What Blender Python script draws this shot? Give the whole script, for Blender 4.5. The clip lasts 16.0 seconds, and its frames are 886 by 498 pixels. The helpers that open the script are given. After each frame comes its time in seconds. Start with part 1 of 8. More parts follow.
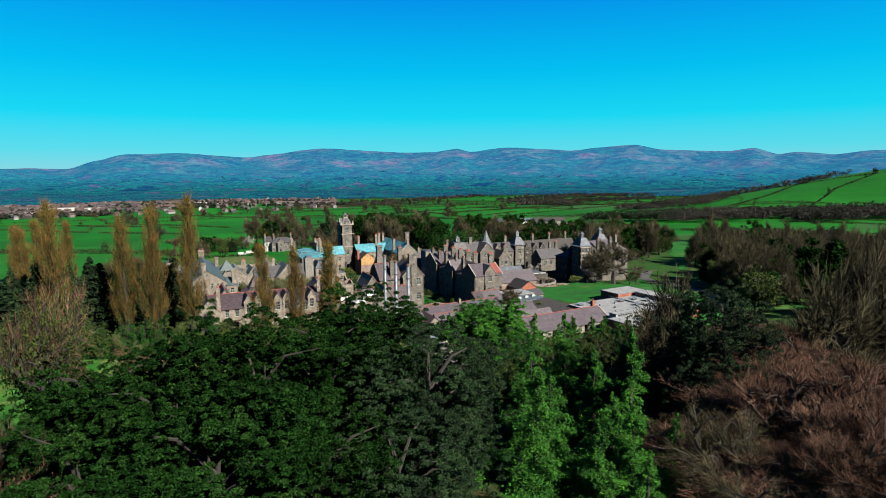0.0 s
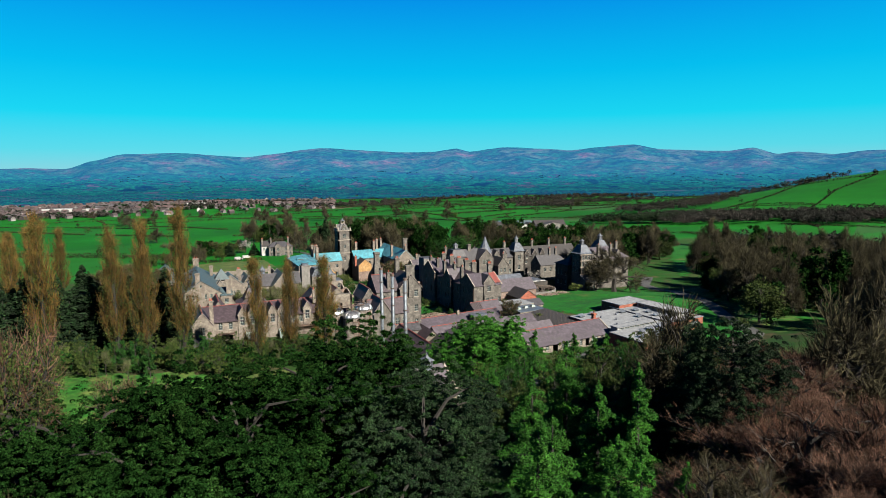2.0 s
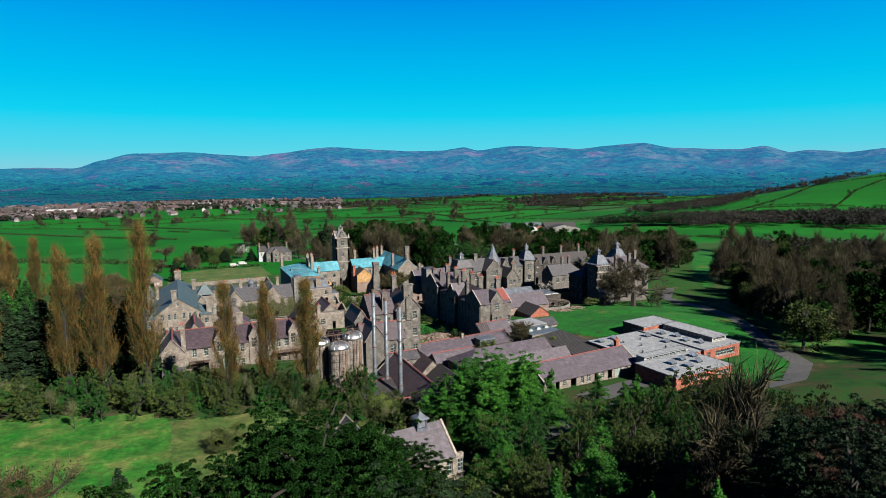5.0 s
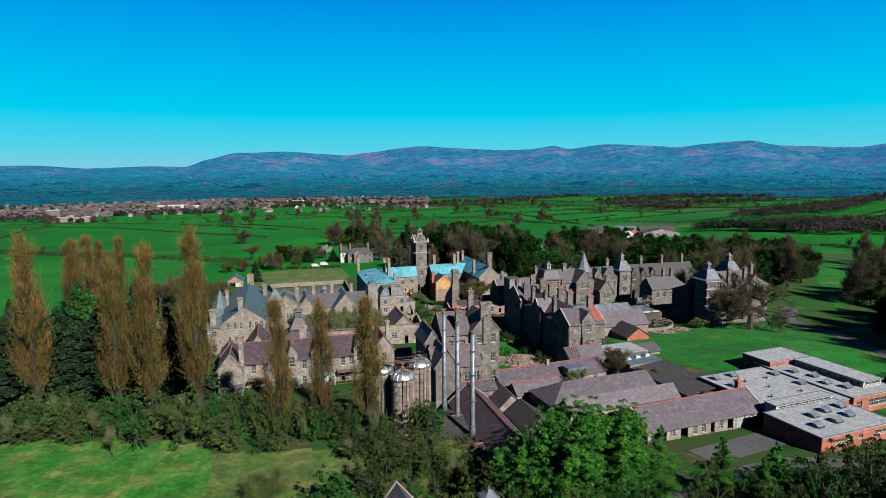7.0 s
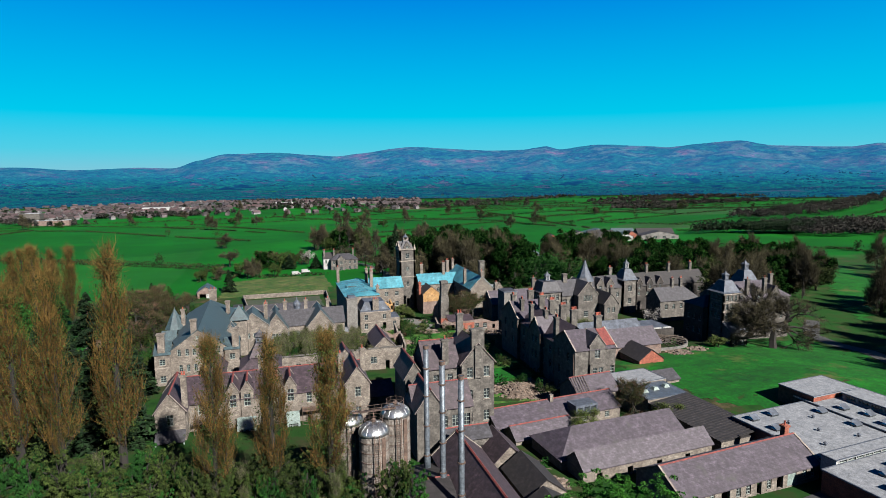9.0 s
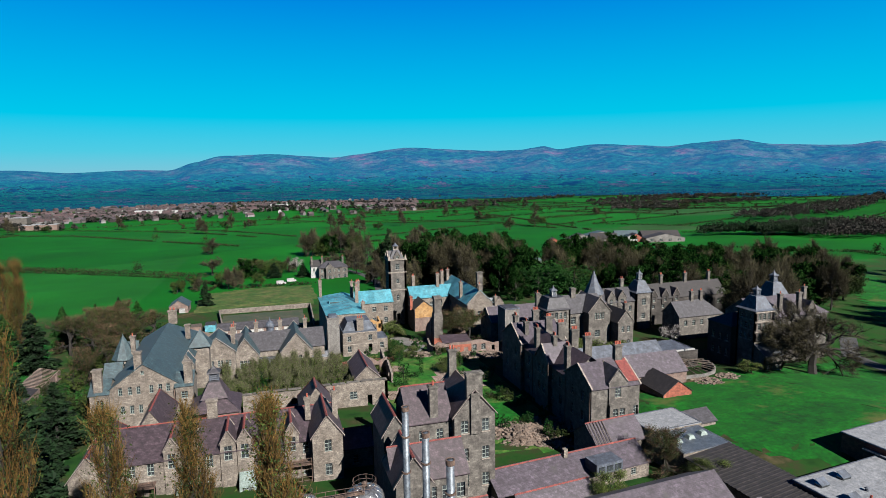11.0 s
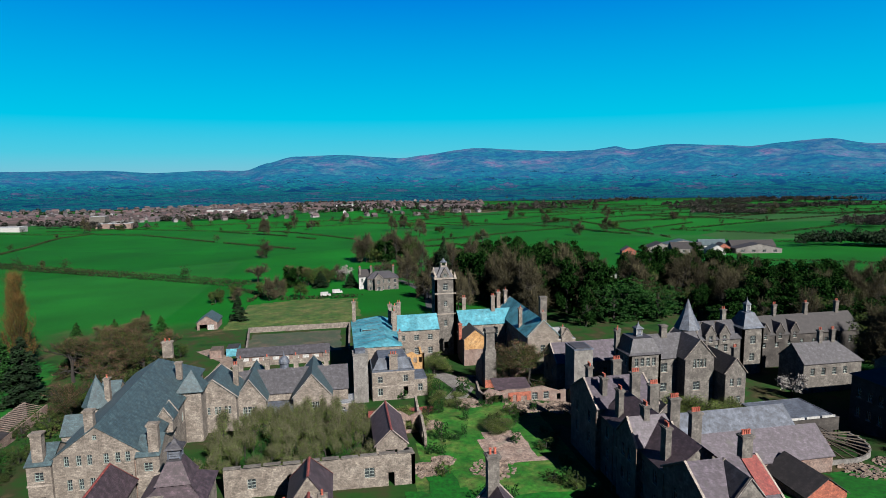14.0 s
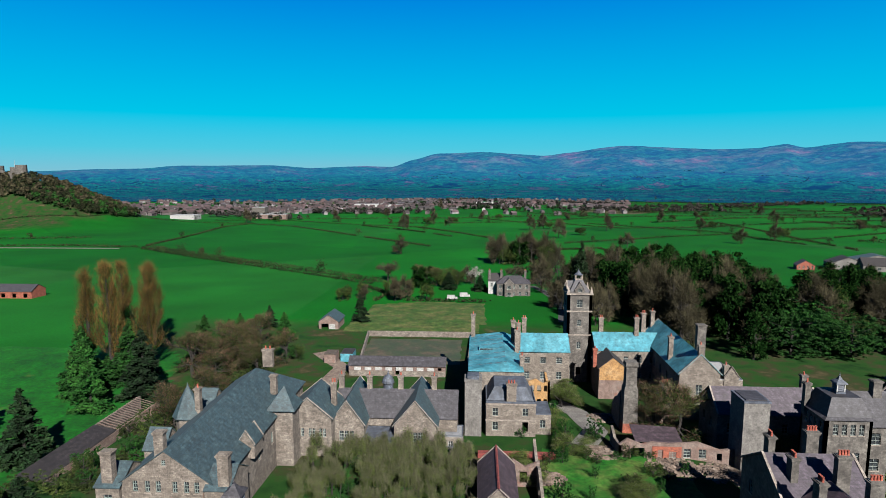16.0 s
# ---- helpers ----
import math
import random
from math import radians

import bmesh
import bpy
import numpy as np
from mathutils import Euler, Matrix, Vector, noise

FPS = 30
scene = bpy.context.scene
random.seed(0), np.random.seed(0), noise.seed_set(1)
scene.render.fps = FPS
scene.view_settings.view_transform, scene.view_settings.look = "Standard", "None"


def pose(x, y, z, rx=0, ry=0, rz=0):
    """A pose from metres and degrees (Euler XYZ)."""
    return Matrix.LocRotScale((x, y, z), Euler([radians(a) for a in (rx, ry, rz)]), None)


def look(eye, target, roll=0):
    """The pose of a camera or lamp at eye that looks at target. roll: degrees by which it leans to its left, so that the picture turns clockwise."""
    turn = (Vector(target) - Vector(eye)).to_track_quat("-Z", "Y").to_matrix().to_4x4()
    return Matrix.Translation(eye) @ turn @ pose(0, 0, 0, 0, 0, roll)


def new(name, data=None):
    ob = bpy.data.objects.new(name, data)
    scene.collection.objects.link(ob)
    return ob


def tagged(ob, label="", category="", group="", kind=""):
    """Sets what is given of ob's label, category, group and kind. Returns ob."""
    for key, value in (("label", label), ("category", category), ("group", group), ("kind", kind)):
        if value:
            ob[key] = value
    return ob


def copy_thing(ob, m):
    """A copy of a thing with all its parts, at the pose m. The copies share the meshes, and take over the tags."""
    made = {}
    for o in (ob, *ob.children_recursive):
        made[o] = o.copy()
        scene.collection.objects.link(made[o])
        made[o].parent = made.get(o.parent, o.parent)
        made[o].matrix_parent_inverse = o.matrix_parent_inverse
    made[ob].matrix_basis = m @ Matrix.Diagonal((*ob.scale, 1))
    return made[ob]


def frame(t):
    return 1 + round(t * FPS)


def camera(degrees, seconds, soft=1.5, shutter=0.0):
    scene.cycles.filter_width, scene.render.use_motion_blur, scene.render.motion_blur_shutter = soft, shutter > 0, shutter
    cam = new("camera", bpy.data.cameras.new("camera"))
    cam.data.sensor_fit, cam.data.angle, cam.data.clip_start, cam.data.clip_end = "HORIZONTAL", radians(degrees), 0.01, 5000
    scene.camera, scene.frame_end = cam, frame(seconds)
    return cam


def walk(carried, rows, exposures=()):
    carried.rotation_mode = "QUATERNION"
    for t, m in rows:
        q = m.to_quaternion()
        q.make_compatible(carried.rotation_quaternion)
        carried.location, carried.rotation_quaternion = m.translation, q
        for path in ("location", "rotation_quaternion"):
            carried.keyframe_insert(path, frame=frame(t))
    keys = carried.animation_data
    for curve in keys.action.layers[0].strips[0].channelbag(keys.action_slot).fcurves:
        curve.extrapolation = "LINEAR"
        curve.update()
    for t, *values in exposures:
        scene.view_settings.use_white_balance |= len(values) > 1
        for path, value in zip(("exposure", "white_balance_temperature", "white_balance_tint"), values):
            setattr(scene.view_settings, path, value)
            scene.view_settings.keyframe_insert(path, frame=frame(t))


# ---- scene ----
cam = camera(73.6, 16.0, soft=0.45)
METRES, EYE, TILT, LEAN, TURN = 140.0, 47.0, 3.5, 0.0, -24.9
ROWS = [
    (0.0, 0.0, 0.0, 0.0, -0.07, -10.96, 0.39),
    (0.5, -0.0, 0.0014, 0.0074, -0.09, -10.95, 0.38),
    (1.0, 0.0004, 0.0048, 0.0129, -0.12, -10.98, 0.38),
    (1.5, 0.0012, 0.0138, 0.0165, -0.14, -11.01, 0.39),
    (2.0, 0.0024, 0.0276, 0.0182, -0.16, -11.02, 0.4),
    (2.5, 0.0042, 0.0452, 0.0197, -0.17, -11.05, 0.41),
    (3.0, 0.0067, 0.0658, 0.0207, -0.26, -11.07, 0.43),
    (5.3, 0.0139, 0.1838, 0.0235, 1.05, -11.18, 0.57),
    (5.5, 0.0144, 0.1963, 0.0235, 2.64, -11.19, 0.61),
    (6.0, 0.0162, 0.2278, 0.023, 7.74, -11.21, 0.8),
    (6.5, 0.017, 0.2615, 0.0215, 8.91, -11.17, 0.86),
    (7.0, 0.0158, 0.2969, 0.0202, 9.06, -11.15, 0.92),
    (7.5, 0.0135, 0.3335, 0.018, 9.12, -11.13, 0.97),
    (8.0, 0.0102, 0.371, 0.0155, 9.17, -11.1, 0.98),
    (8.5, 0.0076, 0.4097, 0.0128, 9.11, -11.11, 1.03),
    (9.0, 0.0034, 0.4483, 0.0102, 8.27, -11.09, 1.04),
    (11.5, -0.0093, 0.6422, 0.0022, 8.05, -11.02, 1.4),
    (12.0, -0.0112, 0.6825, 0.0002, 8.03, -10.98, 1.45),
    (12.5, -0.0129, 0.7235, -0.0018, 7.99, -10.95, 1.49),
    (13.0, -0.0166, 0.7633, -0.0034, 8.46, -10.89, 1.51),
    (13.5, -0.0181, 0.803, -0.0053, 11.41, -10.86, 1.6),
    (14.0, -0.0215, 0.8405, -0.0069, 14.51, -10.82, 1.65),
    (14.5, -0.0263, 0.8773, -0.0094, 18.26, -10.76, 1.67),
    (15.0, -0.0323, 0.9134, -0.0114, 21.91, -10.71, 1.67),
    (15.5, -0.0405, 0.95, -0.0139, 25.48, -10.68, 1.71),
    (16.0, -0.0496, 0.9838, -0.0158, 28.17, -10.66, 1.72),
]
walk(cam, [(t, pose(0, 0, EYE, TILT, LEAN, TURN) @ pose(METRES * x, METRES * y, METRES * z, 90 + pitch, roll, yaw)) for t, x, y, z, yaw, pitch, roll in ROWS], ((0.0, 2.93, 6800, 5), (3.0, 2.89, 6750, 6), (7.0, 2.76, 6350, 8), (16.0, 2.63, 6250, 9)))

# ---- light ----
SUN_TO = Vector((0.29, -0.75, 0.57)).normalized()      # towards the sun: from behind the start and a little to the right
world = bpy.data.worlds.new("sky")
scene.world = world
world.use_nodes = True
wn, wl = world.node_tree.nodes, world.node_tree.links
wn.clear()
sky = wn.new("ShaderNodeTexSky")
sky.sky_type = "NISHITA"
sky.sun_disc = False
sky.sun_elevation = math.asin(SUN_TO.z)
sky.sun_rotation = math.atan2(SUN_TO.x, SUN_TO.y)
sky.air_density, sky.dust_density, sky.ozone_density = 1.0, 0.0, 6.0
# a deep cyan April sky: Nishita's own light, evened out from side to side by the clear air's colour at each height
co = wn.new("ShaderNodeTexCoord")
sz = wn.new("ShaderNodeSeparateXYZ")
wl.new(co.outputs["Generated"], sz.inputs[0])
air = wn.new("ShaderNodeValToRGB")
AIR = ((0.0, (0.085, 0.195, 0.235)), (0.035, (0.034, 0.212, 0.262)), (0.087, (0.003, 0.205, 0.282)), (0.156, (0.0, 0.158, 0.278)), (0.27, (0.0, 0.084, 0.262)), (0.5, (0.0, 0.022, 0.130)), (1.0, (0.0, 0.005, 0.050)))
while len(air.color_ramp.elements) < len(AIR):
    air.color_ramp.elements.new(0.5)
for e, (p, c) in zip(air.color_ramp.elements, AIR):
    e.position, e.color = p, (*c, 1)
wl.new(sz.outputs[2], air.inputs[0])
comb = wn.new("ShaderNodeMix")
comb.data_type = "RGBA"
comb.inputs[0].default_value = 0.93
clear = wn.new("ShaderNodeVectorMath")
clear.operation = "MULTIPLY"
clear.inputs[1].default_value = (0.0006, 0.022, 0.035)
wl.new(sky.outputs[0], clear.inputs[0])
wl.new(clear.outputs[0], comb.inputs[6])
wl.new(air.outputs[0], comb.inputs[7])
bgn = wn.new("ShaderNodeBackground")
bgn.inputs["Strength"].default_value = 0.445
wl.new(comb.outputs[2], bgn.inputs["Color"])
won = wn.new("ShaderNodeOutputWorld")
wl.new(bgn.outputs[0], won.inputs["Surface"])
sun = new("sun", bpy.data.lights.new("sun", "SUN"))
sun.data.energy, sun.data.angle, sun.data.color = 4.3, radians(0.5), (1.0, 0.93, 0.84)
sun.matrix_world = look(SUN_TO * 300, (0, 0, 0))

# ---- materials ----


def ramp_of(nt, fac, stops):
    r = nt.nodes.new("ShaderNodeValToRGB")
    while len(r.color_ramp.elements) < len(stops):
        r.color_ramp.elements.new(0.5)
    for e, (p, c) in zip(r.color_ramp.elements, stops):
        e.position, e.color = p, (*c, 1)
    nt.links.new(fac, r.inputs[0])
    return r.outputs[0]


def noise_of(nt, vec, scale, detail=4.0, rough=0.6):
    n = nt.nodes.new("ShaderNodeTexNoise")
    n.inputs["Scale"].default_value = scale
    n.inputs["Detail"].default_value = detail
    n.inputs["Roughness"].default_value = rough
    nt.links.new(vec, n.inputs["Vector"])
    return n.outputs[0]


def mix_of(nt, fac, a, b, how="MIX"):
    m = nt.nodes.new("ShaderNodeMix")
    m.data_type, m.blend_type = "RGBA", how
    for sock, v in ((m.inputs[0], fac), (m.inputs[6], a), (m.inputs[7], b)):
        if isinstance(v, (int, float)):
            sock.default_value = v
        elif isinstance(v, tuple):
            sock.default_value = (*v, 1)
        else:
            nt.links.new(v, sock)
    return m.outputs[2]


def material(name, cols, scale=0.6, rough=0.85, metal=0.0, fine=9.0, bump=0.3, courses=None, vary=0.0, stain=None, island=0.0, spec=0.3, coat=0.0):
    """cols: three colours from dark to light over a coarse noise; courses: (length, height, mortar colour) of pieces laid in rows."""
    cols = [tuple(v * 0.58 for v in c) for c in cols]
    m = bpy.data.materials.new(name)
    m.use_nodes = True
    nt = m.node_tree
    bs = nt.nodes["Principled BSDF"]
    tc = nt.nodes.new("ShaderNodeTexCoord").outputs["Object"]
    n1 = noise_of(nt, tc, scale)
    col = ramp_of(nt, n1, [(0.32, cols[0]), (0.5, cols[1]), (0.68, cols[2])])
    n2 = noise_of(nt, tc, fine, 5.0, 0.7)
    shade = ramp_of(nt, n2, [(0.3, (0.5, 0.5, 0.5)), (0.7, (1.48, 1.48, 1.48))])
    col = mix_of(nt, 1.0, col, shade, "MULTIPLY")
    n4 = noise_of(nt, tc, fine * 0.28, 3.0, 0.6)
    col = mix_of(nt, 1.0, col, ramp_of(nt, n4, [(0.32, (0.74, 0.74, 0.74)), (0.68, (1.26, 1.26, 1.26))]), "MULTIPLY")
    height = n2
    if courses:
        sp = nt.nodes.new("ShaderNodeSeparateXYZ")
        nt.links.new(tc, sp.inputs[0])
        add = nt.nodes.new("ShaderNodeMath")
        nt.links.new(sp.outputs[0], add.inputs[0])
        nt.links.new(sp.outputs[1], add.inputs[1])
        cb = nt.nodes.new("ShaderNodeCombineXYZ")
        nt.links.new(add.outputs[0], cb.inputs[0])
        nt.links.new(sp.outputs[2], cb.inputs[1])
        bt = nt.nodes.new("ShaderNodeTexBrick")
        nt.links.new(cb.outputs[0], bt.inputs["Vector"])
        bt.inputs["Scale"].default_value = 1.0
        bt.inputs["Brick Width"].default_value, bt.inputs["Row Height"].default_value = courses[0], courses[1]
        bt.inputs["Mortar Size"].default_value = courses[1] * 0.07
        bt.inputs["Color1"].default_value = (0.74, 0.74, 0.74, 1)
        bt.inputs["Color2"].default_value = (1.24, 1.24, 1.24, 1)
        bt.inputs["Mortar"].default_value = (*courses[2], 1)
        bt.inputs["Bias"].default_value = 0.0
        col = mix_of(nt, 1.0, col, bt.outputs[0], "MULTIPLY")
    if stain:
        n3 = noise_of(nt, tc, stain[1], 6.0, 0.65)
        f = ramp_of(nt, n3, [(stain[2], (0, 0, 0)), (stain[2] + 0.12, (1, 1, 1))])
        col = mix_of(nt, f, col, stain[0])
    if vary:
        oi = nt.nodes.new("ShaderNodeObjectInfo").outputs["Random"]
        col = mix_of(nt, 1.0, col, ramp_of(nt, oi, [(0, (1 - vary,) * 3), (1, (1 + vary,) * 3)]), "MULTIPLY")
    if island:
        gi = nt.nodes.new("ShaderNodeNewGeometry").outputs["Random Per Island"]
        col = mix_of(nt, 1.0, col, ramp_of(nt, gi, [(0, (1 - island,) * 3), (1, (1 + island,) * 3)]), "MULTIPLY")
    nt.links.new(col, bs.inputs["Base Color"])
    bs.inputs["Roughness"].default_value, bs.inputs["Metallic"].default_value = rough, metal
    bs.inputs["Specular IOR Level"].default_value = spec
    if coat:
        bs.inputs["Coat Weight"].default_value = coat
    if bump:
        b = nt.nodes.new("ShaderNodeBump")
        b.inputs["Strength"].default_value, b.inputs["Distance"].default_value = bump, 0.05
        nt.links.new(height, b.inputs["Height"])
        nt.links.new(b.outputs[0], bs.inputs["Normal"])
    return m


STONE = material("stone_wall", ((0.06392, 0.05295, 0.04405), (0.09118, 0.07793, 0.06584), (0.1184, 0.1039, 0.08956)), 0.5, 0.9, fine=4.2, bump=0.5, courses=(0.5, 0.26, (0.75, 0.72, 0.7)), stain=((0.03494, 0.02817, 0.02366), 0.9, 0.62))
STONE_GREY = material("grey_stone_wall", ((0.03566, 0.03206, 0.0285), (0.05204, 0.04708, 0.04225), (0.07228, 0.06715, 0.05992)), 0.5, 0.9, fine=3.6, bump=0.6, courses=(0.45, 0.28, (0.85, 0.82, 0.8)), stain=((0.02508, 0.02269, 0.01971), 0.8, 0.6))
# near-black stone: soot on the burnt ruin, painted shade on the villa's west wing
STONE_DARK = material("soot_and_shade_stone", ((0.008, 0.0065, 0.0055), (0.017, 0.0145, 0.013), (0.035, 0.031, 0.028)), 0.4, 0.95, fine=3.6, bump=0.6, courses=(0.45, 0.28, (0.85, 0.82, 0.8)))
DRESSED = material("dressed_stone", ((0.09914, 0.08257, 0.07105), (0.1387, 0.119, 0.1024), (0.1651, 0.1454, 0.1255)), 0.8, 0.85, fine=5.0, bump=0.2)
SLATE = material("blue_slate_roof", ((0.008925, 0.021, 0.027), (0.0147, 0.0315, 0.0385), (0.0273, 0.0483, 0.054)), 1.3, 0.68, fine=5.0, bump=0.25, courses=(0.4, 0.26, (0.6, 0.6, 0.62)), stain=((0.03909, 0.04301, 0.03909), 0.8, 0.66), spec=0.35)
SLATE_GREY = material("grey_slate_roof", ((0.009513, 0.009046, 0.01196), (0.01822, 0.01727, 0.02202), (0.03327, 0.03205, 0.03876)), 1.3, 0.7, fine=5.0, bump=0.25, courses=(0.4, 0.26, (0.6, 0.6, 0.62)), stain=((0.01137, 0.01137, 0.009747), 0.7, 0.64), spec=0.3)
SLATE_MAROON = material("maroon_slate_roof", ((0.01317, 0.007353, 0.01069), (0.02193, 0.01325, 0.01818), (0.04203, 0.02759, 0.03554)), 1.3, 0.7, fine=5.0, bump=0.25, courses=(0.4, 0.26, (0.6, 0.6, 0.62)), stain=((0.04744, 0.04448, 0.043), 0.6, 0.68), spec=0.3)
SLATE_PURPLE = material("purple_slate_roof", ((0.01744, 0.01221, 0.01856), (0.02674, 0.01975, 0.02887), (0.04535, 0.03602, 0.0488)), 1.3, 0.68, fine=5.0, bump=0.25, courses=(0.4, 0.26, (0.6, 0.6, 0.62)), stain=((0.01363, 0.0124, 0.0124), 0.45, 0.58), spec=0.35)
SLATE_DARK = material("dark_slate_roof", ((0.00448, 0.003712, 0.004096), (0.008192, 0.006656, 0.007424), (0.0167, 0.01338, 0.01408)), 1.3, 0.75, fine=5.0, bump=0.25, courses=(0.4, 0.26, (0.6, 0.6, 0.62)))
TEAL = material("teal_sheet_roof", ((0.01998, 0.0972, 0.1274), (0.02916, 0.1231, 0.1577), (0.04536, 0.1458, 0.1793)), 0.25, 0.55, fine=1.2, bump=0.05)
RIDGE = material("red_ridge_tile", ((0.06468, 0.009704, 0.008624), (0.09704, 0.01618, 0.01294), (0.1078, 0.02587, 0.0194)), 1.5, 0.8, fine=6.0)
LEAD = material("pale_lead", ((0.01867, 0.02249, 0.0314), (0.03174, 0.03855, 0.05317), (0.05416, 0.06425, 0.08459)), 0.9, 0.72, 0.0, fine=6.0, bump=0.15)
CONCRETE = material("weathered_concrete", ((0.0555, 0.05217, 0.04885), (0.07993, 0.07548, 0.07106), (0.09996, 0.09549, 0.09112)), 0.3, 0.9, fine=4.0, stain=((0.03551, 0.03132, 0.02819), 0.9, 0.62))
FELT = material("grey_roof_felt", ((0.08931, 0.09522, 0.1071), (0.1161, 0.122, 0.1339), (0.137, 0.1429, 0.1549)), 0.6, 0.85, fine=5.0, bump=0.08, stain=((0.06001, 0.06249, 0.0675), 0.35, 0.62))
BRICK = material("red_brick_wall", ((0.09885, 0.02472, 0.01319), (0.1385, 0.03627, 0.01978), (0.1648, 0.05274, 0.02967)), 0.8, 0.85, fine=6.0, courses=(0.45, 0.15, (0.8, 0.75, 0.7)))
RENDER_Y = material("yellow_render", ((0.1493, 0.08063, 0.02687), (0.1851, 0.1045, 0.03882), (0.203, 0.1284, 0.05972)), 0.6, 0.9, fine=4.0, stain=((0.1123, 0.0702, 0.05054), 0.7, 0.62))
PLASTER = material("pinkish_plaster", ((0.0712, 0.04577, 0.03728), (0.09325, 0.06441, 0.0542), (0.1051, 0.08135, 0.0712)), 0.5, 0.9, fine=4.0, stain=((0.05788, 0.02629, 0.01928), 0.6, 0.58))
WHITE = material("white_paint", ((0.1625, 0.1625, 0.1599), (0.1939, 0.1939, 0.1913), (0.2097, 0.2097, 0.207)), 1.0, 0.6, fine=6.0, bump=0.1)
FRAME = material("weathered_window_paint", ((0.10, 0.115, 0.105), (0.14, 0.16, 0.15), (0.18, 0.205, 0.19)), 1.0, 0.6, fine=6.0, bump=0.1)
GREEN_PAINT = material("pale_green_paint", ((0.08934, 0.117, 0.1106), (0.1063, 0.1361, 0.1276), (0.1233, 0.1489, 0.1404)), 1.0, 0.6, fine=6.0, bump=0.1)
GLASS = material("dark_window_glass", ((0.012, 0.014, 0.016), (0.02, 0.024, 0.027), (0.035, 0.042, 0.045)), 0.7, 0.08, fine=2.0, bump=0.0, spec=0.6)
POT = material("clay_pot", ((0.1339, 0.02363, 0.01379), (0.1772, 0.03544, 0.01969), (0.2048, 0.05906, 0.03544)), 2.0, 0.8, fine=8.0)
TIMBER = material("weathered_timber", ((0.01958, 0.01469, 0.01141), (0.03589, 0.0261, 0.01958), (0.06525, 0.04894, 0.03589)), 1.5, 0.9, fine=12.0)
STEEL = material("galvanised_steel", ((0.27, 0.276, 0.288), (0.348, 0.354, 0.36), (0.408, 0.414, 0.42)), 0.8, 0.3, 0.9, fine=5.0, bump=0.08)
STAVE = material("stave_concrete", ((0.08002, 0.0696, 0.0609), (0.1114, 0.09742, 0.087), (0.1392, 0.1253, 0.1148)), 0.4, 0.85, fine=3.0, courses=(0.3, 0.8, (0.6, 0.58, 0.55)))
STACK = material("painted_flue", ((0.04568, 0.05546, 0.06851), (0.06525, 0.0783, 0.09457), (0.09135, 0.1044, 0.1207)), 0.5, 0.5, 0.4, fine=4.0, stain=((0.05063, 0.03375, 0.02363), 0.8, 0.62))
IRON = material("rusty_iron", ((0.035, 0.025, 0.02), (0.07, 0.045, 0.035), (0.12, 0.08, 0.06)), 1.0, 0.8, 0.3, fine=8.0)
ASPHALT = material("asphalt", ((0.01374, 0.01443, 0.0158), (0.01924, 0.01993, 0.02131), (0.02611, 0.02611, 0.02749)), 0.12, 0.9, fine=3.0, bump=0.15, stain=((0.01422, 0.0128, 0.008526), 0.25, 0.64))
RUBBLE = material("rubble", ((0.05016, 0.0342, 0.02508), (0.08206, 0.0593, 0.0456), (0.114, 0.09118, 0.07524)), 0.8, 0.95, fine=3.0, bump=0.8, island=0.35)
SLAB = material("pinkish_floor_slab", ((0.08872, 0.05915, 0.04684), (0.1232, 0.08872, 0.07398), (0.143, 0.1134, 0.09856)), 0.5, 0.95, fine=2.0, stain=((0.0255, 0.03571, 0.0102), 0.5, 0.6))
EARTH = material("rough_earth", ((0.00312, 0.01716, 0.00234), (0.01092, 0.01872, 0.00468), (0.039, 0.02808, 0.0156)), 0.16, 0.95, fine=1.5, bump=0.5)
LAWN = material("bright_lawn", ((0.000896, 0.03695, 0.002017), (0.001433, 0.05216, 0.002017), (0.003585, 0.06303, 0.003025)), 0.1, 0.95, fine=1.3, bump=0.4, stain=((0.02875, 0.03491, 0.008214), 0.07, 0.6), spec=0.1)
MEADOW = material("straw_and_green_meadow", ((0.002482, 0.0541, 0.002546), (0.01552, 0.06366, 0.006365), (0.05377, 0.07319, 0.01654)), 0.22, 0.95, fine=1.1, bump=0.4, spec=0.1)
ROUGH_GRASS = material("pale_rough_grass", ((0.01235, 0.04016, 0.005561), (0.03089, 0.05252, 0.01082), (0.0587, 0.06179, 0.02008)), 0.2, 0.95, fine=1.0, bump=0.4, spec=0.1)
BARK = material("bark", ((0.003297, 0.002564, 0.002046), (0.005858, 0.004395, 0.003297), (0.00952, 0.007326, 0.005858)), 1.5, 0.95, fine=7.0)
TWIG = material("bare_twigs", ((0.02941, 0.01399, 0.009639), (0.05316, 0.02797, 0.01928), (0.09953, 0.06009, 0.04498)), 0.2, 0.95, fine=2.0, bump=0.0, vary=0.25, island=0.8, spec=0.08)
TWIG_BROWN = material("brown_twigs", ((0.01399, 0.01296, 0.00684), (0.02724, 0.0243, 0.01311), (0.05006, 0.04455, 0.02494)), 0.2, 0.95, fine=2.0, bump=0.0, vary=0.3, island=0.6, spec=0.08)
FAR_WOOD = material("far_wood_crowns", ((0.01275, 0.015, 0.01275), (0.0225, 0.0225, 0.0204), (0.036, 0.0315, 0.0289)), 0.02, 0.95, fine=0.3, bump=0.0, island=0.5, spec=0.0)
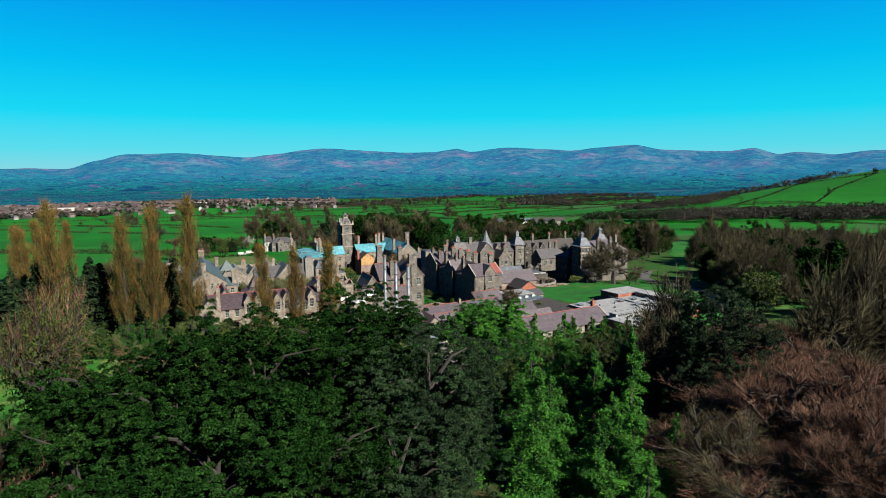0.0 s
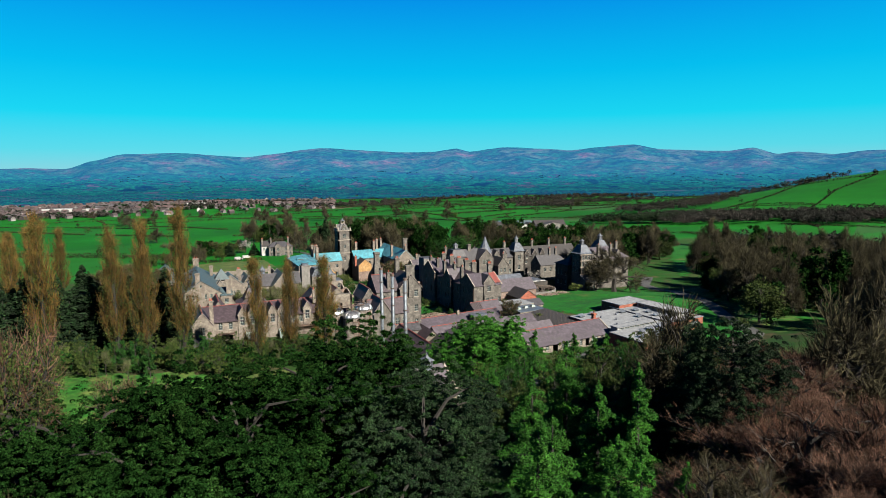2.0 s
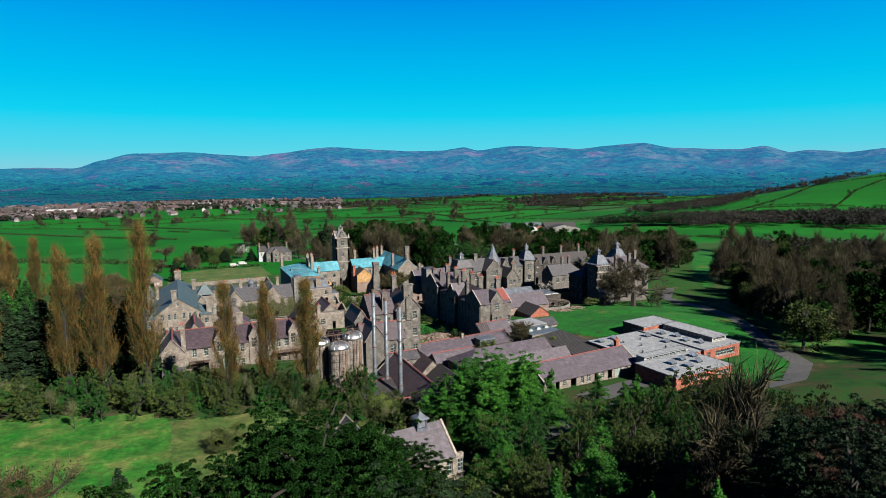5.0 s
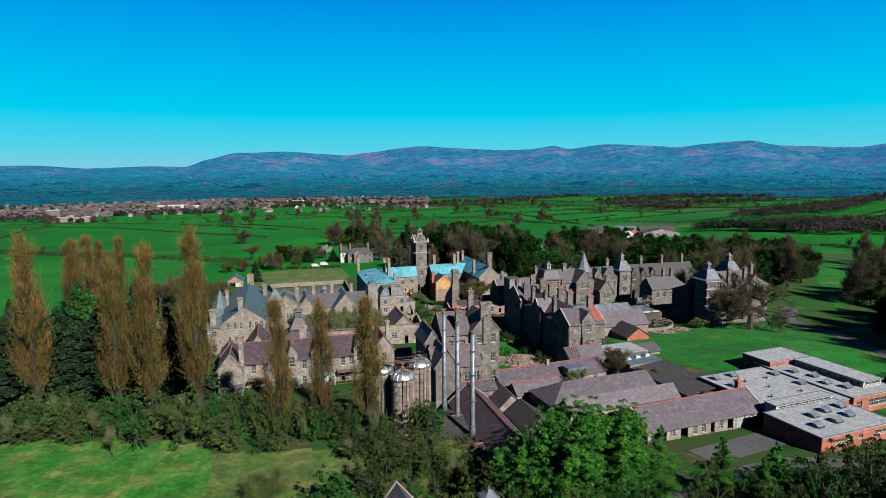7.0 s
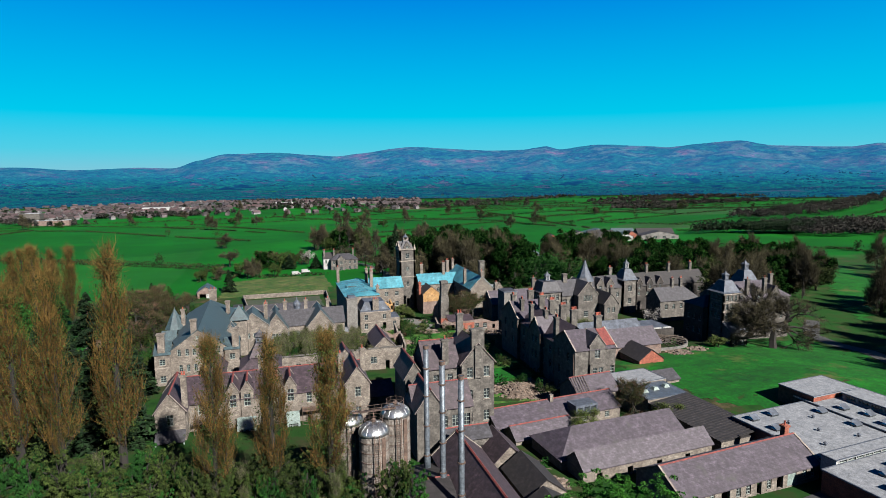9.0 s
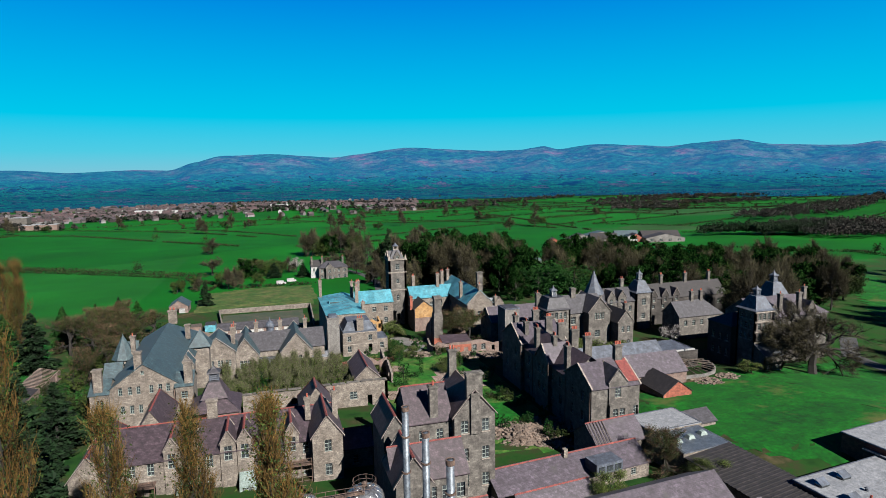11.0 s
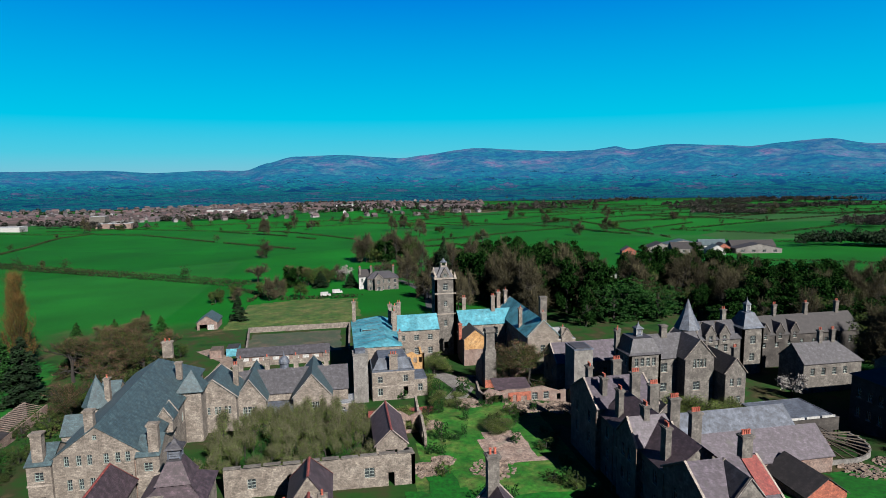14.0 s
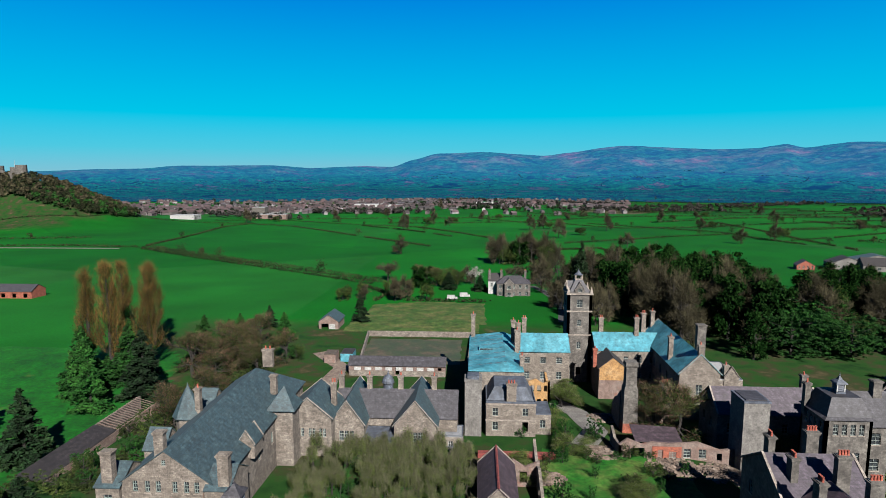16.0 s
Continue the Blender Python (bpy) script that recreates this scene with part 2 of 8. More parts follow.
# bluish base and faint emission paint the air's haze onto these trees
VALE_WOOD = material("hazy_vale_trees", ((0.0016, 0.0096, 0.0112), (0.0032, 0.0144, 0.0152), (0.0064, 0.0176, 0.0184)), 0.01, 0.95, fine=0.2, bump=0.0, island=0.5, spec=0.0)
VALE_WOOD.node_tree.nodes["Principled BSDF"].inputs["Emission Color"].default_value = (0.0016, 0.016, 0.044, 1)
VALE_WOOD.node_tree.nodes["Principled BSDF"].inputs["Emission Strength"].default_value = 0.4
TWIG_PALE = material("pale_grey_twigs", ((0.04428, 0.04133, 0.02558), (0.0738, 0.06888, 0.04526), (0.1181, 0.1082, 0.0738)), 0.2, 0.95, fine=2.0, bump=0.0, vary=0.25, island=0.5, spec=0.08)
TWIG_OCHRE = material("ochre_twigs", ((0.03432, 0.01983, 0.005277), (0.06057, 0.03527, 0.0094), (0.08884, 0.05732, 0.0169)), 0.2, 0.95, fine=2.0, bump=0.0, vary=0.15, island=0.55, spec=0.08)
NEEDLE = material("dark_pine_needles", ((0.001792, 0.00644, 0.001613), (0.004122, 0.0138, 0.003046), (0.009408, 0.02438, 0.005555)), 0.3, 0.95, fine=2.0, bump=0.0, vary=0.15, island=0.85, spec=0.0)
FIR = material("deep_fir_needles", ((0.001546, 0.00625, 0.001848), (0.003478, 0.01159, 0.003142), (0.008211, 0.02016, 0.005729)), 0.3, 0.8, fine=2.0, bump=0.0, vary=0.2, island=0.6, spec=0.08)
LARCH = material("fresh_larch_needles", ((0.00484, 0.0297, 0.002662), (0.0121, 0.05792, 0.004356), (0.02602, 0.09059, 0.008954)), 0.3, 0.8, fine=2.0, bump=0.0, vary=0.2, island=0.6, spec=0.08)
SPRING = material("spring_leaves", ((0.0075, 0.0170, 0.0026), (0.0165, 0.0280, 0.0048), (0.0290, 0.0380, 0.0088)), 0.3, 0.85, fine=2.0, bump=0.0, vary=0.35, island=0.55, spec=0.08)
LEAF = material("green_leaves", ((0.003392, 0.02205, 0.002696), (0.006787, 0.03431, 0.004088), (0.01357, 0.04901, 0.006787)), 0.3, 0.85, fine=2.0, bump=0.0, vary=0.25, island=0.55, spec=0.08)
HEDGE = material("hedge_leaves", ((0.004605, 0.00921, 0.002562), (0.01036, 0.01381, 0.004298), (0.01958, 0.01958, 0.007522)), 0.1, 0.9, fine=1.0, bump=0.0, vary=0.2, island=0.55, spec=0.08)
YOUNG = material("young_sapling_leaves", ((0.0200, 0.0330, 0.0060), (0.0380, 0.0560, 0.0105), (0.0620, 0.0800, 0.0200)), 0.3, 0.85, fine=2.0, bump=0.0, vary=0.3, island=0.5, spec=0.08)
BLOSSOM = material("white_blossom", ((0.1019, 0.09681, 0.0917), (0.1401, 0.1325, 0.1274), (0.1681, 0.1631, 0.1529)), 0.3, 0.85, fine=2.0, bump=0.0, island=0.2)


def ground_material():
    """Grass fields in parcels, with rough brown ground round the buildings and woods."""
    m = bpy.data.materials.new("fields")
    m.use_nodes = True
    nt = m.node_tree
    bs = nt.nodes["Principled BSDF"]
    tc = nt.nodes.new("ShaderNodeTexCoord").outputs["Object"]
    vo = nt.nodes.new("ShaderNodeTexVoronoi")
    vo.inputs["Scale"].default_value = 0.0052
    vo.inputs["Randomness"].default_value = 0.8
    nt.links.new(tc, vo.inputs["Vector"])
    sp = nt.nodes.new("ShaderNodeSeparateColor")
    nt.links.new(vo.outputs["Color"], sp.inputs[0])
    field = ramp_of(nt, sp.outputs[0], [(0.0, (0.0006, 0.0245, 0.0016)), (0.35, (0.0007, 0.0320, 0.0016)), (0.7, (0.0009, 0.0370, 0.0016)), (0.9, (0.0026, 0.034, 0.0034)), (0.96, (0.0066, 0.027, 0.0058)), (1.0, (0.023, 0.022, 0.011))])
    n1 = noise_of(nt, tc, 0.02, 5.0, 0.6)
    field = mix_of(nt, 1.0, field, ramp_of(nt, n1, [(0.3, (0.75, 0.75, 0.75)), (0.7, (1.25, 1.25, 1.25))]), "MULTIPLY")
    n2 = noise_of(nt, tc, 1.2, 5.0, 0.7)
    field = mix_of(nt, 1.0, field, ramp_of(nt, n2, [(0.3, (0.8, 0.8, 0.8)), (0.7, (1.2, 1.2, 1.2))]), "MULTIPLY")
    n3 = noise_of(nt, tc, 0.12, 6.0, 0.65)
    rough = ramp_of(nt, n3, [(0.3, (0.002, 0.010, 0.002)), (0.46, (0.005, 0.019, 0.003)), (0.58, (0.011, 0.013, 0.005)), (0.72, (0.034, 0.026, 0.014))])
    at = nt.nodes.new("ShaderNodeAttribute")
    at.attribute_name = "wild"
    col = mix_of(nt, at.outputs["Fac"], field, rough)
    nt.links.new(col, bs.inputs["Base Color"])
    bs.inputs["Roughness"].default_value = 1.0
    bs.inputs["Specular IOR Level"].default_value = 0.05
    return m


FIELDS = ground_material()


def hill_material():
    """Far moorland and vale, the blue of the air painted in by tint and glow."""
    m = bpy.data.materials.new("far_hills")
    m.use_nodes = True
    nt = m.node_tree
    bs = nt.nodes["Principled BSDF"]
    tc = nt.nodes.new("ShaderNodeTexCoord").outputs["Object"]
    mp = nt.nodes.new("ShaderNodeMapping")
    mp.inputs["Scale"].default_value = (1, 1, 2.5)
    nt.links.new(tc, mp.inputs[0])
    n1 = noise_of(nt, mp.outputs[0], 0.02, 9.0, 0.78)
    n3 = noise_of(nt, mp.outputs[0], 0.0075, 7.0, 0.72)
    n2 = noise_of(nt, mp.outputs[0], 0.0042, 9.0, 0.66)
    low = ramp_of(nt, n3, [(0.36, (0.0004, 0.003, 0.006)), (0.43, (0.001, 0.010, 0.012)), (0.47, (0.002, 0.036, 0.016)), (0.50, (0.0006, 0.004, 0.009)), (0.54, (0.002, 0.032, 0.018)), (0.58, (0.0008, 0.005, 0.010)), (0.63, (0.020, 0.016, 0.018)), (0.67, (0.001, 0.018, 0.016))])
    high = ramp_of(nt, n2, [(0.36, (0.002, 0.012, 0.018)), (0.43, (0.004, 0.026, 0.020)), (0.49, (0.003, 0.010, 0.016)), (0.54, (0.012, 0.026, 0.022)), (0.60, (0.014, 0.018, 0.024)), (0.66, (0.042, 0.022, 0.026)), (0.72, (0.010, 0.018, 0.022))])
    fine = ramp_of(nt, n1, [(0.4, (0.55, 0.55, 0.55)), (0.6, (1.35, 1.35, 1.35))])
    high = mix_of(nt, 1.0, high, fine, "MULTIPLY")
    sp = nt.nodes.new("ShaderNodeSeparateXYZ")
    nt.links.new(tc, sp.inputs[0])
    mr = nt.nodes.new("ShaderNodeMapRange")
    mr.inputs[1].default_value, mr.inputs[2].default_value = 10, 110
    nt.links.new(sp.outputs[2], mr.inputs[0])
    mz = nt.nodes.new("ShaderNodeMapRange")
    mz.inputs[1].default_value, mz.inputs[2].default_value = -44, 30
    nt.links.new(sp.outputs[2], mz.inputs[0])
    low = mix_of(nt, 1.0, low, fine, "MULTIPLY")
    col = mix_of(nt, mr.outputs[0], low, high)
    nt.links.new(col, bs.inputs["Base Color"])
    bs.inputs["Roughness"].default_value = 1.0
    bs.inputs["Specular IOR Level"].default_value = 0.0
    # distance haze painted as blue emission, stronger from vale floor to hilltops
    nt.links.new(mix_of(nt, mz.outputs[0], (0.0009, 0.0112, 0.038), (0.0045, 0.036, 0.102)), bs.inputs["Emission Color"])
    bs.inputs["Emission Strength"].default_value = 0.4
    return m


HILLS = hill_material()

# ---- building blocks ----


def lerp_table(x, table):
    if x <= table[0][0]:
        return table[0][1]
    for (a, u), (b, v) in zip(table, table[1:]):
        if x <= b:
            s = (x - a) / (b - a)
            s = s * s * (3 - 2 * s) * 0.5 + s * 0.5
            return u + (v - u) * s
    return table[-1][1]


SLOPE = [(-300, 24), (0, 17), (50, 14), (85, 10.6), (107, 6.6), (135, 5.4), (150, 4.8), (170, 3.0), (190, 0.8), (210, 0.0), (240, -1.0), (285, -1.5), (330, -2.4), (400, -5), (450, -7), (600, -12), (800, -20), (1100, -30), (1500, -38), (2200, -44), (3400, -46)]


def zg(x, y):
    """Height of the ground."""
    z = lerp_table(y, SLOPE)
    band = max(0.0, min(1.0, (y - 90) / 40)) * max(0.0, min(1.0, (230 - y) / 40))
    z += band * max(-1.5, min(2.2, (50 - x) * 0.03))
    court = max(0.0, min(1.0, (106 - x) / 16)) * max(0.0, min(1.0, (x + 30) / 30)) * max(0.0, min(1.0, (y - 172) / 16)) * max(0.0, min(1.0, (268 - y) / 36))
    z += 2.3 * court
    z += 3.1 * max(0.0, min(1.0, (x - 98) / 10)) * max(0.0, min(1.0, (176 - x) / 30)) * max(0.0, min(1.0, (y - 125) / 25)) * max(0.0, min(1.0, (206 - y) / 14))
    z += 62 * math.exp(-(((x - 1080) / 300) ** 2 + ((y - 470) / 300) ** 2))
    z += 60 * math.exp(-(((x + 610) / 110) ** 2 + ((y - 930) / 90) ** 2)) + 22 * math.exp(-(((x + 500) / 90) ** 2 + ((y - 900) / 80) ** 2))
    far = max(0.0, math.hypot(x - 60, y - 200) - 500)
    if far:
        z += min(1.0, far / 600) * 5 * math.sin(x * 0.006 + 1.3) * math.sin(y * 0.0047)
    return z


class Mesh:
    """Collects faces, in world metres, for one mesh object."""

    def __init__(self):
        self.v, self.f = [], []

    def add(self, pts, faces):
        n = len(self.v)
        self.v += [tuple(p) for p in pts]
        self.f += [tuple(i + n for i in f) for f in faces]
        return self

    def box(self, x0, y0, z0, x1, y1, z1):
        return self.add([(x0, y0, z0), (x1, y0, z0), (x1, y1, z0), (x0, y1, z0), (x0, y0, z1), (x1, y0, z1), (x1, y1, z1), (x0, y1, z1)],
                        [(0, 3, 2, 1), (4, 5, 6, 7), (0, 1, 5, 4), (1, 2, 6, 5), (2, 3, 7, 6), (3, 0, 4, 7)])

    def taper(self, x, y, z0, z1, a0, b0, a1, b1):
        """A four-sided frustum with half sizes a, b below and above."""
        p = [(x - a0, y - b0, z0), (x + a0, y - b0, z0), (x + a0, y + b0, z0), (x - a0, y + b0, z0), (x - a1, y - b1, z1), (x + a1, y - b1, z1), (x + a1, y + b1, z1), (x - a1, y + b1, z1)]
        return self.add(p, [(0, 3, 2, 1), (4, 5, 6, 7), (0, 1, 5, 4), (1, 2, 6, 5), (2, 3, 7, 6), (3, 0, 4, 7)])

    def turned(self, x, y, prof, n=16, a0=0.0):
        """A body of revolution from (radius, height) pairs."""
        pts = [(x + r * math.cos(a0 + 2 * math.pi * k / n), y + r * math.sin(a0 + 2 * math.pi * k / n), z) for r, z in prof for k in range(n)]
        faces = [(j * n + k, j * n + (k + 1) % n, (j + 1) * n + (k + 1) % n, (j + 1) * n + k) for j in range(len(prof) - 1) for k in range(n)]
        faces += [tuple(range(n))[::-1], tuple(range((len(prof) - 1) * n, len(prof) * n))]
        return self.add(pts, faces)

    def tube(self, pts, radii, n=5):
        """A tapered tube along points."""
        pts = [Vector(p) for p in pts]
        ring = []
        for i, p in enumerate(pts):
            d = (pts[min(i + 1, len(pts) - 1)] - pts[max(i - 1, 0)]).normalized()
            a = d.orthogonal().normalized()
            b = d.cross(a)
            ring += [p + (a * math.cos(2 * math.pi * k / n) + b * math.sin(2 * math.pi * k / n)) * radii[i] for k in range(n)]
        faces = [(j * n + k, j * n + (k + 1) % n, (j + 1) * n + (k + 1) % n, (j + 1) * n + k) for j in range(len(pts) - 1) for k in range(n)]
        return self.add(ring, faces)

    def slab(self, pts, thick):
        """A plate with the given upper outline, thick downwards."""
        n = len(pts)
        low = [(p[0], p[1], p[2] - thick) for p in pts]
        return self.add(list(pts) + low, [tuple(range(n)), tuple(range(2 * n - 1, n - 1, -1))] + [(i, i + n, (i + 1) % n + n, (i + 1) % n) for i in range(n)])

    def make(self, name, mat, parent=None, label="", base=None, smooth=False):
        """Links the mesh as one object; under a parent its points are taken relative to the thing's base."""
        me = bpy.data.meshes.new(name)
        b = Vector(base) if base is not None else (Vector(parent["base"]) if parent is not None else Vector((0, 0, 0)))
        me.from_pydata([(x - b[0], y - b[1], z - b[2]) for x, y, z in self.v], [], self.f)
        me.materials.append(mat)
        if smooth:
            me.polygons.foreach_set("use_smooth", [True] * len(me.polygons))
        ob = new(name, me)
        if parent is not None:
            ob.parent = parent
            ob["base"] = list(b)
        else:
            ob.location = b
            ob["base"] = list(b)
        if label:
            ob["label"] = label
        return ob


def thing(name, x, y, z, label, category, group="", rz=0.0, kind=""):
    """An Empty at a thing's base; rz turns the whole thing about it."""
    ob = new(name)
    ob.empty_display_size = 1.0
    ob.location = (x, y, z)
    ob.rotation_euler = (0, 0, radians(rz))
    ob["base"] = [x, y, z]
    return tagged(ob, label, category, group, kind)


def window(b, frame_at, w, h, mat=None, bars=(1, 2), sill=True, pane=None, label=""):
    """A sash window: frame with bars, one pane, a sill. frame_at maps (u, v, depth) to the world."""
    mat = mat or FRAME
    fr = Mesh()

    def bar(u0, v0, u1, v1, d0=0.02, d1=0.1):
        c = [frame_at(u, v, d) for d in (d0, d1) for u, v in ((u0, v0), (u1, v0), (u1, v1), (u0, v1))]
        fr.add(c, [(0, 1, 2, 3), (7, 6, 5, 4), (0, 4, 5, 1), (1, 5, 6, 2), (2, 6, 7, 3), (3, 7, 4, 0)])

    t = 0.07
    bar(0, 0, w, t)
    bar(0, h - t, w, h)
    bar(0, t, t, h - t)
    bar(w - t, t, w, h - t)
    for k in range(1, bars[0] + 1):
        bar(w * k / (bars[0] + 1) - 0.025, t, w * k / (bars[0] + 1) + 0.025, h - t)
    for k in range(1, bars[1] + 1):
        bar(t, h * k / (bars[1] + 1) - 0.03, w - t, h * k / (bars[1] + 1) + 0.03, 0.03, 0.09)
    ob = fr.make("window", mat, b, label)
    Mesh().add([frame_at(0.02, 0.02, 0.12), frame_at(w - 0.02, 0.02, 0.12), frame_at(w - 0.02, h - 0.02, 0.12), frame_at(0.02, h - 0.02, 0.12),
                frame_at(0.02, 0.02, 0.15), frame_at(w - 0.02, 0.02, 0.15), frame_at(w - 0.02, h - 0.02, 0.15), frame_at(0.02, h - 0.02, 0.15)],
               [(0, 1, 2, 3), (7, 6, 5, 4), (0, 4, 5, 1), (1, 5, 6, 2), (2, 6, 7, 3), (3, 7, 4, 0)]).make("pane", pane or GLASS, ob)
    if sill:
        s = Mesh()
        c = [frame_at(u, v, d) for d in (-0.22, 0.0) for u, v in ((-0.12, -0.16), (w + 0.12, -0.16), (w + 0.12, -0.01), (-0.12, -0.01))]
        s.add(c, [(0, 1, 2, 3), (7, 6, 5, 4), (0, 4, 5, 1), (1, 5, 6, 2), (2, 6, 7, 3), (3, 7, 4, 0)])
        s.make("sill", DRESSED, ob)
    return ob


def wall(b, p0, p1, z0, top, mat, holes=(), thick=0.45, frame=None, bars=(1, 2), pane=None, sill=True, caps=True):
    """A wall from p0 to p1 (its outside on the right hand of that way). top: [(u, z), ...] its upper edge. holes: (u, z, w, h) openings, each with a window;
    a fifth value 'void' leaves it empty, 'door' puts in a door, 'white' boards it up."""
    p0, p1 = Vector((*p0, 0)), Vector((*p1, 0))
    length = (p1 - p0).length
    du = (p1 - p0) / length
    dn = Vector((-du.y, du.x, 0))                    # inward

    def topz(u):
        for (a, za), (c, zc) in zip(top, top[1:]):
            if u <= c + 1e-6:
                return za + (zc - za) * (u - a) / max(c - a, 1e-6)
        return top[-1][1]

    us = sorted({0.0, length, *[min(max(u, 0), length) for u, _ in top], *[h[0] for h in holes], *[h[0] + h[2] for h in holes]})
    m = Mesh()
    P = lambda u, z, d: tuple(p0 + du * u + dn * d + Vector((0, 0, z)))
    for a, c in zip(us, us[1:]):
        if c - a < 1e-4:
            continue
        mid = (a + c) / 2
        cuts = sorted((h[1], h[1] + h[3]) for h in holes if h[0] - 1e-6 <= mid <= h[0] + h[2] + 1e-6)
        lo = z0
        for q0, q1 in cuts + [(None, None)]:
            h0, h1 = (q0, q0) if q0 is not None else (topz(a), topz(c))
            if max(h0, h1) > lo + 1e-4:
                m.add([P(a, lo, 0), P(c, lo, 0), P(c, h1, 0), P(a, h0, 0)], [(0, 1, 2, 3)])
                m.add([P(a, lo, thick), P(c, lo, thick), P(c, h1, thick), P(a, h0, thick)], [(3, 2, 1, 0)])
                if q0 is None:
                    m.add([P(a, h0, 0), P(c, h1, 0), P(c, h1, thick), P(a, h0, thick)], [(0, 1, 2, 3)])
            if q1 is not None:
                lo = q1
    for h in holes:
        u, v, w, g = h[:4]
        m.add([P(u, v, 0), P(u + w, v, 0), P(u + w, v + g, 0), P(u, v + g, 0), P(u, v, thick), P(u + w, v, thick), P(u + w, v + g, thick), P(u, v + g, thick)],
              [(0, 1, 5, 4), (1, 2, 6, 5), (2, 3, 7, 6), (3, 0, 4, 7)])
    for e in (0, length) if caps else ():
        m.add([P(e, z0, 0), P(e, topz(e), 0), P(e, topz(e), thick), P(e, z0, thick)], [(0, 1, 2, 3)])
    ob = m.make("wall", mat, b)
    for h in holes:
        u, v, w, g = h[:4]
        what = h[4] if len(h) > 4 else ""
        if what == "void":
            continue
        at = lambda a, z, d, u=u, v=v: P(u + a, v + z, d + 0.12)
        if what == "door":
            d = Mesh()
            d.add([at(0, 0, 0), at(w, 0, 0), at(w, g, 0), at(0, g, 0), at(0, 0, 0.06), at(w, 0, 0.06), at(w, g, 0.06), at(0, g, 0.06)], [(0, 1, 2, 3), (7, 6, 5, 4), (0, 4, 5, 1), (1, 5, 6, 2), (2, 6, 7, 3), (3, 7, 4, 0)])
            d.make("door", GREEN_PAINT, b)
        else:
            window(b, at, w, g, frame, bars, sill, WHITE if what == "white" else pane)
    return ob


def ridge_line(b, p0, p1, mat, r=0.13):
    d = Vector(p1) - Vector(p0)
    n = d.cross(Vector((0, 0, 1))).normalized() * r * 1.5
    up = Vector((0, 0, r * 1.1))
    p0, p1 = Vector(p0), Vector(p1)
    Mesh().add([p0 - n, p0 + up, p0 + n, p1 - n, p1 + up, p1 + n, p0 - up * 0.5, p1 - up * 0.5], [(0, 1, 4, 3), (1, 2, 5, 4), (2, 6, 7, 5), (6, 0, 3, 7), (0, 6, 2, 1), (3, 4, 5, 7)]).make("ridge_tiles", mat, b)


def roof(b, x0, y0, x1, y1, ze, zr, axis, mat, ends=("gable", "gable"), over=0.35, ridge=None, cope=False, shift=0.0, hole=False):
    """A pitched roof on a rectangle: two slopes, hips where asked, ridge tiles, stone copings on gables."""
    lo, hi = (x0, x1) if axis == "x" else (y0, y1)
    s0, s1 = (y0, y1) if axis == "x" else (x0, x1)
    mid = (s0 + s1) / 2 + shift
    k0, k1 = (zr - ze) / (mid - s0), (zr - ze) / (s1 - mid)
    half = min(mid - s0, s1 - mid)
    a = lo + (half if ends[0] == "hip" else -0.2)
    c = hi - (half if ends[1] == "hip" else -0.2)
    la, lc = lo - (over if ends[0] == "hip" else 0.2), hi + (over if ends[1] == "hip" else 0.2)
    E0, E1 = ze - over * k0, ze - over * k1
    W = (lambda u, s, z: (u, s, z)) if axis == "x" else (lambda u, s, z: (s, u, z))
    up = 0.12
    A = [W(la, s0 - over, E0 + up), W(lc, s0 - over, E0 + up), W(c, mid, zr + up), W(a, mid, zr + up)]
    B = [W(lc, s1 + over, E1 + up), W(la, s1 + over, E1 + up), W(a, mid, zr + up), W(c, mid, zr + up)]
    for pts in (A, B):
        Mesh().slab(pts if axis == "x" else pts[::-1], 0.12).make("roof", mat, b)
    for end, u, top in ((ends[0], la, a), (ends[1], lc, c)):
        if end == "hip":
            pts = [W(u, s1 + over, E1 + up), W(u, s0 - over, E0 + up), W(top, mid, zr + up)]
            Mesh().slab(pts if (u == la) == (axis == "x") else pts[::-1], 0.12).make("roof", mat, b)
            if ridge:
                for s, E in ((s0 - over, E0), (s1 + over, E1)):
                    ridge_line(b, W(u, s, E + up + 0.02), W(top, mid, zr + up + 0.02), ridge, 0.1)
        elif cope:
            for s, E in ((s0 - over, E0), (s1 + over, E1)):
                d = 0.32 if u == la else -0.32
                pts = [W(u, s, E + up + 0.14), W(u + d, s, E + up + 0.14), W(u + d, mid, zr + up + 0.14), W(u, mid, zr + up + 0.14)]
                Mesh().slab(pts, 0.13).make("coping", DRESSED, b)
    if ridge:
        ridge_line(b, W(a, mid, zr + up), W(c, mid, zr + up), ridge)


def row(n, u0, u1, z, w, h, what=None):
    """n openings of one size, evenly from u0 to u1 (their centres)."""
    out = []
    for k in range(n):
        u = u0 + (u1 - u0) * (k / (n - 1) if n > 1 else 0.5) - w / 2
        out.append((u, z, w, h) if what is None else (u, z, w, h, what))
    return out


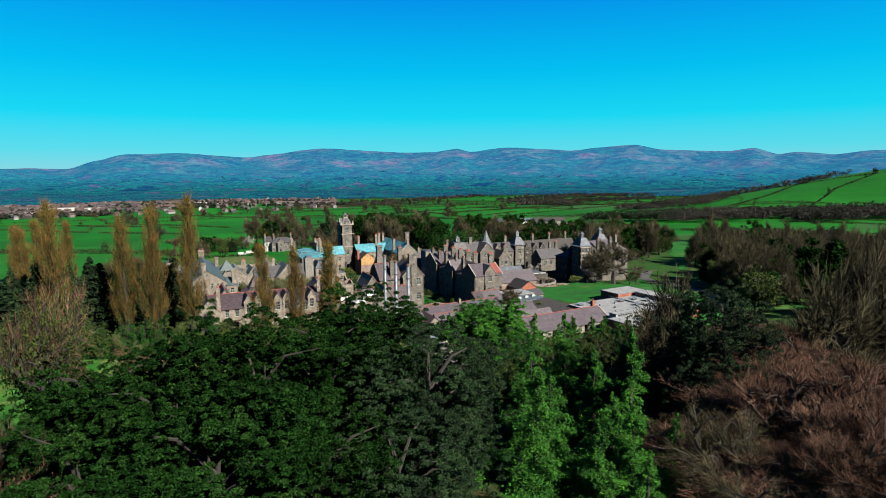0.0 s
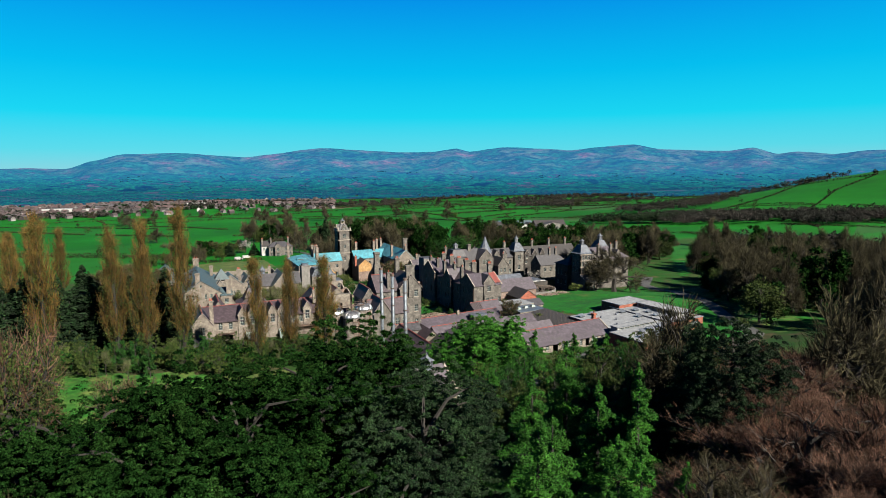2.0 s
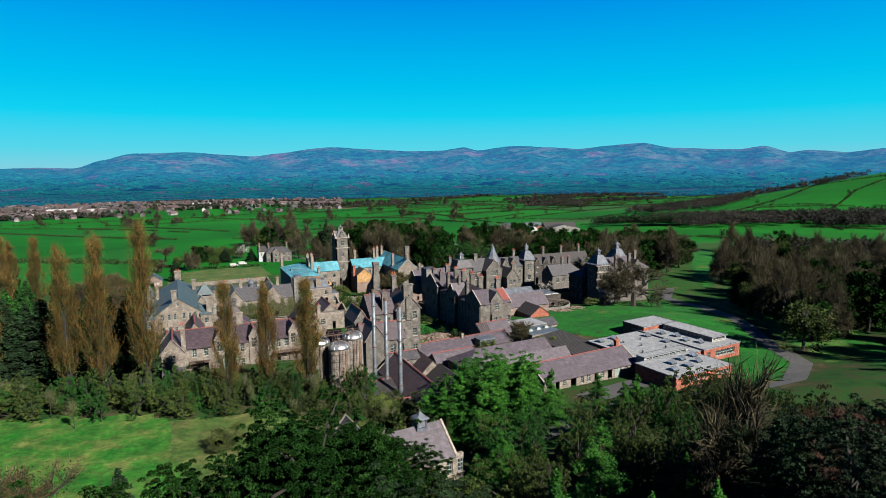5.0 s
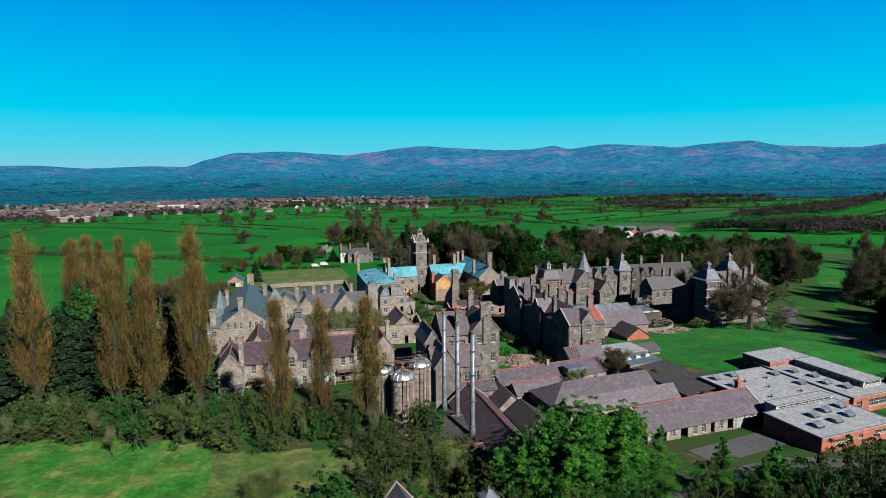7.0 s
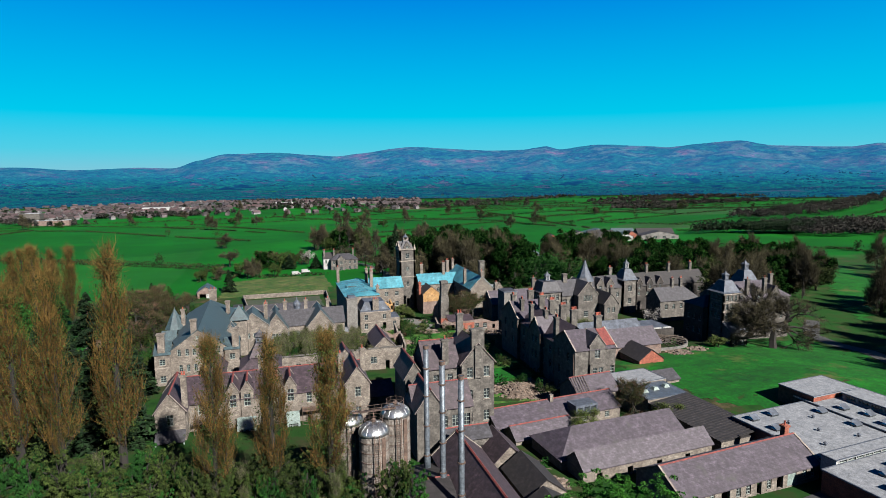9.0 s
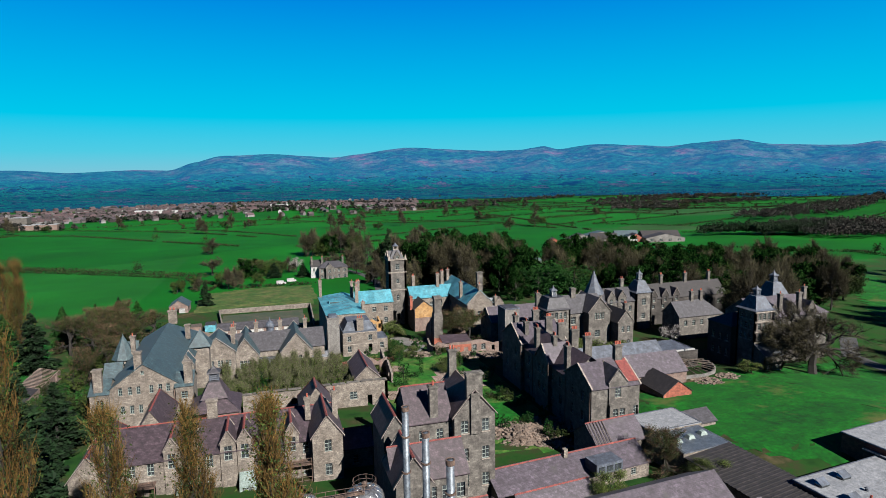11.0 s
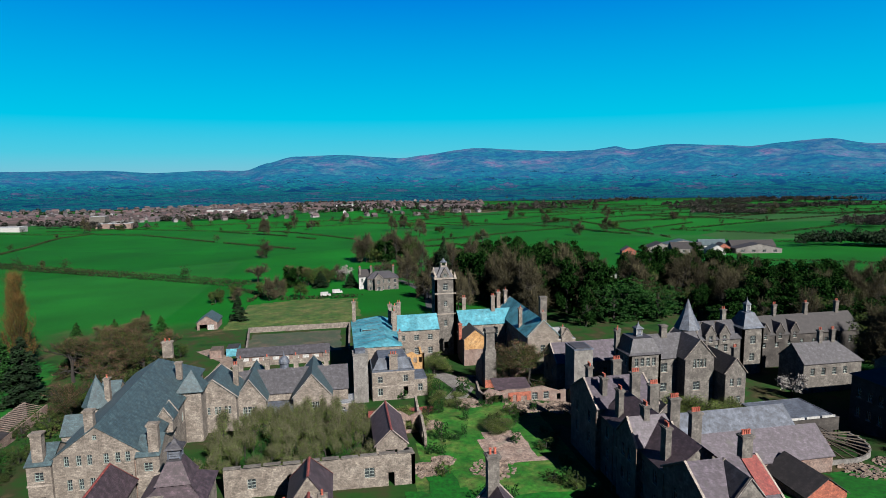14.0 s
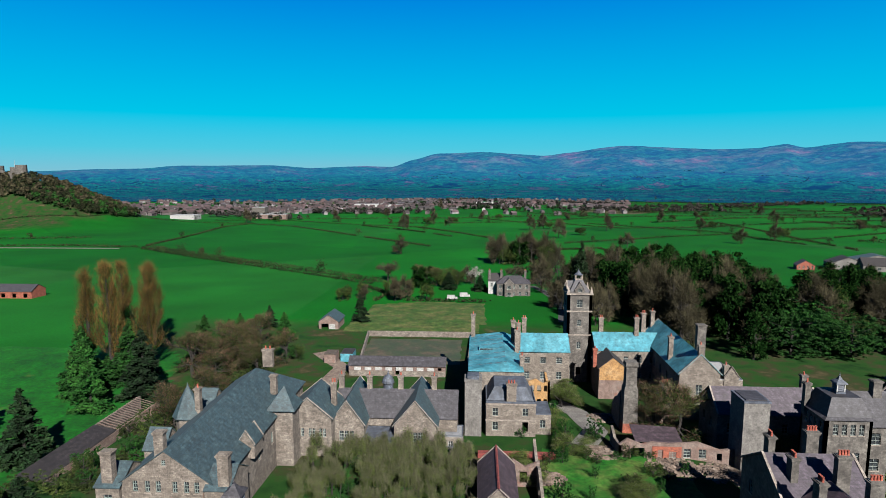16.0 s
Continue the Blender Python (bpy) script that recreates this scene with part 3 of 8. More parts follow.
def wing(b, x0, y0, x1, y1, z0, ze, zr, axis, mat, roof_mat, S=(), E=(), N=(), W=(), ends=("gable", "gable"), ridge=None, cope=False, frame=None, bars=(1, 2), over=0.35, shift=0.0, pane=None):
    """Four walls with openings under a pitched roof. S, E, N, W: openings of each side, u running from its left end as seen from outside."""
    flat = lambda n: [(0, ze), (n, ze)]
    lx, ly = x1 - x0, y1 - y0
    peak = lambda n, s: [(0, ze), (n / 2 + s, zr), (n, ze)]
    gx = (axis == "x")
    kw = dict(frame=frame, bars=bars, pane=pane, caps=False)
    wall(b, (x0, y0), (x1, y0), z0, peak(lx, shift) if (not gx and ends[0] == "gable") else flat(lx), mat, S, **kw)
    wall(b, (x1, y0), (x1, y1), z0, peak(ly, shift) if (gx and ends[1] == "gable") else flat(ly), mat, E, **kw)
    wall(b, (x1, y1), (x0, y1), z0, peak(lx, -shift) if (not gx and ends[1] == "gable") else flat(lx), mat, N, **kw)
    wall(b, (x0, y1), (x0, y0), z0, peak(ly, -shift) if (gx and ends[0] == "gable") else flat(ly), mat, W, **kw)
    roof(b, x0, y0, x1, y1, ze, zr, axis, roof_mat, ends, over, ridge, cope, shift)


def flat_block(b, x0, y0, x1, y1, z0, zt, mat, roof_mat, S=(), E=(), N=(), W=(), parapet=0.25, over=0.0, frame=None, bars=(1, 1)):
    """Walls under a flat roof with a shallow upstand."""
    lx, ly = x1 - x0, y1 - y0
    for p, q, n, h in (((x0, y0), (x1, y0), lx, S), ((x1, y0), (x1, y1), ly, E), ((x1, y1), (x0, y1), lx, N), ((x0, y1), (x0, y0), ly, W)):
        wall(b, p, q, z0, [(0, zt), (n, zt)], mat, h, 0.35, frame, bars, caps=False)
    r = Mesh().box(x0 - over, y0 - over, zt + 0.003, x1 + over, y1 + over, zt + 0.16)
    r.make("roof", roof_mat, b)
    if parapet:
        e = Mesh()
        for a in ((x0 - over, y0 - over, x1 + over, y0 - over + 0.2), (x0 - over, y1 + over - 0.2, x1 + over, y1 + over), (x0 - over, y0 - over + 0.2, x0 - over + 0.2, y1 + over - 0.2), (x1 + over - 0.2, y0 - over + 0.2, x1 + over, y1 + over - 0.2)):
            e.box(a[0], a[1], zt + 0.163, a[2], a[3], zt + 0.16 + parapet * 0.4)
        e.make("roof_edge", LEAD, b)


def chimney(b, x, y, z0, z1, wx=1.2, wy=0.8, pots=3, mat=None, pot_mat=None):
    """A stone stack with a plinth and a stepped cap; its pots are parts of it."""
    mat = mat or STONE_GREY
    m = Mesh().box(x - wx / 2, y - wy / 2, z0, x + wx / 2, y + wy / 2, z1 - 0.45)
    m.box(x - wx / 2 - 0.1, y - wy / 2 - 0.1, z1 - 0.45, x + wx / 2 + 0.1, y + wy / 2 + 0.1, z1 - 0.27)
    m.box(x - wx / 2 - 0.18, y - wy / 2 - 0.18, z1 - 0.27, x + wx / 2 + 0.18, y + wy / 2 + 0.18, z1 - 0.1)
    m.box(x - wx / 2 - 0.04, y - wy / 2 - 0.04, z1 - 0.1, x + wx / 2 + 0.04, y + wy / 2 + 0.04, z1)
    ob = m.make("chimney", mat, b)
    for k in range(pots):
        off = (k - (pots - 1) / 2) * (max(wx, wy) * 0.86 / max(pots, 1))
        px, py = (x + off, y) if wx >= wy else (x, y + off)
        Mesh().turned(px, py, [(0.17, z1), (0.15, z1 + 0.1), (0.13, z1 + 0.5), (0.17, z1 + 0.55), (0.16, z1 + 0.62), (0.1, z1 + 0.62), (0.1, z1 + 0.4)], 8).make("chimney_pot", pot_mat or POT, ob)
    return ob


def cupola(b, x, y, z0, z1, r, mat=None, cap=None):
    """A louvred lantern with a swept cap and finial."""
    h = z1 - z0
    Mesh().box(x - r, y - r, z0, x + r, y + r, z0 + 0.12 * h).make("cupola_base", cap or LEAD, b)
    body = Mesh()
    for sx in (-1, 1):
        for sy in (-1, 1):
            body.box(x + sx * r * 0.8 - 0.09, y + sy * r * 0.8 - 0.09, z0 + 0.12 * h, x + sx * r * 0.8 + 0.09, y + sy * r * 0.8 + 0.09, z0 + 0.5 * h)
    lant = body.make("lantern", mat or WHITE, b)
    for k in range(4):
        z = z0 + h * (0.15 + 0.09 * k)
        Mesh().taper(x, y, z, z + 0.06 * h, r * 0.86, r * 0.86, r * 0.66, r * 0.66).make("louvre", mat or LEAD, lant)
    c = Mesh().taper(x, y, z0 + 0.5 * h, z0 + 0.56 * h, r * 1.25, r * 1.25, r * 1.1, r * 1.1)
    c.taper(x, y, z0 + 0.56 * h, z0 + 0.68 * h, r * 1.1, r * 1.1, r * 0.45, r * 0.45)
    c.taper(x, y, z0 + 0.68 * h, z0 + 0.82 * h, r * 0.45, r * 0.45, r * 0.14, r * 0.14)
    c.make("cap", cap or LEAD, b)
    Mesh().turned(x, y, [(0.07, z0 + 0.82 * h), (0.13, z0 + 0.87 * h), (0.05, z0 + 0.9 * h), (0.03, z1)], 8).make("finial", cap or LEAD, b)


def gablet(b, x, y, zb, ze, zr, w, depth, mat, roof_mat, ridge=None, hole=None, cope=True, face="S"):
    """A small gabled wall dormer that faces south or west: a front wall, cheeks and two slopes running back."""
    if face == "S":
        wall(b, (x - w / 2, y), (x + w / 2, y), zb, [(0, ze), (w / 2, zr), (w, ze)], mat, [hole] if hole else (), 0.35)
        roof(b, x - w / 2, y + 0.05, x + w / 2, y + depth, ze, zr, "y", roof_mat, over=0.15, ridge=ridge, cope=cope)
        for s in (-1, 1):
            Mesh().box(x + s * (w / 2 - 0.11) - 0.1, y + 0.36, zb, x + s * (w / 2 - 0.11) + 0.1, y + depth, ze).make("cheek", mat, b)
    else:
        wall(b, (x, y + w / 2), (x, y - w / 2), zb, [(0, ze), (w / 2, zr), (w, ze)], mat, [hole] if hole else (), 0.35)
        roof(b, x + 0.05, y - w / 2, x + depth, y + w / 2, ze, zr, "x", roof_mat, over=0.15, ridge=ridge, cope=cope)
        for s in (-1, 1):
            Mesh().box(x + 0.36, y + s * (w / 2 - 0.11) - 0.1, zb, x + depth, y + s * (w / 2 - 0.11) + 0.1, ze).make("cheek", mat, b)


def pavilion_roof(b, x0, y0, x1, y1, ze, zt, top, mat, over=0.4):
    """A steep hipped roof cut off flat at the top, slightly swept at the eaves."""
    cx, cy = (x0 + x1) / 2, (y0 + y1) / 2
    a, c = (x1 - x0) / 2, (y1 - y0) / 2
    h = zt - ze
    m = Mesh().taper(cx, cy, ze, ze + 0.12 * h, a + over, c + over, a * 0.9 + top * 0.1, c * 0.9 + top * 0.1)
    m.taper(cx, cy, ze + 0.12 * h, zt, a * 0.9 + top * 0.1, c * 0.9 + top * 0.1, top, top)
    m.make("roof", mat, b)


def drape(name, poly, mat, lift=0.03, step=2.5, label="", category="ground", kind="structure"):
    """A sheet laid on the ground inside a convex or concave outline."""
    xs, ys = [p[0] for p in poly], [p[1] for p in poly]

    def inside(x, y):
        c = False
        for (ax, ay), (bx, by) in zip(poly, poly[1:] + poly[:1]):
            if (ay > y) != (by > y) and x < (bx - ax) * (y - ay) / (by - ay) + ax:
                c = not c
        return c

    m, ids = Mesh(), {}

    def vid(i, j):
        if (i, j) not in ids:
            x, y = min(xs) + i * step, min(ys) + j * step
            x += 0.35 * step * noise.noise((x * 0.3, y * 0.3, 1.0))
            y += 0.35 * step * noise.noise((x * 0.3, y * 0.3, 7.0))
            ids[i, j] = len(m.v)
            m.v.append((x, y, zg(x, y) + lift))
        return ids[i, j]

    for i in range(int((max(xs) - min(xs)) / step) + 1):
        for j in range(int((max(ys) - min(ys)) / step) + 1):
            if inside(min(xs) + (i + 0.5) * step, min(ys) + (j + 0.5) * step):
                m.f.append((vid(i, j), vid(i + 1, j), vid(i + 1, j + 1), vid(i, j + 1)))
    ob = m.make(name, mat)
    return tagged(ob, label, category, kind=kind)


def strip(name, pts, width, mat, lift=0.05, label="", category="road"):
    """A band of even width laid on the ground along points."""
    fine = []
    for (ax, ay), (bx, by) in zip(pts, pts[1:]):
        n = max(2, int(math.hypot(bx - ax, by - ay) / 3))
        fine += [(ax + (bx - ax) * k / n, ay + (by - ay) * k / n) for k in range(n)]
    fine.append(pts[-1])
    m = Mesh()
    for i, (x, y) in enumerate(fine):
        x0, y0 = fine[max(i - 2, 0)]
        x1, y1 = fine[min(i + 2, len(fine) - 1)]
        d = math.hypot(x1 - x0, y1 - y0)
        nx, ny = -(y1 - y0) / d, (x1 - x0) / d
        for s in (-1, -0.33, 0.33, 1):
            m.v.append((x + nx * s * width / 2, y + ny * s * width / 2, zg(x + nx * s * width / 2, y + ny * s * width / 2) + lift))
        if i:
            for k in range(3):
                a = 4 * (i - 1) + k
                m.f.append((a, a + 4, a + 5, a + 1))
    return tagged(m.make(name, mat), label, category, kind="structure")


# ---- ground and distance ----
CX, CY = 50.0, 120.0


def ground():
    radii = [0.0]
    r = 4.0
    while r < 2900:
        radii.append(r)
        r += max(4.0, r * 0.028)
    radii.append(2950.0)
    n = 288
    pts, faces = [(CX, CY, zg(CX, CY))], []
    wild = [1.0]
    for r in radii[1:]:
        for k in range(n):
            a = 2 * math.pi * k / n
            x, y = CX + r * math.cos(a), CY + r * math.sin(a)
            pts.append((x, y, zg(x, y)))
            inner = max(abs(x - 65) / 130, abs(y - 190) / 160)
            w = 1 - min(1.0, max(0.0, (inner - 0.85) / 0.12))
            if y < 165:
                w = 1.0
            if math.hypot(x - 610 * -1, y - 930) < 190:
                w = 1.0
            if x > 170 and y < 330:
                w = max(w, 0.75 * (1 - min(1.0, max(0.0, (x - 420) / 60))))
            wild.append(w)
    for k in range(n):
        faces.append((0, 1 + k, 1 + (k + 1) % n))
    for j in range(len(radii) - 2):
        a = 1 + j * n
        for k in range(n):
            faces.append((a + k, a + n + k, a + n + (k + 1) % n, a + (k + 1) % n))
    me = bpy.data.meshes.new("ground")
    me.from_pydata(pts, [], faces)
    me.materials.append(FIELDS)
    at = me.attributes.new("wild", "FLOAT", "POINT")
    at.data.foreach_set("value", wild)
    me.polygons.foreach_set("use_smooth", [True] * len(me.polygons))
    tagged(new("ground", me), "green pasture vale sloping down from the hospital grounds", "ground", kind="structure")


ground()

# crest of the far hills: bearing in degrees from +y towards +x, height over the eye line in hundredths of the distance
CREST = [(-60, 0.2), (-44, 0.1), (-38, 0.0), (-31, 0.3), (-27, 0.7), (-19, 0.8), (-15, 0.4), (-10.5, 0.7), (-8, 0.6), (-6, 1.7), (-3.6, 2.7), (0.6, 2.85), (3.6, 2.5), (6.2, 2.3), (8.4, 2.75), (13, 3.65), (16.8, 3.3), (21.3, 2.95), (24, 3.05),
         (26.2, 3.55), (27.5, 3.0), (31, 3.68), (34.5, 3.4), (37.2, 3.05), (39.6, 3.43), (42.7, 3.77), (45.7, 2.9), (50.9, 2.48), (52.7, 2.99), (54.7, 1.98), (56.1, 2.26), (58.7, 1.85), (61.1, 2.33), (66, 2.6), (75, 2.6), (100, 1.2), (180, 0.8)]


def hill_z(a, r):
    """Height of the far vale and hills at a bearing and a distance from the camera's country."""
    x, y = 50 + r * math.sin(radians(a)), 80 + r * math.cos(radians(a))
    if r < 2850:
        j = (r - 1950) / 112.5
        return x, y, zg(x, y) + 1.5 + 0.375 * j + (3.0 * noise.noise((x * 0.006, y * 0.006, 2.0)) + 2.0) * min(1, j / 3)
    s = (r - 2850) / 1500
    crest = 52 + 43.5 * lerp_table(a, CREST)
    rise = max(0.0, min(1.0, (s - 0.04) / 0.84)) ** 1.3
    bumps = noise.fractal((x * 0.0026, y * 0.0026, 3.0), 0.8, 2.1, 6) * 44 * (rise * (1.06 - rise)) * 2.4
    z = -41 + (crest + 41) * rise + bumps
    return x, y, z - max(0.0, s - 0.9) * 500


def far_hills():
    m = Mesh()
    n, near, rows_ = 800, 8, 64
    for j in range(near + rows_):
        r = 1950 + 112.5 * j if j < near else 2850 + 1500 * (j - near) / (rows_ - 1)
        for k in range(n + 1):
            m.v.append(hill_z(-110 + 250 * k / n, r))
    for j in range(near + rows_ - 1):
        for k in range(n):
            a = j * (n + 1) + k
            m.f.append((a, a + 1, a + n + 2, a + n + 1))
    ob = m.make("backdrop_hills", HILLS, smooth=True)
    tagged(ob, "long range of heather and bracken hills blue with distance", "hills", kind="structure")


far_hills()


def vale_trees():
    """Hedgerow trees and copses of the farther vale and the hill feet, past counting."""
    g2 = np.random.default_rng(404)
    m = Mesh()
    for k in range(620):
        a0, r0 = g2.uniform(-46, 74), 1960 + 1500 * g2.random() ** 1.5
        run, way = g2.uniform(20, 260), g2.uniform(-0.35, 0.35) if g2.random() < 0.75 else g2.uniform(0.8, 2.2)
        for i in range(int(run / 9) + 2):
            d = run * (g2.random() - 0.5)
            r = r0 + d * math.sin(way) + g2.normal() * 4
            x, y, z = hill_z(a0 + math.degrees(d * math.cos(way) / r0), max(1955, r))
            w, h = g2.uniform(2.5, 6), g2.uniform(2, 5.5) * (0.6 if run > 120 else 1.0)
            m.add([(x - w, y, z - 1), (x + w, y, z - 1), (x + w * 0.9, y, z + h * 0.6), (x + w * 0.2, y, z + h), (x - w * 0.6, y, z + h * 0.85), (x, y - w, z - 1), (x, y + w, z - 1), (x, y + w * 0.7, z + h * 0.7), (x, y - w * 0.7, z + h * 0.7), (x, y, z + h)], [(0, 1, 2, 3, 4), (5, 6, 7, 9, 8)])
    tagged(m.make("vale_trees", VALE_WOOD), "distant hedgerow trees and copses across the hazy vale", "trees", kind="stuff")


vale_trees()

# ---- laid surfaces ----
HILL_MEADOW = [(222, 206), (240, 214), (287, 243), (325, 300), (300, 292), (263, 253), (240, 232)]
drape("lawn", [(100, 184.5), (101, 178), (103, 168), (106, 152), (118, 143), (138, 146), (160, 152), (178, 176), (186, 196), (160, 197), (146, 194), (138, 189), (128, 187), (118, 186)], LAWN, label="bright green mown lawn")
drape("meadow", [(-70, 100), (-20, 92), (8, 100), (14, 117), (14, 128), (2, 141), (-20, 147), (-70, 152)], MEADOW, label="meadow of green and straw-coloured grass")
drape("meadow_corner", [(9, 104), (34, 112), (34, 131), (8, 134)], ROUGH_GRASS, 0.06, 1.2, label="pale rough grass below the poplars")
drape("grass_field", [(5, 326), (53, 326), (56, 380), (30, 384), (8, 376)], ROUGH_GRASS, label="pale rough grass field behind the walled garden")
drape("slab", [(72, 203), (82, 203), (80, 216.5), (73, 216.5)], SLAB, 0.06, 1.5, label="broken pinkish floor slab of a demolished building")
drape("yard", [(58, 172), (88, 168), (88, 214), (88, 229), (66, 238), (58, 200)], MEADOW, 0.02, 2.0, label="overgrown rubble-strewn yard between the blocks")
drape("court_lawn", [(56, 183), (66, 180), (67, 196), (57, 196)], LAWN, 0.05, 2.0, label="strip of green grass beside the courtyard wall")
drape("side_lawn", [(-120, 214), (-48, 198), (-26, 206), (-25, 260), (-34, 292), (-44, 302), (-120, 300)], LAWN, 0.05, 2.5, label="green lawn with conifers beside the hall")
drape("east_verge", [(106, 102), (124, 100.6), (141, 109), (149, 121), (157, 134), (174, 157), (182, 177), (168, 177), (150, 162), (138, 152), (139, 130), (126, 110)], LAWN, 0.04, 2.5, label="rough green verge beside the flat-roofed building")
drape("east_bank", [(148, 104), (162, 127), (180, 153), (190, 178), (204, 178), (198, 140), (178, 108)], MEADOW, 0.03, 2.5, label="rough green and straw bank beyond the road")
drape("hill_meadow", HILL_MEADOW, LAWN, 0.12, 4.0, label="bright green pasture on the hillside behind the villa")
drape("roadside_grass", [(177, 120), (173, 107), (149, 85), (131, 71), (133, 80), (156, 102)], LAWN, 0.07, 2.5, label="strip of bright green grass between the woods and the road")
strip("road", [(60, 96), (80, 105), (98, 106), (110, 98), (126, 98), (143, 108), (151, 120), (159, 132), (176, 156), (185, 176), (190, 198), (206, 212)], 4.6, ASPHALT, 0.07, label="grey asphalt service road")
strip("forecourt", [(84, 112), (104, 116)], 6.0, ASPHALT, 0.09, label="asphalt forecourt before the workshop row")
strip("drive", [(84, 345), (88, 375), (87, 395), (84, 415), (80, 432)], 4.0, ASPHALT, 0.05, label="asphalt drive past the stone house")
strip("path", [(70, 262), (74, 255), (76, 244), (72, 236)], 5.0, CONCRETE, 0.06, label="pale rubble path beneath the clock tower", category="path")

drape("yard_grass", [(62, 176), (80, 180), (84, 192), (66, 193), (63, 206), (60, 203)], LAWN, 0.09, 1.6, label="rough green grass across the rubble yard")
strip("track", [(4, 300), (14, 286), (12, 262), (20, 246)], 4.5, RUBBLE, 0.06, label="brown dirt track behind the hall", category="path")

# ---- the large hall ----
z0 = 0.0


def hall():
    b = thing("hospital_hall", 10, 200, 0.5, "stone hospital hall with a broad blue slate roof", "building")
    S = [(x - 3.5 - 0.35, 10.3, 0.7, 1.6) for x in (5.9, 7.6, 9.1, 11.4, 13.0, 14.4)] + [(x - 3.5 - 0.35, 6.5, 0.7, 1.7) for x in (6.1, 7.7, 9.3, 11.6, 13.1, 14.6)] + [(6.2, 14.1, 0.6, 0.8)]
    E = row(6, 4, 34, 7.0, 0.9, 2.0)
    wing(b, 3.5, 200, 16.9, 240, 0.5, 11.4, 16.2, "y", STONE, SLATE, S=S, E=E, ends=("gable", "hip"), cope=False, frame=GREEN_PAINT, over=0.5)
    # stair bays either side of the gable
    for xa, xb, cx in ((0.7, 4.0, 2.2), (15.8, 19.0, 18.2)):
        w = xb - xa
        wing(b, xa, 199.4, xb, 206, 0.5, 11.2, 13.2, "x", STONE, SLATE, S=[(w / 2 - 0.6, 8.7, 1.2, 1.4), (w / 2 - 0.6, 4.6, 1.2, 1.6)], frame=GREEN_PAINT, over=0.2)
        Mesh().box(xa - 0.08, 199.3, 7.9, xb + 0.08, 199.39, 8.2).make("string_course", DRESSED, b)
        chimney(b, cx, 200.3, 11.0, 16.0, 1.5, 1.1, 0, STONE)
    chimney(b, 9.2, 201.0, 14.5, 18.6, 1.3, 1.0, 0, STONE)
    chimney(b, 10.4, 239.2, 14.6, 18.2, 2.0, 1.0, 2, STONE)
    # roof gablets and the stair tower on the east slope
    gablet(b, 16.6, 211.5, 9.5, 11.8, 13.8, 2.6, 3.5, STONE, SLATE, None, (0.9, 10.0, 0.8, 1.3))
    wing(b, 16.2, 223.6, 20.0, 227.4, 0.5, 13.0, 15.8, "x", STONE, SLATE, S=[(1.4, 11.6, 1.0, 0.9)], W=[(1.4, 11.6, 0.9, 0.9)], ends=("hip", "hip"), over=0.6)
    chimney(b, 15.0, 229.0, 13.0, 16.6, 1.1, 0.9, 0, STONE)
    # gabled side wing
    wing(b, 17.0, 228.0, 25.6, 238.0, 0.0, 9.0, 12.6, "y", STONE, SLATE, S=row(3, 1.9, 3.3, 5.4, 0.55, 1.6) + row(2, 4.7, 5.4, 5.4, 0.55, 1.6) + row(2, 6.6, 7.3, 5.4, 0.55, 1.6), cope=True, over=0.4)
    chimney(b, 25.0, 233.0, 9.5, 14.0, 1.0, 0.9, 2, STONE)
    # west turret
    Mesh().turned(2.2, 222.6, [(2.1, 0.5), (2.1, 11.6)], 8, 0.39).make("turret", STONE, b)
    Mesh().turned(2.2, 222.6, [(2.7, 11.5), (2.4, 12.1), (1.4, 14.2), (0.15, 16.6), (0.05, 17.2)], 8, 0.39).make("turret_roof", SLATE, b)
    chimney(b, 4.3, 222.0, 11.0, 16.6, 0.9, 0.9, 1, STONE)
    for y in (214, 231):
        wing(b, 0.4, y - 2.4, 3.6, y + 2.4, 0.5, 10.6, 13.0, "x", STONE, SLATE, W=[(1.9, 6.5, 1.0, 1.8)], over=0.3)
    Mesh().tube([(3.3, 199.9, 11.2), (3.2, 199.85, 6), (3.2, 199.85, 1)], [0.07] * 3, 6).make("downpipe", IRON, b)
    Mesh().tube([(15.6, 199.3, 10.8), (15.6, 199.25, 6), (15.6, 199.25, 1)], [0.07] * 3, 6).make("downpipe", IRON, b)


hall()


def kitchen():
    b = thing("ventilated_kitchen", 23.9, 190, 1.0, "square stone kitchen with a hipped maroon slate roof and louvred vent", "building")
    wing(b, 19.8, 186, 28.0, 194.5, 0.8, 10.2, 13.2, "x", STONE, SLATE_MAROON, S=row(2, 2.5, 6, 4, 1.2, 1.6), E=[(3, 5, 1.2, 1.6)], ends=("hip", "hip"), over=0.4)
    pavilion_roof(b, 21.6, 187.8, 26.2, 192.6, 12.0, 14.7, 1.0, SLATE_MAROON, 0.1)
    cupola(b, 23.9, 190.2, 14.5, 18.2, 0.95, LEAD, SLATE_GREY)


kitchen()


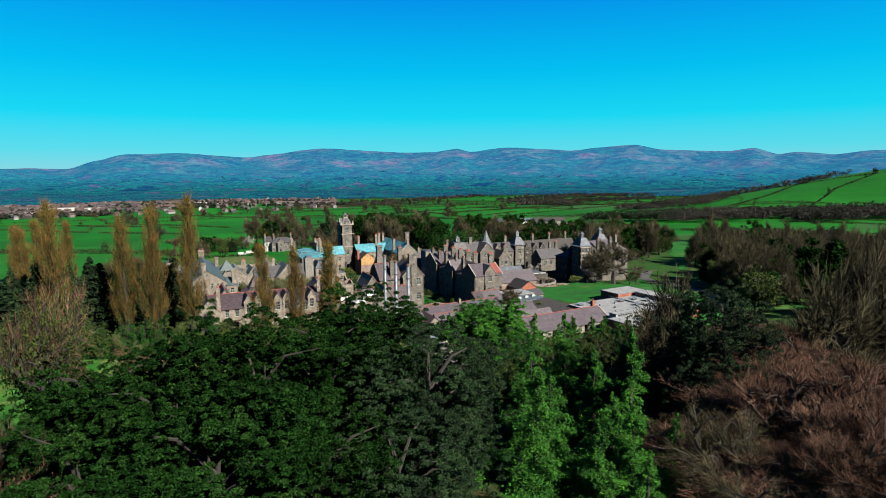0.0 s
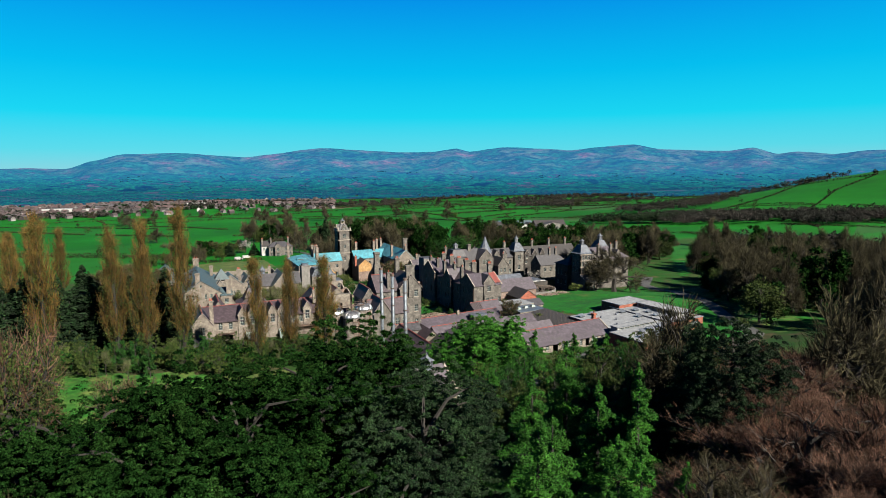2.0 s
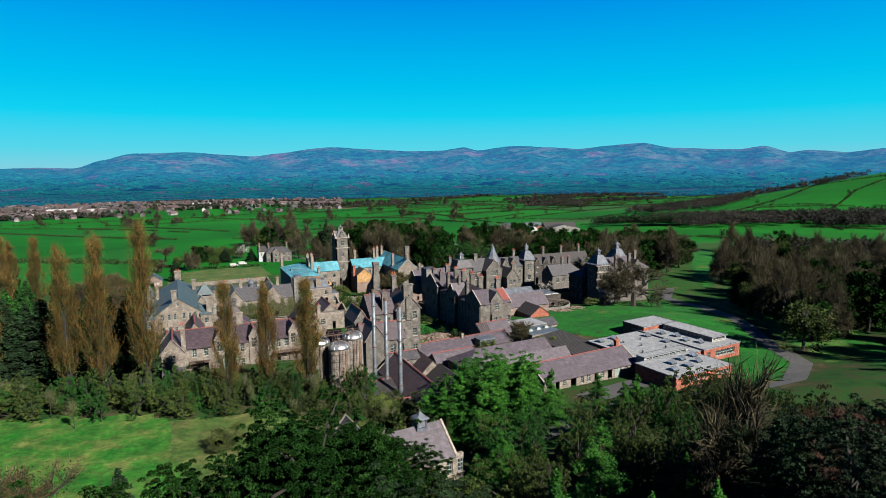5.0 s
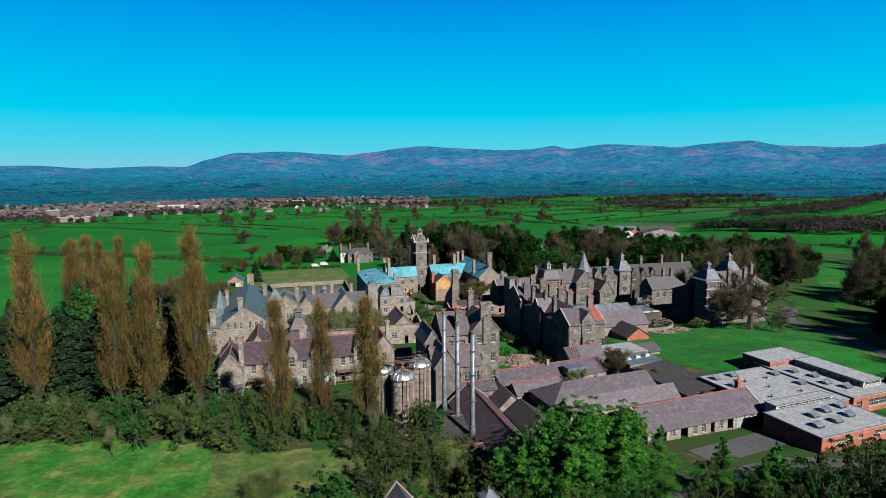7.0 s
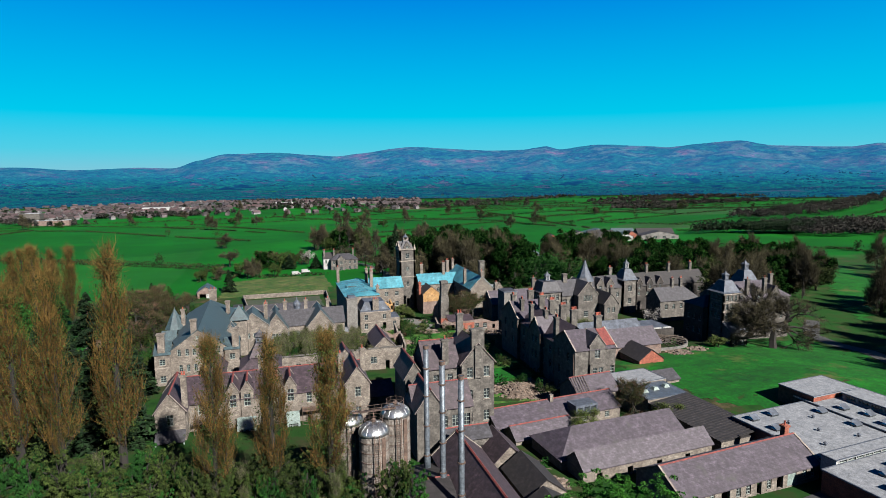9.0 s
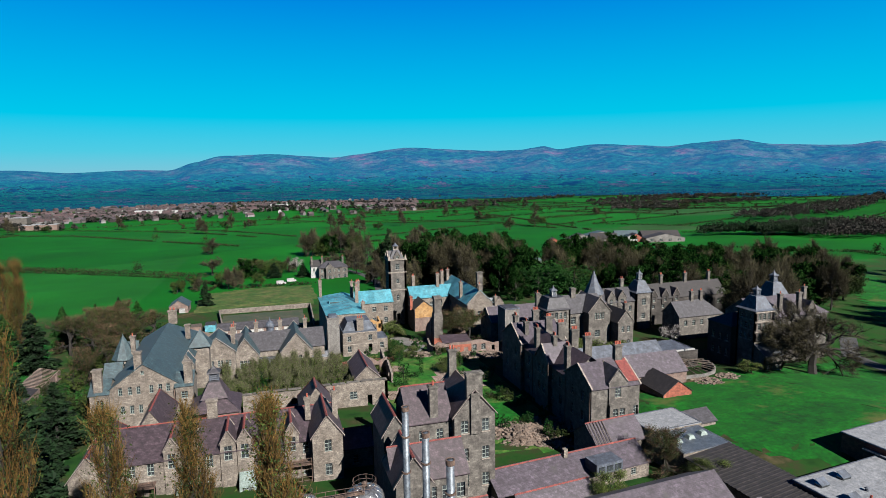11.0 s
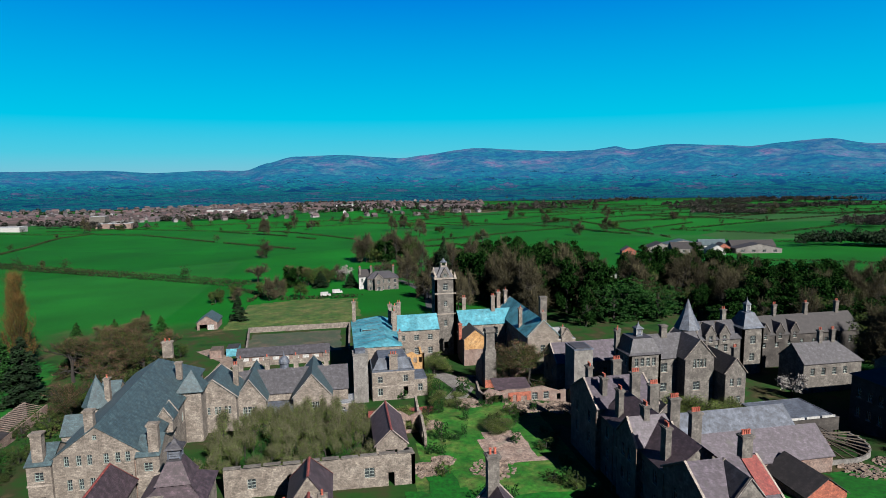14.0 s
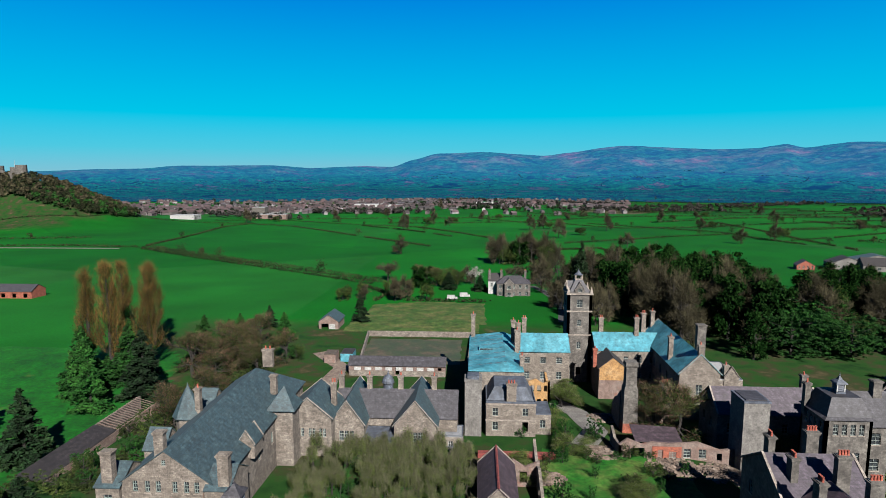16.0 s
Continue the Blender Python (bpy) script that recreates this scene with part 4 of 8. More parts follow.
def ward_range():
    b = thing("ward_range", 26, 171, 3.0, "long two-storey stone ward range with a maroon roof and red ridge", "building")
    xs = (18.9, 21.5, 27.0, 29.5, 36.7)
    S = []
    for x in (13.2, 15.8, 24.2, 33.0, 34.9, 38.9):
        S.append((x - 8.9 - 0.5, 7.2, 1.0, 1.9))
    for x in (13.2, 15.8, 18.9, 21.5, 24.2, 27.0, 29.5, 33.0, 36.7, 38.9):
        S.append((x - 8.9 - 0.5, 3.6, 1.0, 1.9) if x not in (15.8, 33.0) else (x - 8.9 - 0.5, 3.2, 1.0, 2.3, "void"))
    wing(b, 8.9, 171, 44.4, 184, 2.0, 9.5, 12.4, "x", STONE, SLATE_MAROON, S=S, ridge=RIDGE, shift=0.5)
    for x in xs:
        gablet(b, x, 170.7, 2.5, 10.9, 12.9, 2.3, 5.2, STONE, SLATE_MAROON, RIDGE, (0.55, 8.0, 1.2, 2.4), True)
    # projecting gabled ends
    wing(b, 39.8, 168.4, 44.6, 178, 2.0, 10.9, 14.2, "y", STONE, SLATE_MAROON, S=[(1.9, 8.2, 1.1, 2.0), (1.9, 4.2, 1.1, 2.0)], W=[(1.0, 7.5, 0.9, 1.7)], cope=True, ridge=RIDGE)
    wing(b, 6.0, 166.8, 11.0, 178, 2.0, 10.0, 13.2, "y", STONE, SLATE_MAROON, S=[(1.9, 7.4, 1.1, 2.0)], E=[(1.2, 7.0, 0.9, 1.6)], cope=True, ridge=RIDGE)
    # porch of the left end
    Mesh().slab([(6.0, 164.6, 5.2), (11.0, 164.6, 5.2), (11.0, 166.75, 6.6), (6.0, 166.75, 6.6)], 0.15).make("porch_roof", SLATE_GREY, b)
    for x in (6.2, 8.5, 10.8):
        Mesh().box(x - 0.1, 164.7, 2.4, x + 0.1, 164.9, 5.05).make("porch_post", GREEN_PAINT, b)
    chimney(b, 10.9, 168.2, 10, 16.2, 1.0, 0.8, 2, STONE)
    chimney(b, 24.4, 178.2, 12.2, 15.6, 1.6, 0.9, 0, STONE)
    chimney(b, 39.6, 174.6, 11.5, 15.4, 0.9, 0.8, 1, STONE)
    chimney(b, 44.0, 173.6, 11.5, 16.4, 0.9, 0.9, 1, STONE)
    # cross roofs at the back
    wing(b, 11.5, 184, 16.2, 197, 1.0, 9.0, 12.6, "y", STONE, SLATE_MAROON, ends=("gable", "hip"), ridge=RIDGE)
    wing(b, 39.0, 184, 44.6, 192, 1.0, 9.4, 13.4, "y", STONE, SLATE_MAROON, ends=("gable", "hip"), ridge=RIDGE)
    wing(b, 5.0, 184, 9.0, 190, 1.0, 8.0, 10.4, "y", STONE, SLATE_MAROON, ends=("gable", "hip"), ridge=RIDGE)
    # low link to the next block
    wing(b, 44.6, 172, 50.0, 178, 2.0, 6.5, 8.6, "x", STONE, SLATE_MAROON, S=[(2, 3.6, 1.0, 1.5)], ridge=RIDGE)
    # rusted iron verandas
    for xa, xb in ((31.5, 39.6), (12.0, 16.5)):
        for z in (6.2, 3.0):
            Mesh().box(xa, 168.8, z, xb, 170.9, z + 0.12).make("veranda_deck", IRON, b)
        n = int((xb - xa) / 1.5) + 1
        for k in range(n):
            x = xa + (xb - xa) * k / (n - 1)
            Mesh().tube([(x, 168.9, 2.2), (x, 168.9, 7.3)], [0.07, 0.06], 6).make("veranda_post", IRON, b)
        for z in (7.3, 6.8, 5.5, 4.2, 3.6):
            Mesh().tube([(xa, 168.9, z), (xb, 168.9, z)], [0.04, 0.04], 5).make("veranda_rail", IRON, b)
    # broken glazed lean-tos
    for xa, xb in ((19.5, 23.0), (28.5, 31.0)):
        Mesh().slab([(xa, 168.3, 4.6), (xb, 168.3, 4.6), (xb, 170.6, 5.9), (xa, 170.6, 5.9)], 0.06).make("glazed_roof", GREEN_PAINT, b, "pale green broken glazed lean-to")
        wall(b, (xa, 168.3), (xb, 168.3), 2.4, [(0, 4.5), (xb - xa, 4.5)], GREEN_PAINT, row(3, 0.7, xb - xa - 0.7, 3.2, 0.7, 1.1), 0.12, sill=False)


ward_range()


def courtyard_wall():
    b = thing("courtyard_wall", 43, 199, 0.5, "roofless stone courtyard wall with empty window openings", "wall")
    holes = [(3.5, 4.6, 1.3, 1.6), (9.5, 4.8, 1.2, 1.4, "void"), (13.0, 4.6, 1.3, 1.6), (21.6, 4.4, 1.6, 1.7), (25.4, 2.6, 1.0, 2.4, "void")]
    wall(b, (28.2, 198.6), (58.0, 198.6), 0.5, [(0, 7.9), (12, 7.7), (20, 8.0), (27, 8.1), (29.8, 7.8)], STONE, holes, 0.6)
    wall(b, (58.0, 198.6), (58.0, 206.0), 0.5, [(0, 7.8), (4, 7.0), (7.4, 5.4)], STONE, [(3.0, 2.8, 1.0, 2.1, "void")], 0.6)
    for k in range(10):
        Mesh().box(28.2 + 3 * k, 198.5, 8.08 + 0.05 * (k % 3), 30.8 + 3 * k, 199.3, 8.24 + 0.05 * (k % 3)).make("coping", STONE_GREY, b)


courtyard_wall()


def ruined_store():
    b = thing("ruined_store", 55, 209, 0.0, "ruined stone store with a half-fallen maroon roof", "ruin")
    wing(b, 52.2, 206, 57.6, 219, 0.6, 6.2, 8.8, "y", STONE, SLATE_MAROON, S=[(1.7, 2.6, 2.0, 2.6, "void")], E=row(3, 3, 10, 3.4, 1.1, 1.4, "void"), cope=True, ridge=RIDGE)
    wall(b, (57.6, 219), (62.0, 219), 0.4, [(0, 6.7), (2, 5.4), (4.4, 6.4)], PLASTER, [(1.2, 2.6, 1.2, 2.0, "void")], 0.5)
    wall(b, (62.0, 212), (62.0, 226), 0.4, [(0, 4.4), (5, 6.2), (9, 5.2), (14, 7.0)], STONE, row(3, 3, 11, 2.6, 1.2, 1.6, "void"), 0.5)
    Mesh().box(52.0, 229.0, 0.9, 66.0, 230.2, 2.6).make("red_capping", RIDGE, b)


ruined_store()


def admin_wing():
    b = thing("admin_wing", 37, 232, -1.0, "single-storey stone wing with slate gables and a lead-domed cupola", "building")
    wing(b, 24.5, 235, 48.0, 243.5, -1.2, 6.6, 10.4, "x", STONE, SLATE_GREY, S=row(3, 8.5, 14.5, 3.0, 1.2, 1.6))
    for xa, xb, zr in ((24.6, 31.0, 11.2), (36.6, 44.4, 11.4)):
        w = xb - xa
        wing(b, xa, 230.5, xb, 244, -1.2, 6.8, zr, "y", STONE, SLATE, S=row(3, w / 2 - 0.95, w / 2 + 0.95, 3.6, 0.85, 1.9), cope=True, over=0.35)
    for x in (25.0, 30.6, 36.8, 43.4):
        chimney(b, x, 239.5, 8.0, 13.2, 1.0, 0.8, 1, STONE)
    Mesh().turned(34.2, 240, [(1.0, 9.6), (1.0, 11.4), (1.25, 11.5), (1.15, 12.0), (0.8, 12.7), (0.2, 13.1), (0.05, 14.0)], 12).make("cupola", LEAD, b, "pale lead-domed ventilation cupola")
    flat_block(b, 30.9, 228.4, 37.0, 235.2, -1.2, 4.4, STONE, LEAD, S=row(4, 1.0, 5.1, 1.9, 1.0, 1.3), frame=WHITE)
    flat_block(b, 37.2, 226.6, 48.6, 230.4, -1.2, 2.9, PLASTER, CONCRETE, S=row(8, 1.0, 10.4, 0.6, 1.0, 1.3), frame=GREEN_PAINT)
    flat_block(b, 44.6, 233.0, 49.2, 238.0, -1.2, 3.6, STONE, FELT, S=row(3, 0.9, 3.7, 1.6, 0.9, 1.2), frame=WHITE)


admin_wing()


def lift_tower():
    b = thing("concrete_lift_tower", 51, 240.5, -1.0, "plain weathered concrete lift tower", "tower")
    Mesh().box(49.4, 239.6, -1.3, 52.7, 243.2, 12.0).make("shaft", CONCRETE, b)
    Mesh().box(49.3, 239.5, 12.0, 52.8, 243.3, 12.35).make("cap", CONCRETE, b)
    Mesh().box(49.9, 240.1, 12.35, 52.2, 242.7, 13.0).make("roof", LEAD, b)


lift_tower()


def three_storey():
    b = thing("three_storey_block", 58.5, 240, -1.0, "square stone block with bay windows and a lead mansard roof", "building")
    S = [(1.3, 5.0, 1.1, 1.6), (7.2, 5.0, 1.1, 1.6), (1.3, 2.0, 1.1, 1.7), (7.2, 1.8, 1.1, 2.0, "void")] + [(0.8, -0.8, 1.3, 1.1, "white"), (4.2, -0.8, 1.3, 1.1, "white"), (7.2, -0.8, 1.3, 1.1, "white")]
    flat_block(b, 53.6, 240, 63.4, 249, -1.4, 7.6, STONE, LEAD, S=S, E=row(2, 2.5, 6.5, 4.6, 1.0, 1.6), parapet=0.5)
    pavilion_roof(b, 53.9, 241.2, 63.0, 248.8, 7.8, 10.4, 3.2, LEAD, 0.05)
    chimney(b, 58.6, 240.6, 7.6, 11.6, 1.9, 1.0, 3, STONE)
    for z in (4.0, 7.3):
        Mesh().box(53.5, 239.88, z, 63.5, 239.99, z + 0.25).make("string_course", DRESSED, b)
    flat_block(b, 63.4, 241.4, 66.6, 248, -1.4, 4.8, STONE, LEAD, S=[(1.0, 2.0, 1.1, 1.7)], parapet=0.2)


three_storey()


def teal_range():
    b = thing("teal_roofed_range", 56, 262, -1.2, "long stone range under bright teal temporary roof sheeting", "building")
    wing(b, 50.2, 249.2, 61.4, 276, -1.5, 11.0, 12.0, "y", STONE, TEAL, E=row(5, 4, 24, 6.8, 1.1, 1.9) + row(5, 4, 24, 2.4, 1.1, 1.9), over=0.3, shift=2.4, ends=("hip", "gable"))
    Mesh().box(52.3, 262, 11.0, 57.0, 264.3, 12.1).make("roof_light", TEAL, b)
    Mesh().box(52.5, 261.9, 11.6, 56.8, 261.98, 12.0).make("roof_light_glass", GLASS, b)
    for k in range(7):
        y = 252 + 3.6 * k
        Mesh().slab([(50.0, y, 11.1), (50.0, y + 0.14, 11.1), (58.1, y + 0.14, 12.2), (58.1, y, 12.2)], 0.06).make("sheet_seam", LEAD, b)
    for x, y, zt in ((50.8, 275, 17.0), (60.6, 270, 16.8), (61.0, 262, 16.6), (61.6, 266, 17.2), (61.5, 252.5, 13.5)):
        chimney(b, x, y, 10.5, zt, 1.0, 1.0, 1, STONE)


teal_range()


def centre_range():
    b = thing("entrance_range", 78, 276, -1.2, "stone entrance range under teal roof sheeting", "building")
    wing(b, 61.6, 271, 74.6, 280, -1.5, 8.8, 12.0, "x", STONE, TEAL, S=row(3, 2.6, 10.5, 5.6, 1.4, 1.6) + row(3, 2.6, 10.5, 1.6, 1.3, 1.9))
    wing(b, 81.4, 273, 98.0, 282, -1.5, 8.8, 12.0, "x", STONE, TEAL, S=row(3, 7.5, 14, 5.4, 1.2, 1.7) + row(3, 7.5, 14, 1.4, 1.2, 1.9))
    for x, y, zt in ((83.5, 278, 15.8), (92.2, 277, 16.2), (95.0, 281, 16.4), (64.0, 279, 15.2)):
        chimney(b, x, y, 10.0, zt, 1.1, 1.0, 2, STONE)


centre_range()


def clock_tower():
    b = thing("clock_tower", 77.8, 281, -1.3, "tall square stone clock tower with a steep roof and open lantern", "tower")
    x0, x1, y0, y1 = 74.8, 81.0, 277.6, 283.8
    holes = [(2.4, 18.4, 1.4, 2.0), (2.6, 13.5, 1.0, 1.6), (2.6, 7.5, 1.0, 1.8), (2.5, 0.4, 1.3, 2.3, "void")]
    for p, q in (((x0, y0), (x1, y0)), ((x1, y0), (x1, y1)), ((x1, y1), (x0, y1)), ((x0, y1), (x0, y0))):
        wall(b, p, q, -1.6, [(0, 22.2), (6.2, 22.2)], STONE_GREY, holes[:3] if p != (x0, y0) else holes, 0.7)
    for z, o in ((11.0, 0.1), (17.2, 0.12), (21.7, 0.3)):
        m = Mesh()
        m.box(x0 - o, y0 - o, z, x1 + o, y0 - 0.002, z + 0.35).box(x0 - o, y1 + 0.002, z, x1 + o, y1 + o, z + 0.35).box(x0 - o, y0, z, x0 - 0.002, y1, z + 0.35).box(x1 + 0.002, y0, z, x1 + o, y1, z + 0.35)
        m.make("string_course", DRESSED, b)
    pavilion_roof(b, x0 + 0.5, y0 + 0.5, x1 - 0.5, y1 - 0.5, 22.2, 25.2, 0.95, SLATE_GREY, 0.05)
    for s in (-1, 1):
        for t in (-1, 1):
            Mesh().taper(77.9 + s * 2.9, 280.7 + t * 2.9, 22.1, 23.8, 0.4, 0.4, 0.05, 0.05).make("pinnacle", DRESSED, b)
    gablet(b, 77.9, y0 + 0.12, 22.1, 22.9, 24.7, 2.3, 2.0, STONE_GREY, SLATE_GREY, None, (0.7, 22.3, 1.0, 0.9))
    gablet(b, x0 + 0.12, 280.7, 22.1, 22.9, 24.7, 2.3, 2.0, STONE_GREY, SLATE_GREY, None, (0.7, 22.3, 1.0, 0.9), face="W")
    lan = Mesh().box(76.9, 279.7, 25.1, 78.9, 281.7, 25.3)
    for s in (-1, 1):
        for t in (-1, 1):
            lan.box(77.9 + s * 0.8 - 0.14, 280.7 + t * 0.8 - 0.14, 25.3, 77.9 + s * 0.8 + 0.14, 280.7 + t * 0.8 + 0.14, 26.3)
    lan.make("lantern", DRESSED, b)
    Mesh().turned(77.9, 280.7, [(1.1, 26.3), (1.15, 26.4), (0.7, 26.7), (0.3, 27.2), (0.06, 27.7), (0.03, 28.0)], 10).make("lantern_cap", LEAD, b)


clock_tower()


def yellow_house():
    b = thing("yellow_gabled_house", 84, 270, -1.2, "small gabled house with a faded yellow upper wall", "building")
    wing(b, 80.8, 265.5, 87.2, 274, -1.4, 6.6, 9.2, "y", PLASTER, SLATE_DARK, cope=False, over=0.3)
    wall(b, (80.9, 265.42), (87.1, 265.42), 3.6, [(0, 6.6), (3.1, 9.0), (6.2, 6.6)], RENDER_Y, (), 0.07)
    chimney(b, 80.2, 268, 6.0, 10.6, 0.9, 0.9, 1, BRICK)
    c = thing("yellow_ruined_front", 66, 258, -1.0, "ornate yellow ruined two-storey front with empty windows", "ruin")
    wall(c, (63.4, 257), (68.2, 257), -1.3, [(0, 6.0), (1.6, 6.6), (3.2, 5.6), (4.8, 6.2)], RENDER_Y, row(3, 0.9, 3.9, 3.6, 0.9, 1.5, "void") + row(3, 0.9, 3.9, 0.0, 0.9, 1.9, "void"), 0.5)
    wall(c, (68.2, 257), (68.2, 264), -1.3, [(0, 6.2), (3, 5.0), (7, 5.8)], RENDER_Y, row(2, 2, 5, 3.4, 0.9, 1.5, "void"), 0.5)


yellow_house()


def east_wing():
    b = thing("east_teal_wing", 100, 268, -1.2, "stone wing with dark teal roof sheeting and tall chimneys", "building")
    wing(b, 95.4, 253.5, 104.0, 284, -1.5, 9.8, 14.0, "y", STONE, TEAL, S=[(3.6, 5, 1.3, 2.2)], W=row(6, 3, 27, 5.4, 1.1, 2.0) + row(6, 3, 27, 1.2, 1.1, 2.0), cope=True)
    flat_block(b, 104.0, 254, 109.0, 266, -1.5, 8.2, STONE, WHITE, S=[(1.8, 4, 1.2, 1.8)])
    chimney(b, 102.4, 261.5, 10.0, 18.6, 1.9, 1.4, 0, STONE_GREY)
    for x, y, zt in ((96.0, 262, 15.6), (98.0, 283.5, 16.4), (99.8, 254.2, 16.0), (105.5, 254.6, 11.5)):
        chimney(b, x, y, 9.0, zt, 1.0, 1.0, 1, STONE)
    gablet(b, 106.5, 253.8, 5, 9.0, 11.2, 3.0, 3.0, STONE, SLATE_GREY, None, None)


east_wing()


def lone_chimney():
    b = thing("lone_chimney", 82.6, 244.5, -1.2, "tall grey lone chimney stack of a demolished wing", "chimney")
    Mesh().taper(82.6, 244.5, -1.4, 2.6, 1.5, 1.35, 1.45, 1.3).make("base", BRICK, b, "red brick base")
    for nm, za, zb, a0, b0, a1, b1 in (("lower_shaft", 2.6, 9.6, 1.45, 1.3, 1.35, 1.2), ("shoulder", 9.6, 10.4, 1.35, 1.2, 1.1, 1.0), ("upper_shaft", 10.4, 14.2, 1.1, 1.0, 1.05, 0.95), ("cornice", 14.2, 14.5, 1.15, 1.05, 1.3, 1.2), ("cap", 14.5, 15.2, 1.25, 1.15, 1.2, 1.1)):
        Mesh().taper(82.6, 244.5, za, zb, a0, b0, a1, b1).make(nm, STONE_GREY, b)
    wall(b, (81.0, 252.5), (81.0, 245.8), -1.4, [(0, 3.2), (2, 5.4), (4.4, 6.6), (6.7, 8.6)], STONE, (), 0.5)
    c = thing("ruined_fireplace_wall", 91, 250, -1.2, "pink plastered ruined wall with a chimney", "ruin")
    wall(c, (87.6, 250), (94.8, 250), -1.4, [(0, 2.4), (2, 4.0), (3.0, 5.8), (5.0, 5.2), (7.2, 2.0)], PLASTER, (), 0.6)
    chimney(c, 91.4, 250.4, 4.5, 8.8, 1.6, 1.0, 3, STONE)
    d = thing("ruined_low_front", 88, 231, -1.0, "low ruined front of red brick and pale plaster", "ruin")
    wall(d, (77.5, 231), (100.0, 231), -1.3, [(0, 3.9), (1.5, 5.1), (4, 4.1), (6, 4.5), (9, 4.3), (14, 4.7), (18, 3.3), (22.5, 3.9)], PLASTER, [(2.2, 1.2, 2.4, 2.2, "void"), (11.5, 1.7, 1.3, 1.7), (14.2, 1.7, 1.3, 1.7), (17.4, 1.2, 0.9, 1.5, "void")], 0.5)
    wall(d, (83.4, 230.85), (88.6, 230.85), -0.5, [(0, 3.8), (5.2, 3.8)], BRICK, [(1.0, 1.0, 0.9, 2.2, "void"), (3.0, 1.7, 1.3, 1.2)], 0.12)
    wall(d, (77.5, 238), (77.5, 231), -1.3, [(0, 4.5), (3, 3.3), (7, 3.9)], STONE, (), 0.5)
    Mesh().slab([(80.5, 231.5, 4.5), (89, 231.5, 4.3), (89, 236, 5.3), (80.5, 236, 5.7)], 0.15).make("sagging_roof", SLATE_MAROON, d)


lone_chimney()


def long_block():
    b = thing("long_ward_block", 95, 188, 0.0, "long three-storey grey stone ward block with many chimneys", "building")
    W1 = row(2, 3, 7, 10.0, 1.0, 1.9) + row(2, 3, 7, 6.2, 1.0, 1.9) + row(2, 3, 7, 2.4, 1.0, 1.9)
    S = [(8.8, 7.2, 1.0, 1.9), (8.8, 3.2, 1.0, 1.9)]
    wing(b, 89.0, 167.0, 99.0, 177.0, 0.0, 13.3, 16.4, "x", STONE_GREY, SLATE_PURPLE, S=S, W=W1, cope=True)
    gablet(b, 94.3, 166.7, 0.5, 14.0, 16.4, 3.8, 5.0, STONE_GREY, SLATE_GREY, None, (1.3, 11.2, 1.2, 2.0))
    wall(b, (92.4, 166.3), (96.2, 166.3), 0.5, [(0, 10.0), (3.8, 10.0)], STONE_GREY, [(0.7, 7.2, 1.0, 2.0), (2.1, 7.2, 1.0, 2.0)], 0.35)
    Mesh().slab([(96.6, 167.2, 13.8), (98.9, 167.2, 13.8), (98.9, 171.8, 16.55), (96.6, 171.8, 16.55)], 0.05).make("roof_patch", RIDGE, b, "stripped roof patch showing red battens")
    # the long rear part: middle range between two cross ranges
    Wl = row(5, 2.5, 17.5, 8.8, 1.0, 1.9) + row(5, 2.5, 17.5, 5.2, 1.0, 1.9) + row(5, 2.5, 17.5, 1.8, 1.0, 1.9)
    wing(b, 90.0, 177.0, 99.4, 198.0, -0.5, 12.0, 15.6, "y", STONE_GREY, SLATE_MAROON, W=Wl, over=0.3)
    wing(b, 89.2, 198.0, 100.5, 209.0, -0.8, 13.0, 16.4, "x", STONE_GREY, SLATE_PURPLE, W=row(2, 3, 8, 9.4, 1.0, 1.9) + row(2, 3, 8, 5.6, 1.0, 1.9), cope=True)
    wing(b, 89.2, 184.5, 96, 190.5, -0.5, 12.6, 15.8, "x", STONE_GREY, SLATE_PURPLE, W=row(2, 2, 4, 9.4, 1.0, 1.9) + row(2, 2, 4, 5.6, 1.0, 1.9), cope=True)
    for y in (180, 187.5, 194.5, 200.5, 206.5):
        chimney(b, 91.2 + 0.6 * (y % 2), y, 11.0, 17.6, 0.9, 1.3, 3)
    for y in (181.5, 187, 193, 199, 206):
        chimney(b, 96.6, y, 13.5, 18.6, 1.6, 0.9, 4)
    chimney(b, 97.4, 172.0, 15.5, 19.4, 1.5, 1.0, 4)
    for y in (167.3, 176.5, 183.8, 191.2, 197.5):
        Mesh().tube([(88.85, y, 12.5), (88.85, y, 0.5)], [0.07, 0.07], 6).make("downpipe", IRON, b)


long_block()


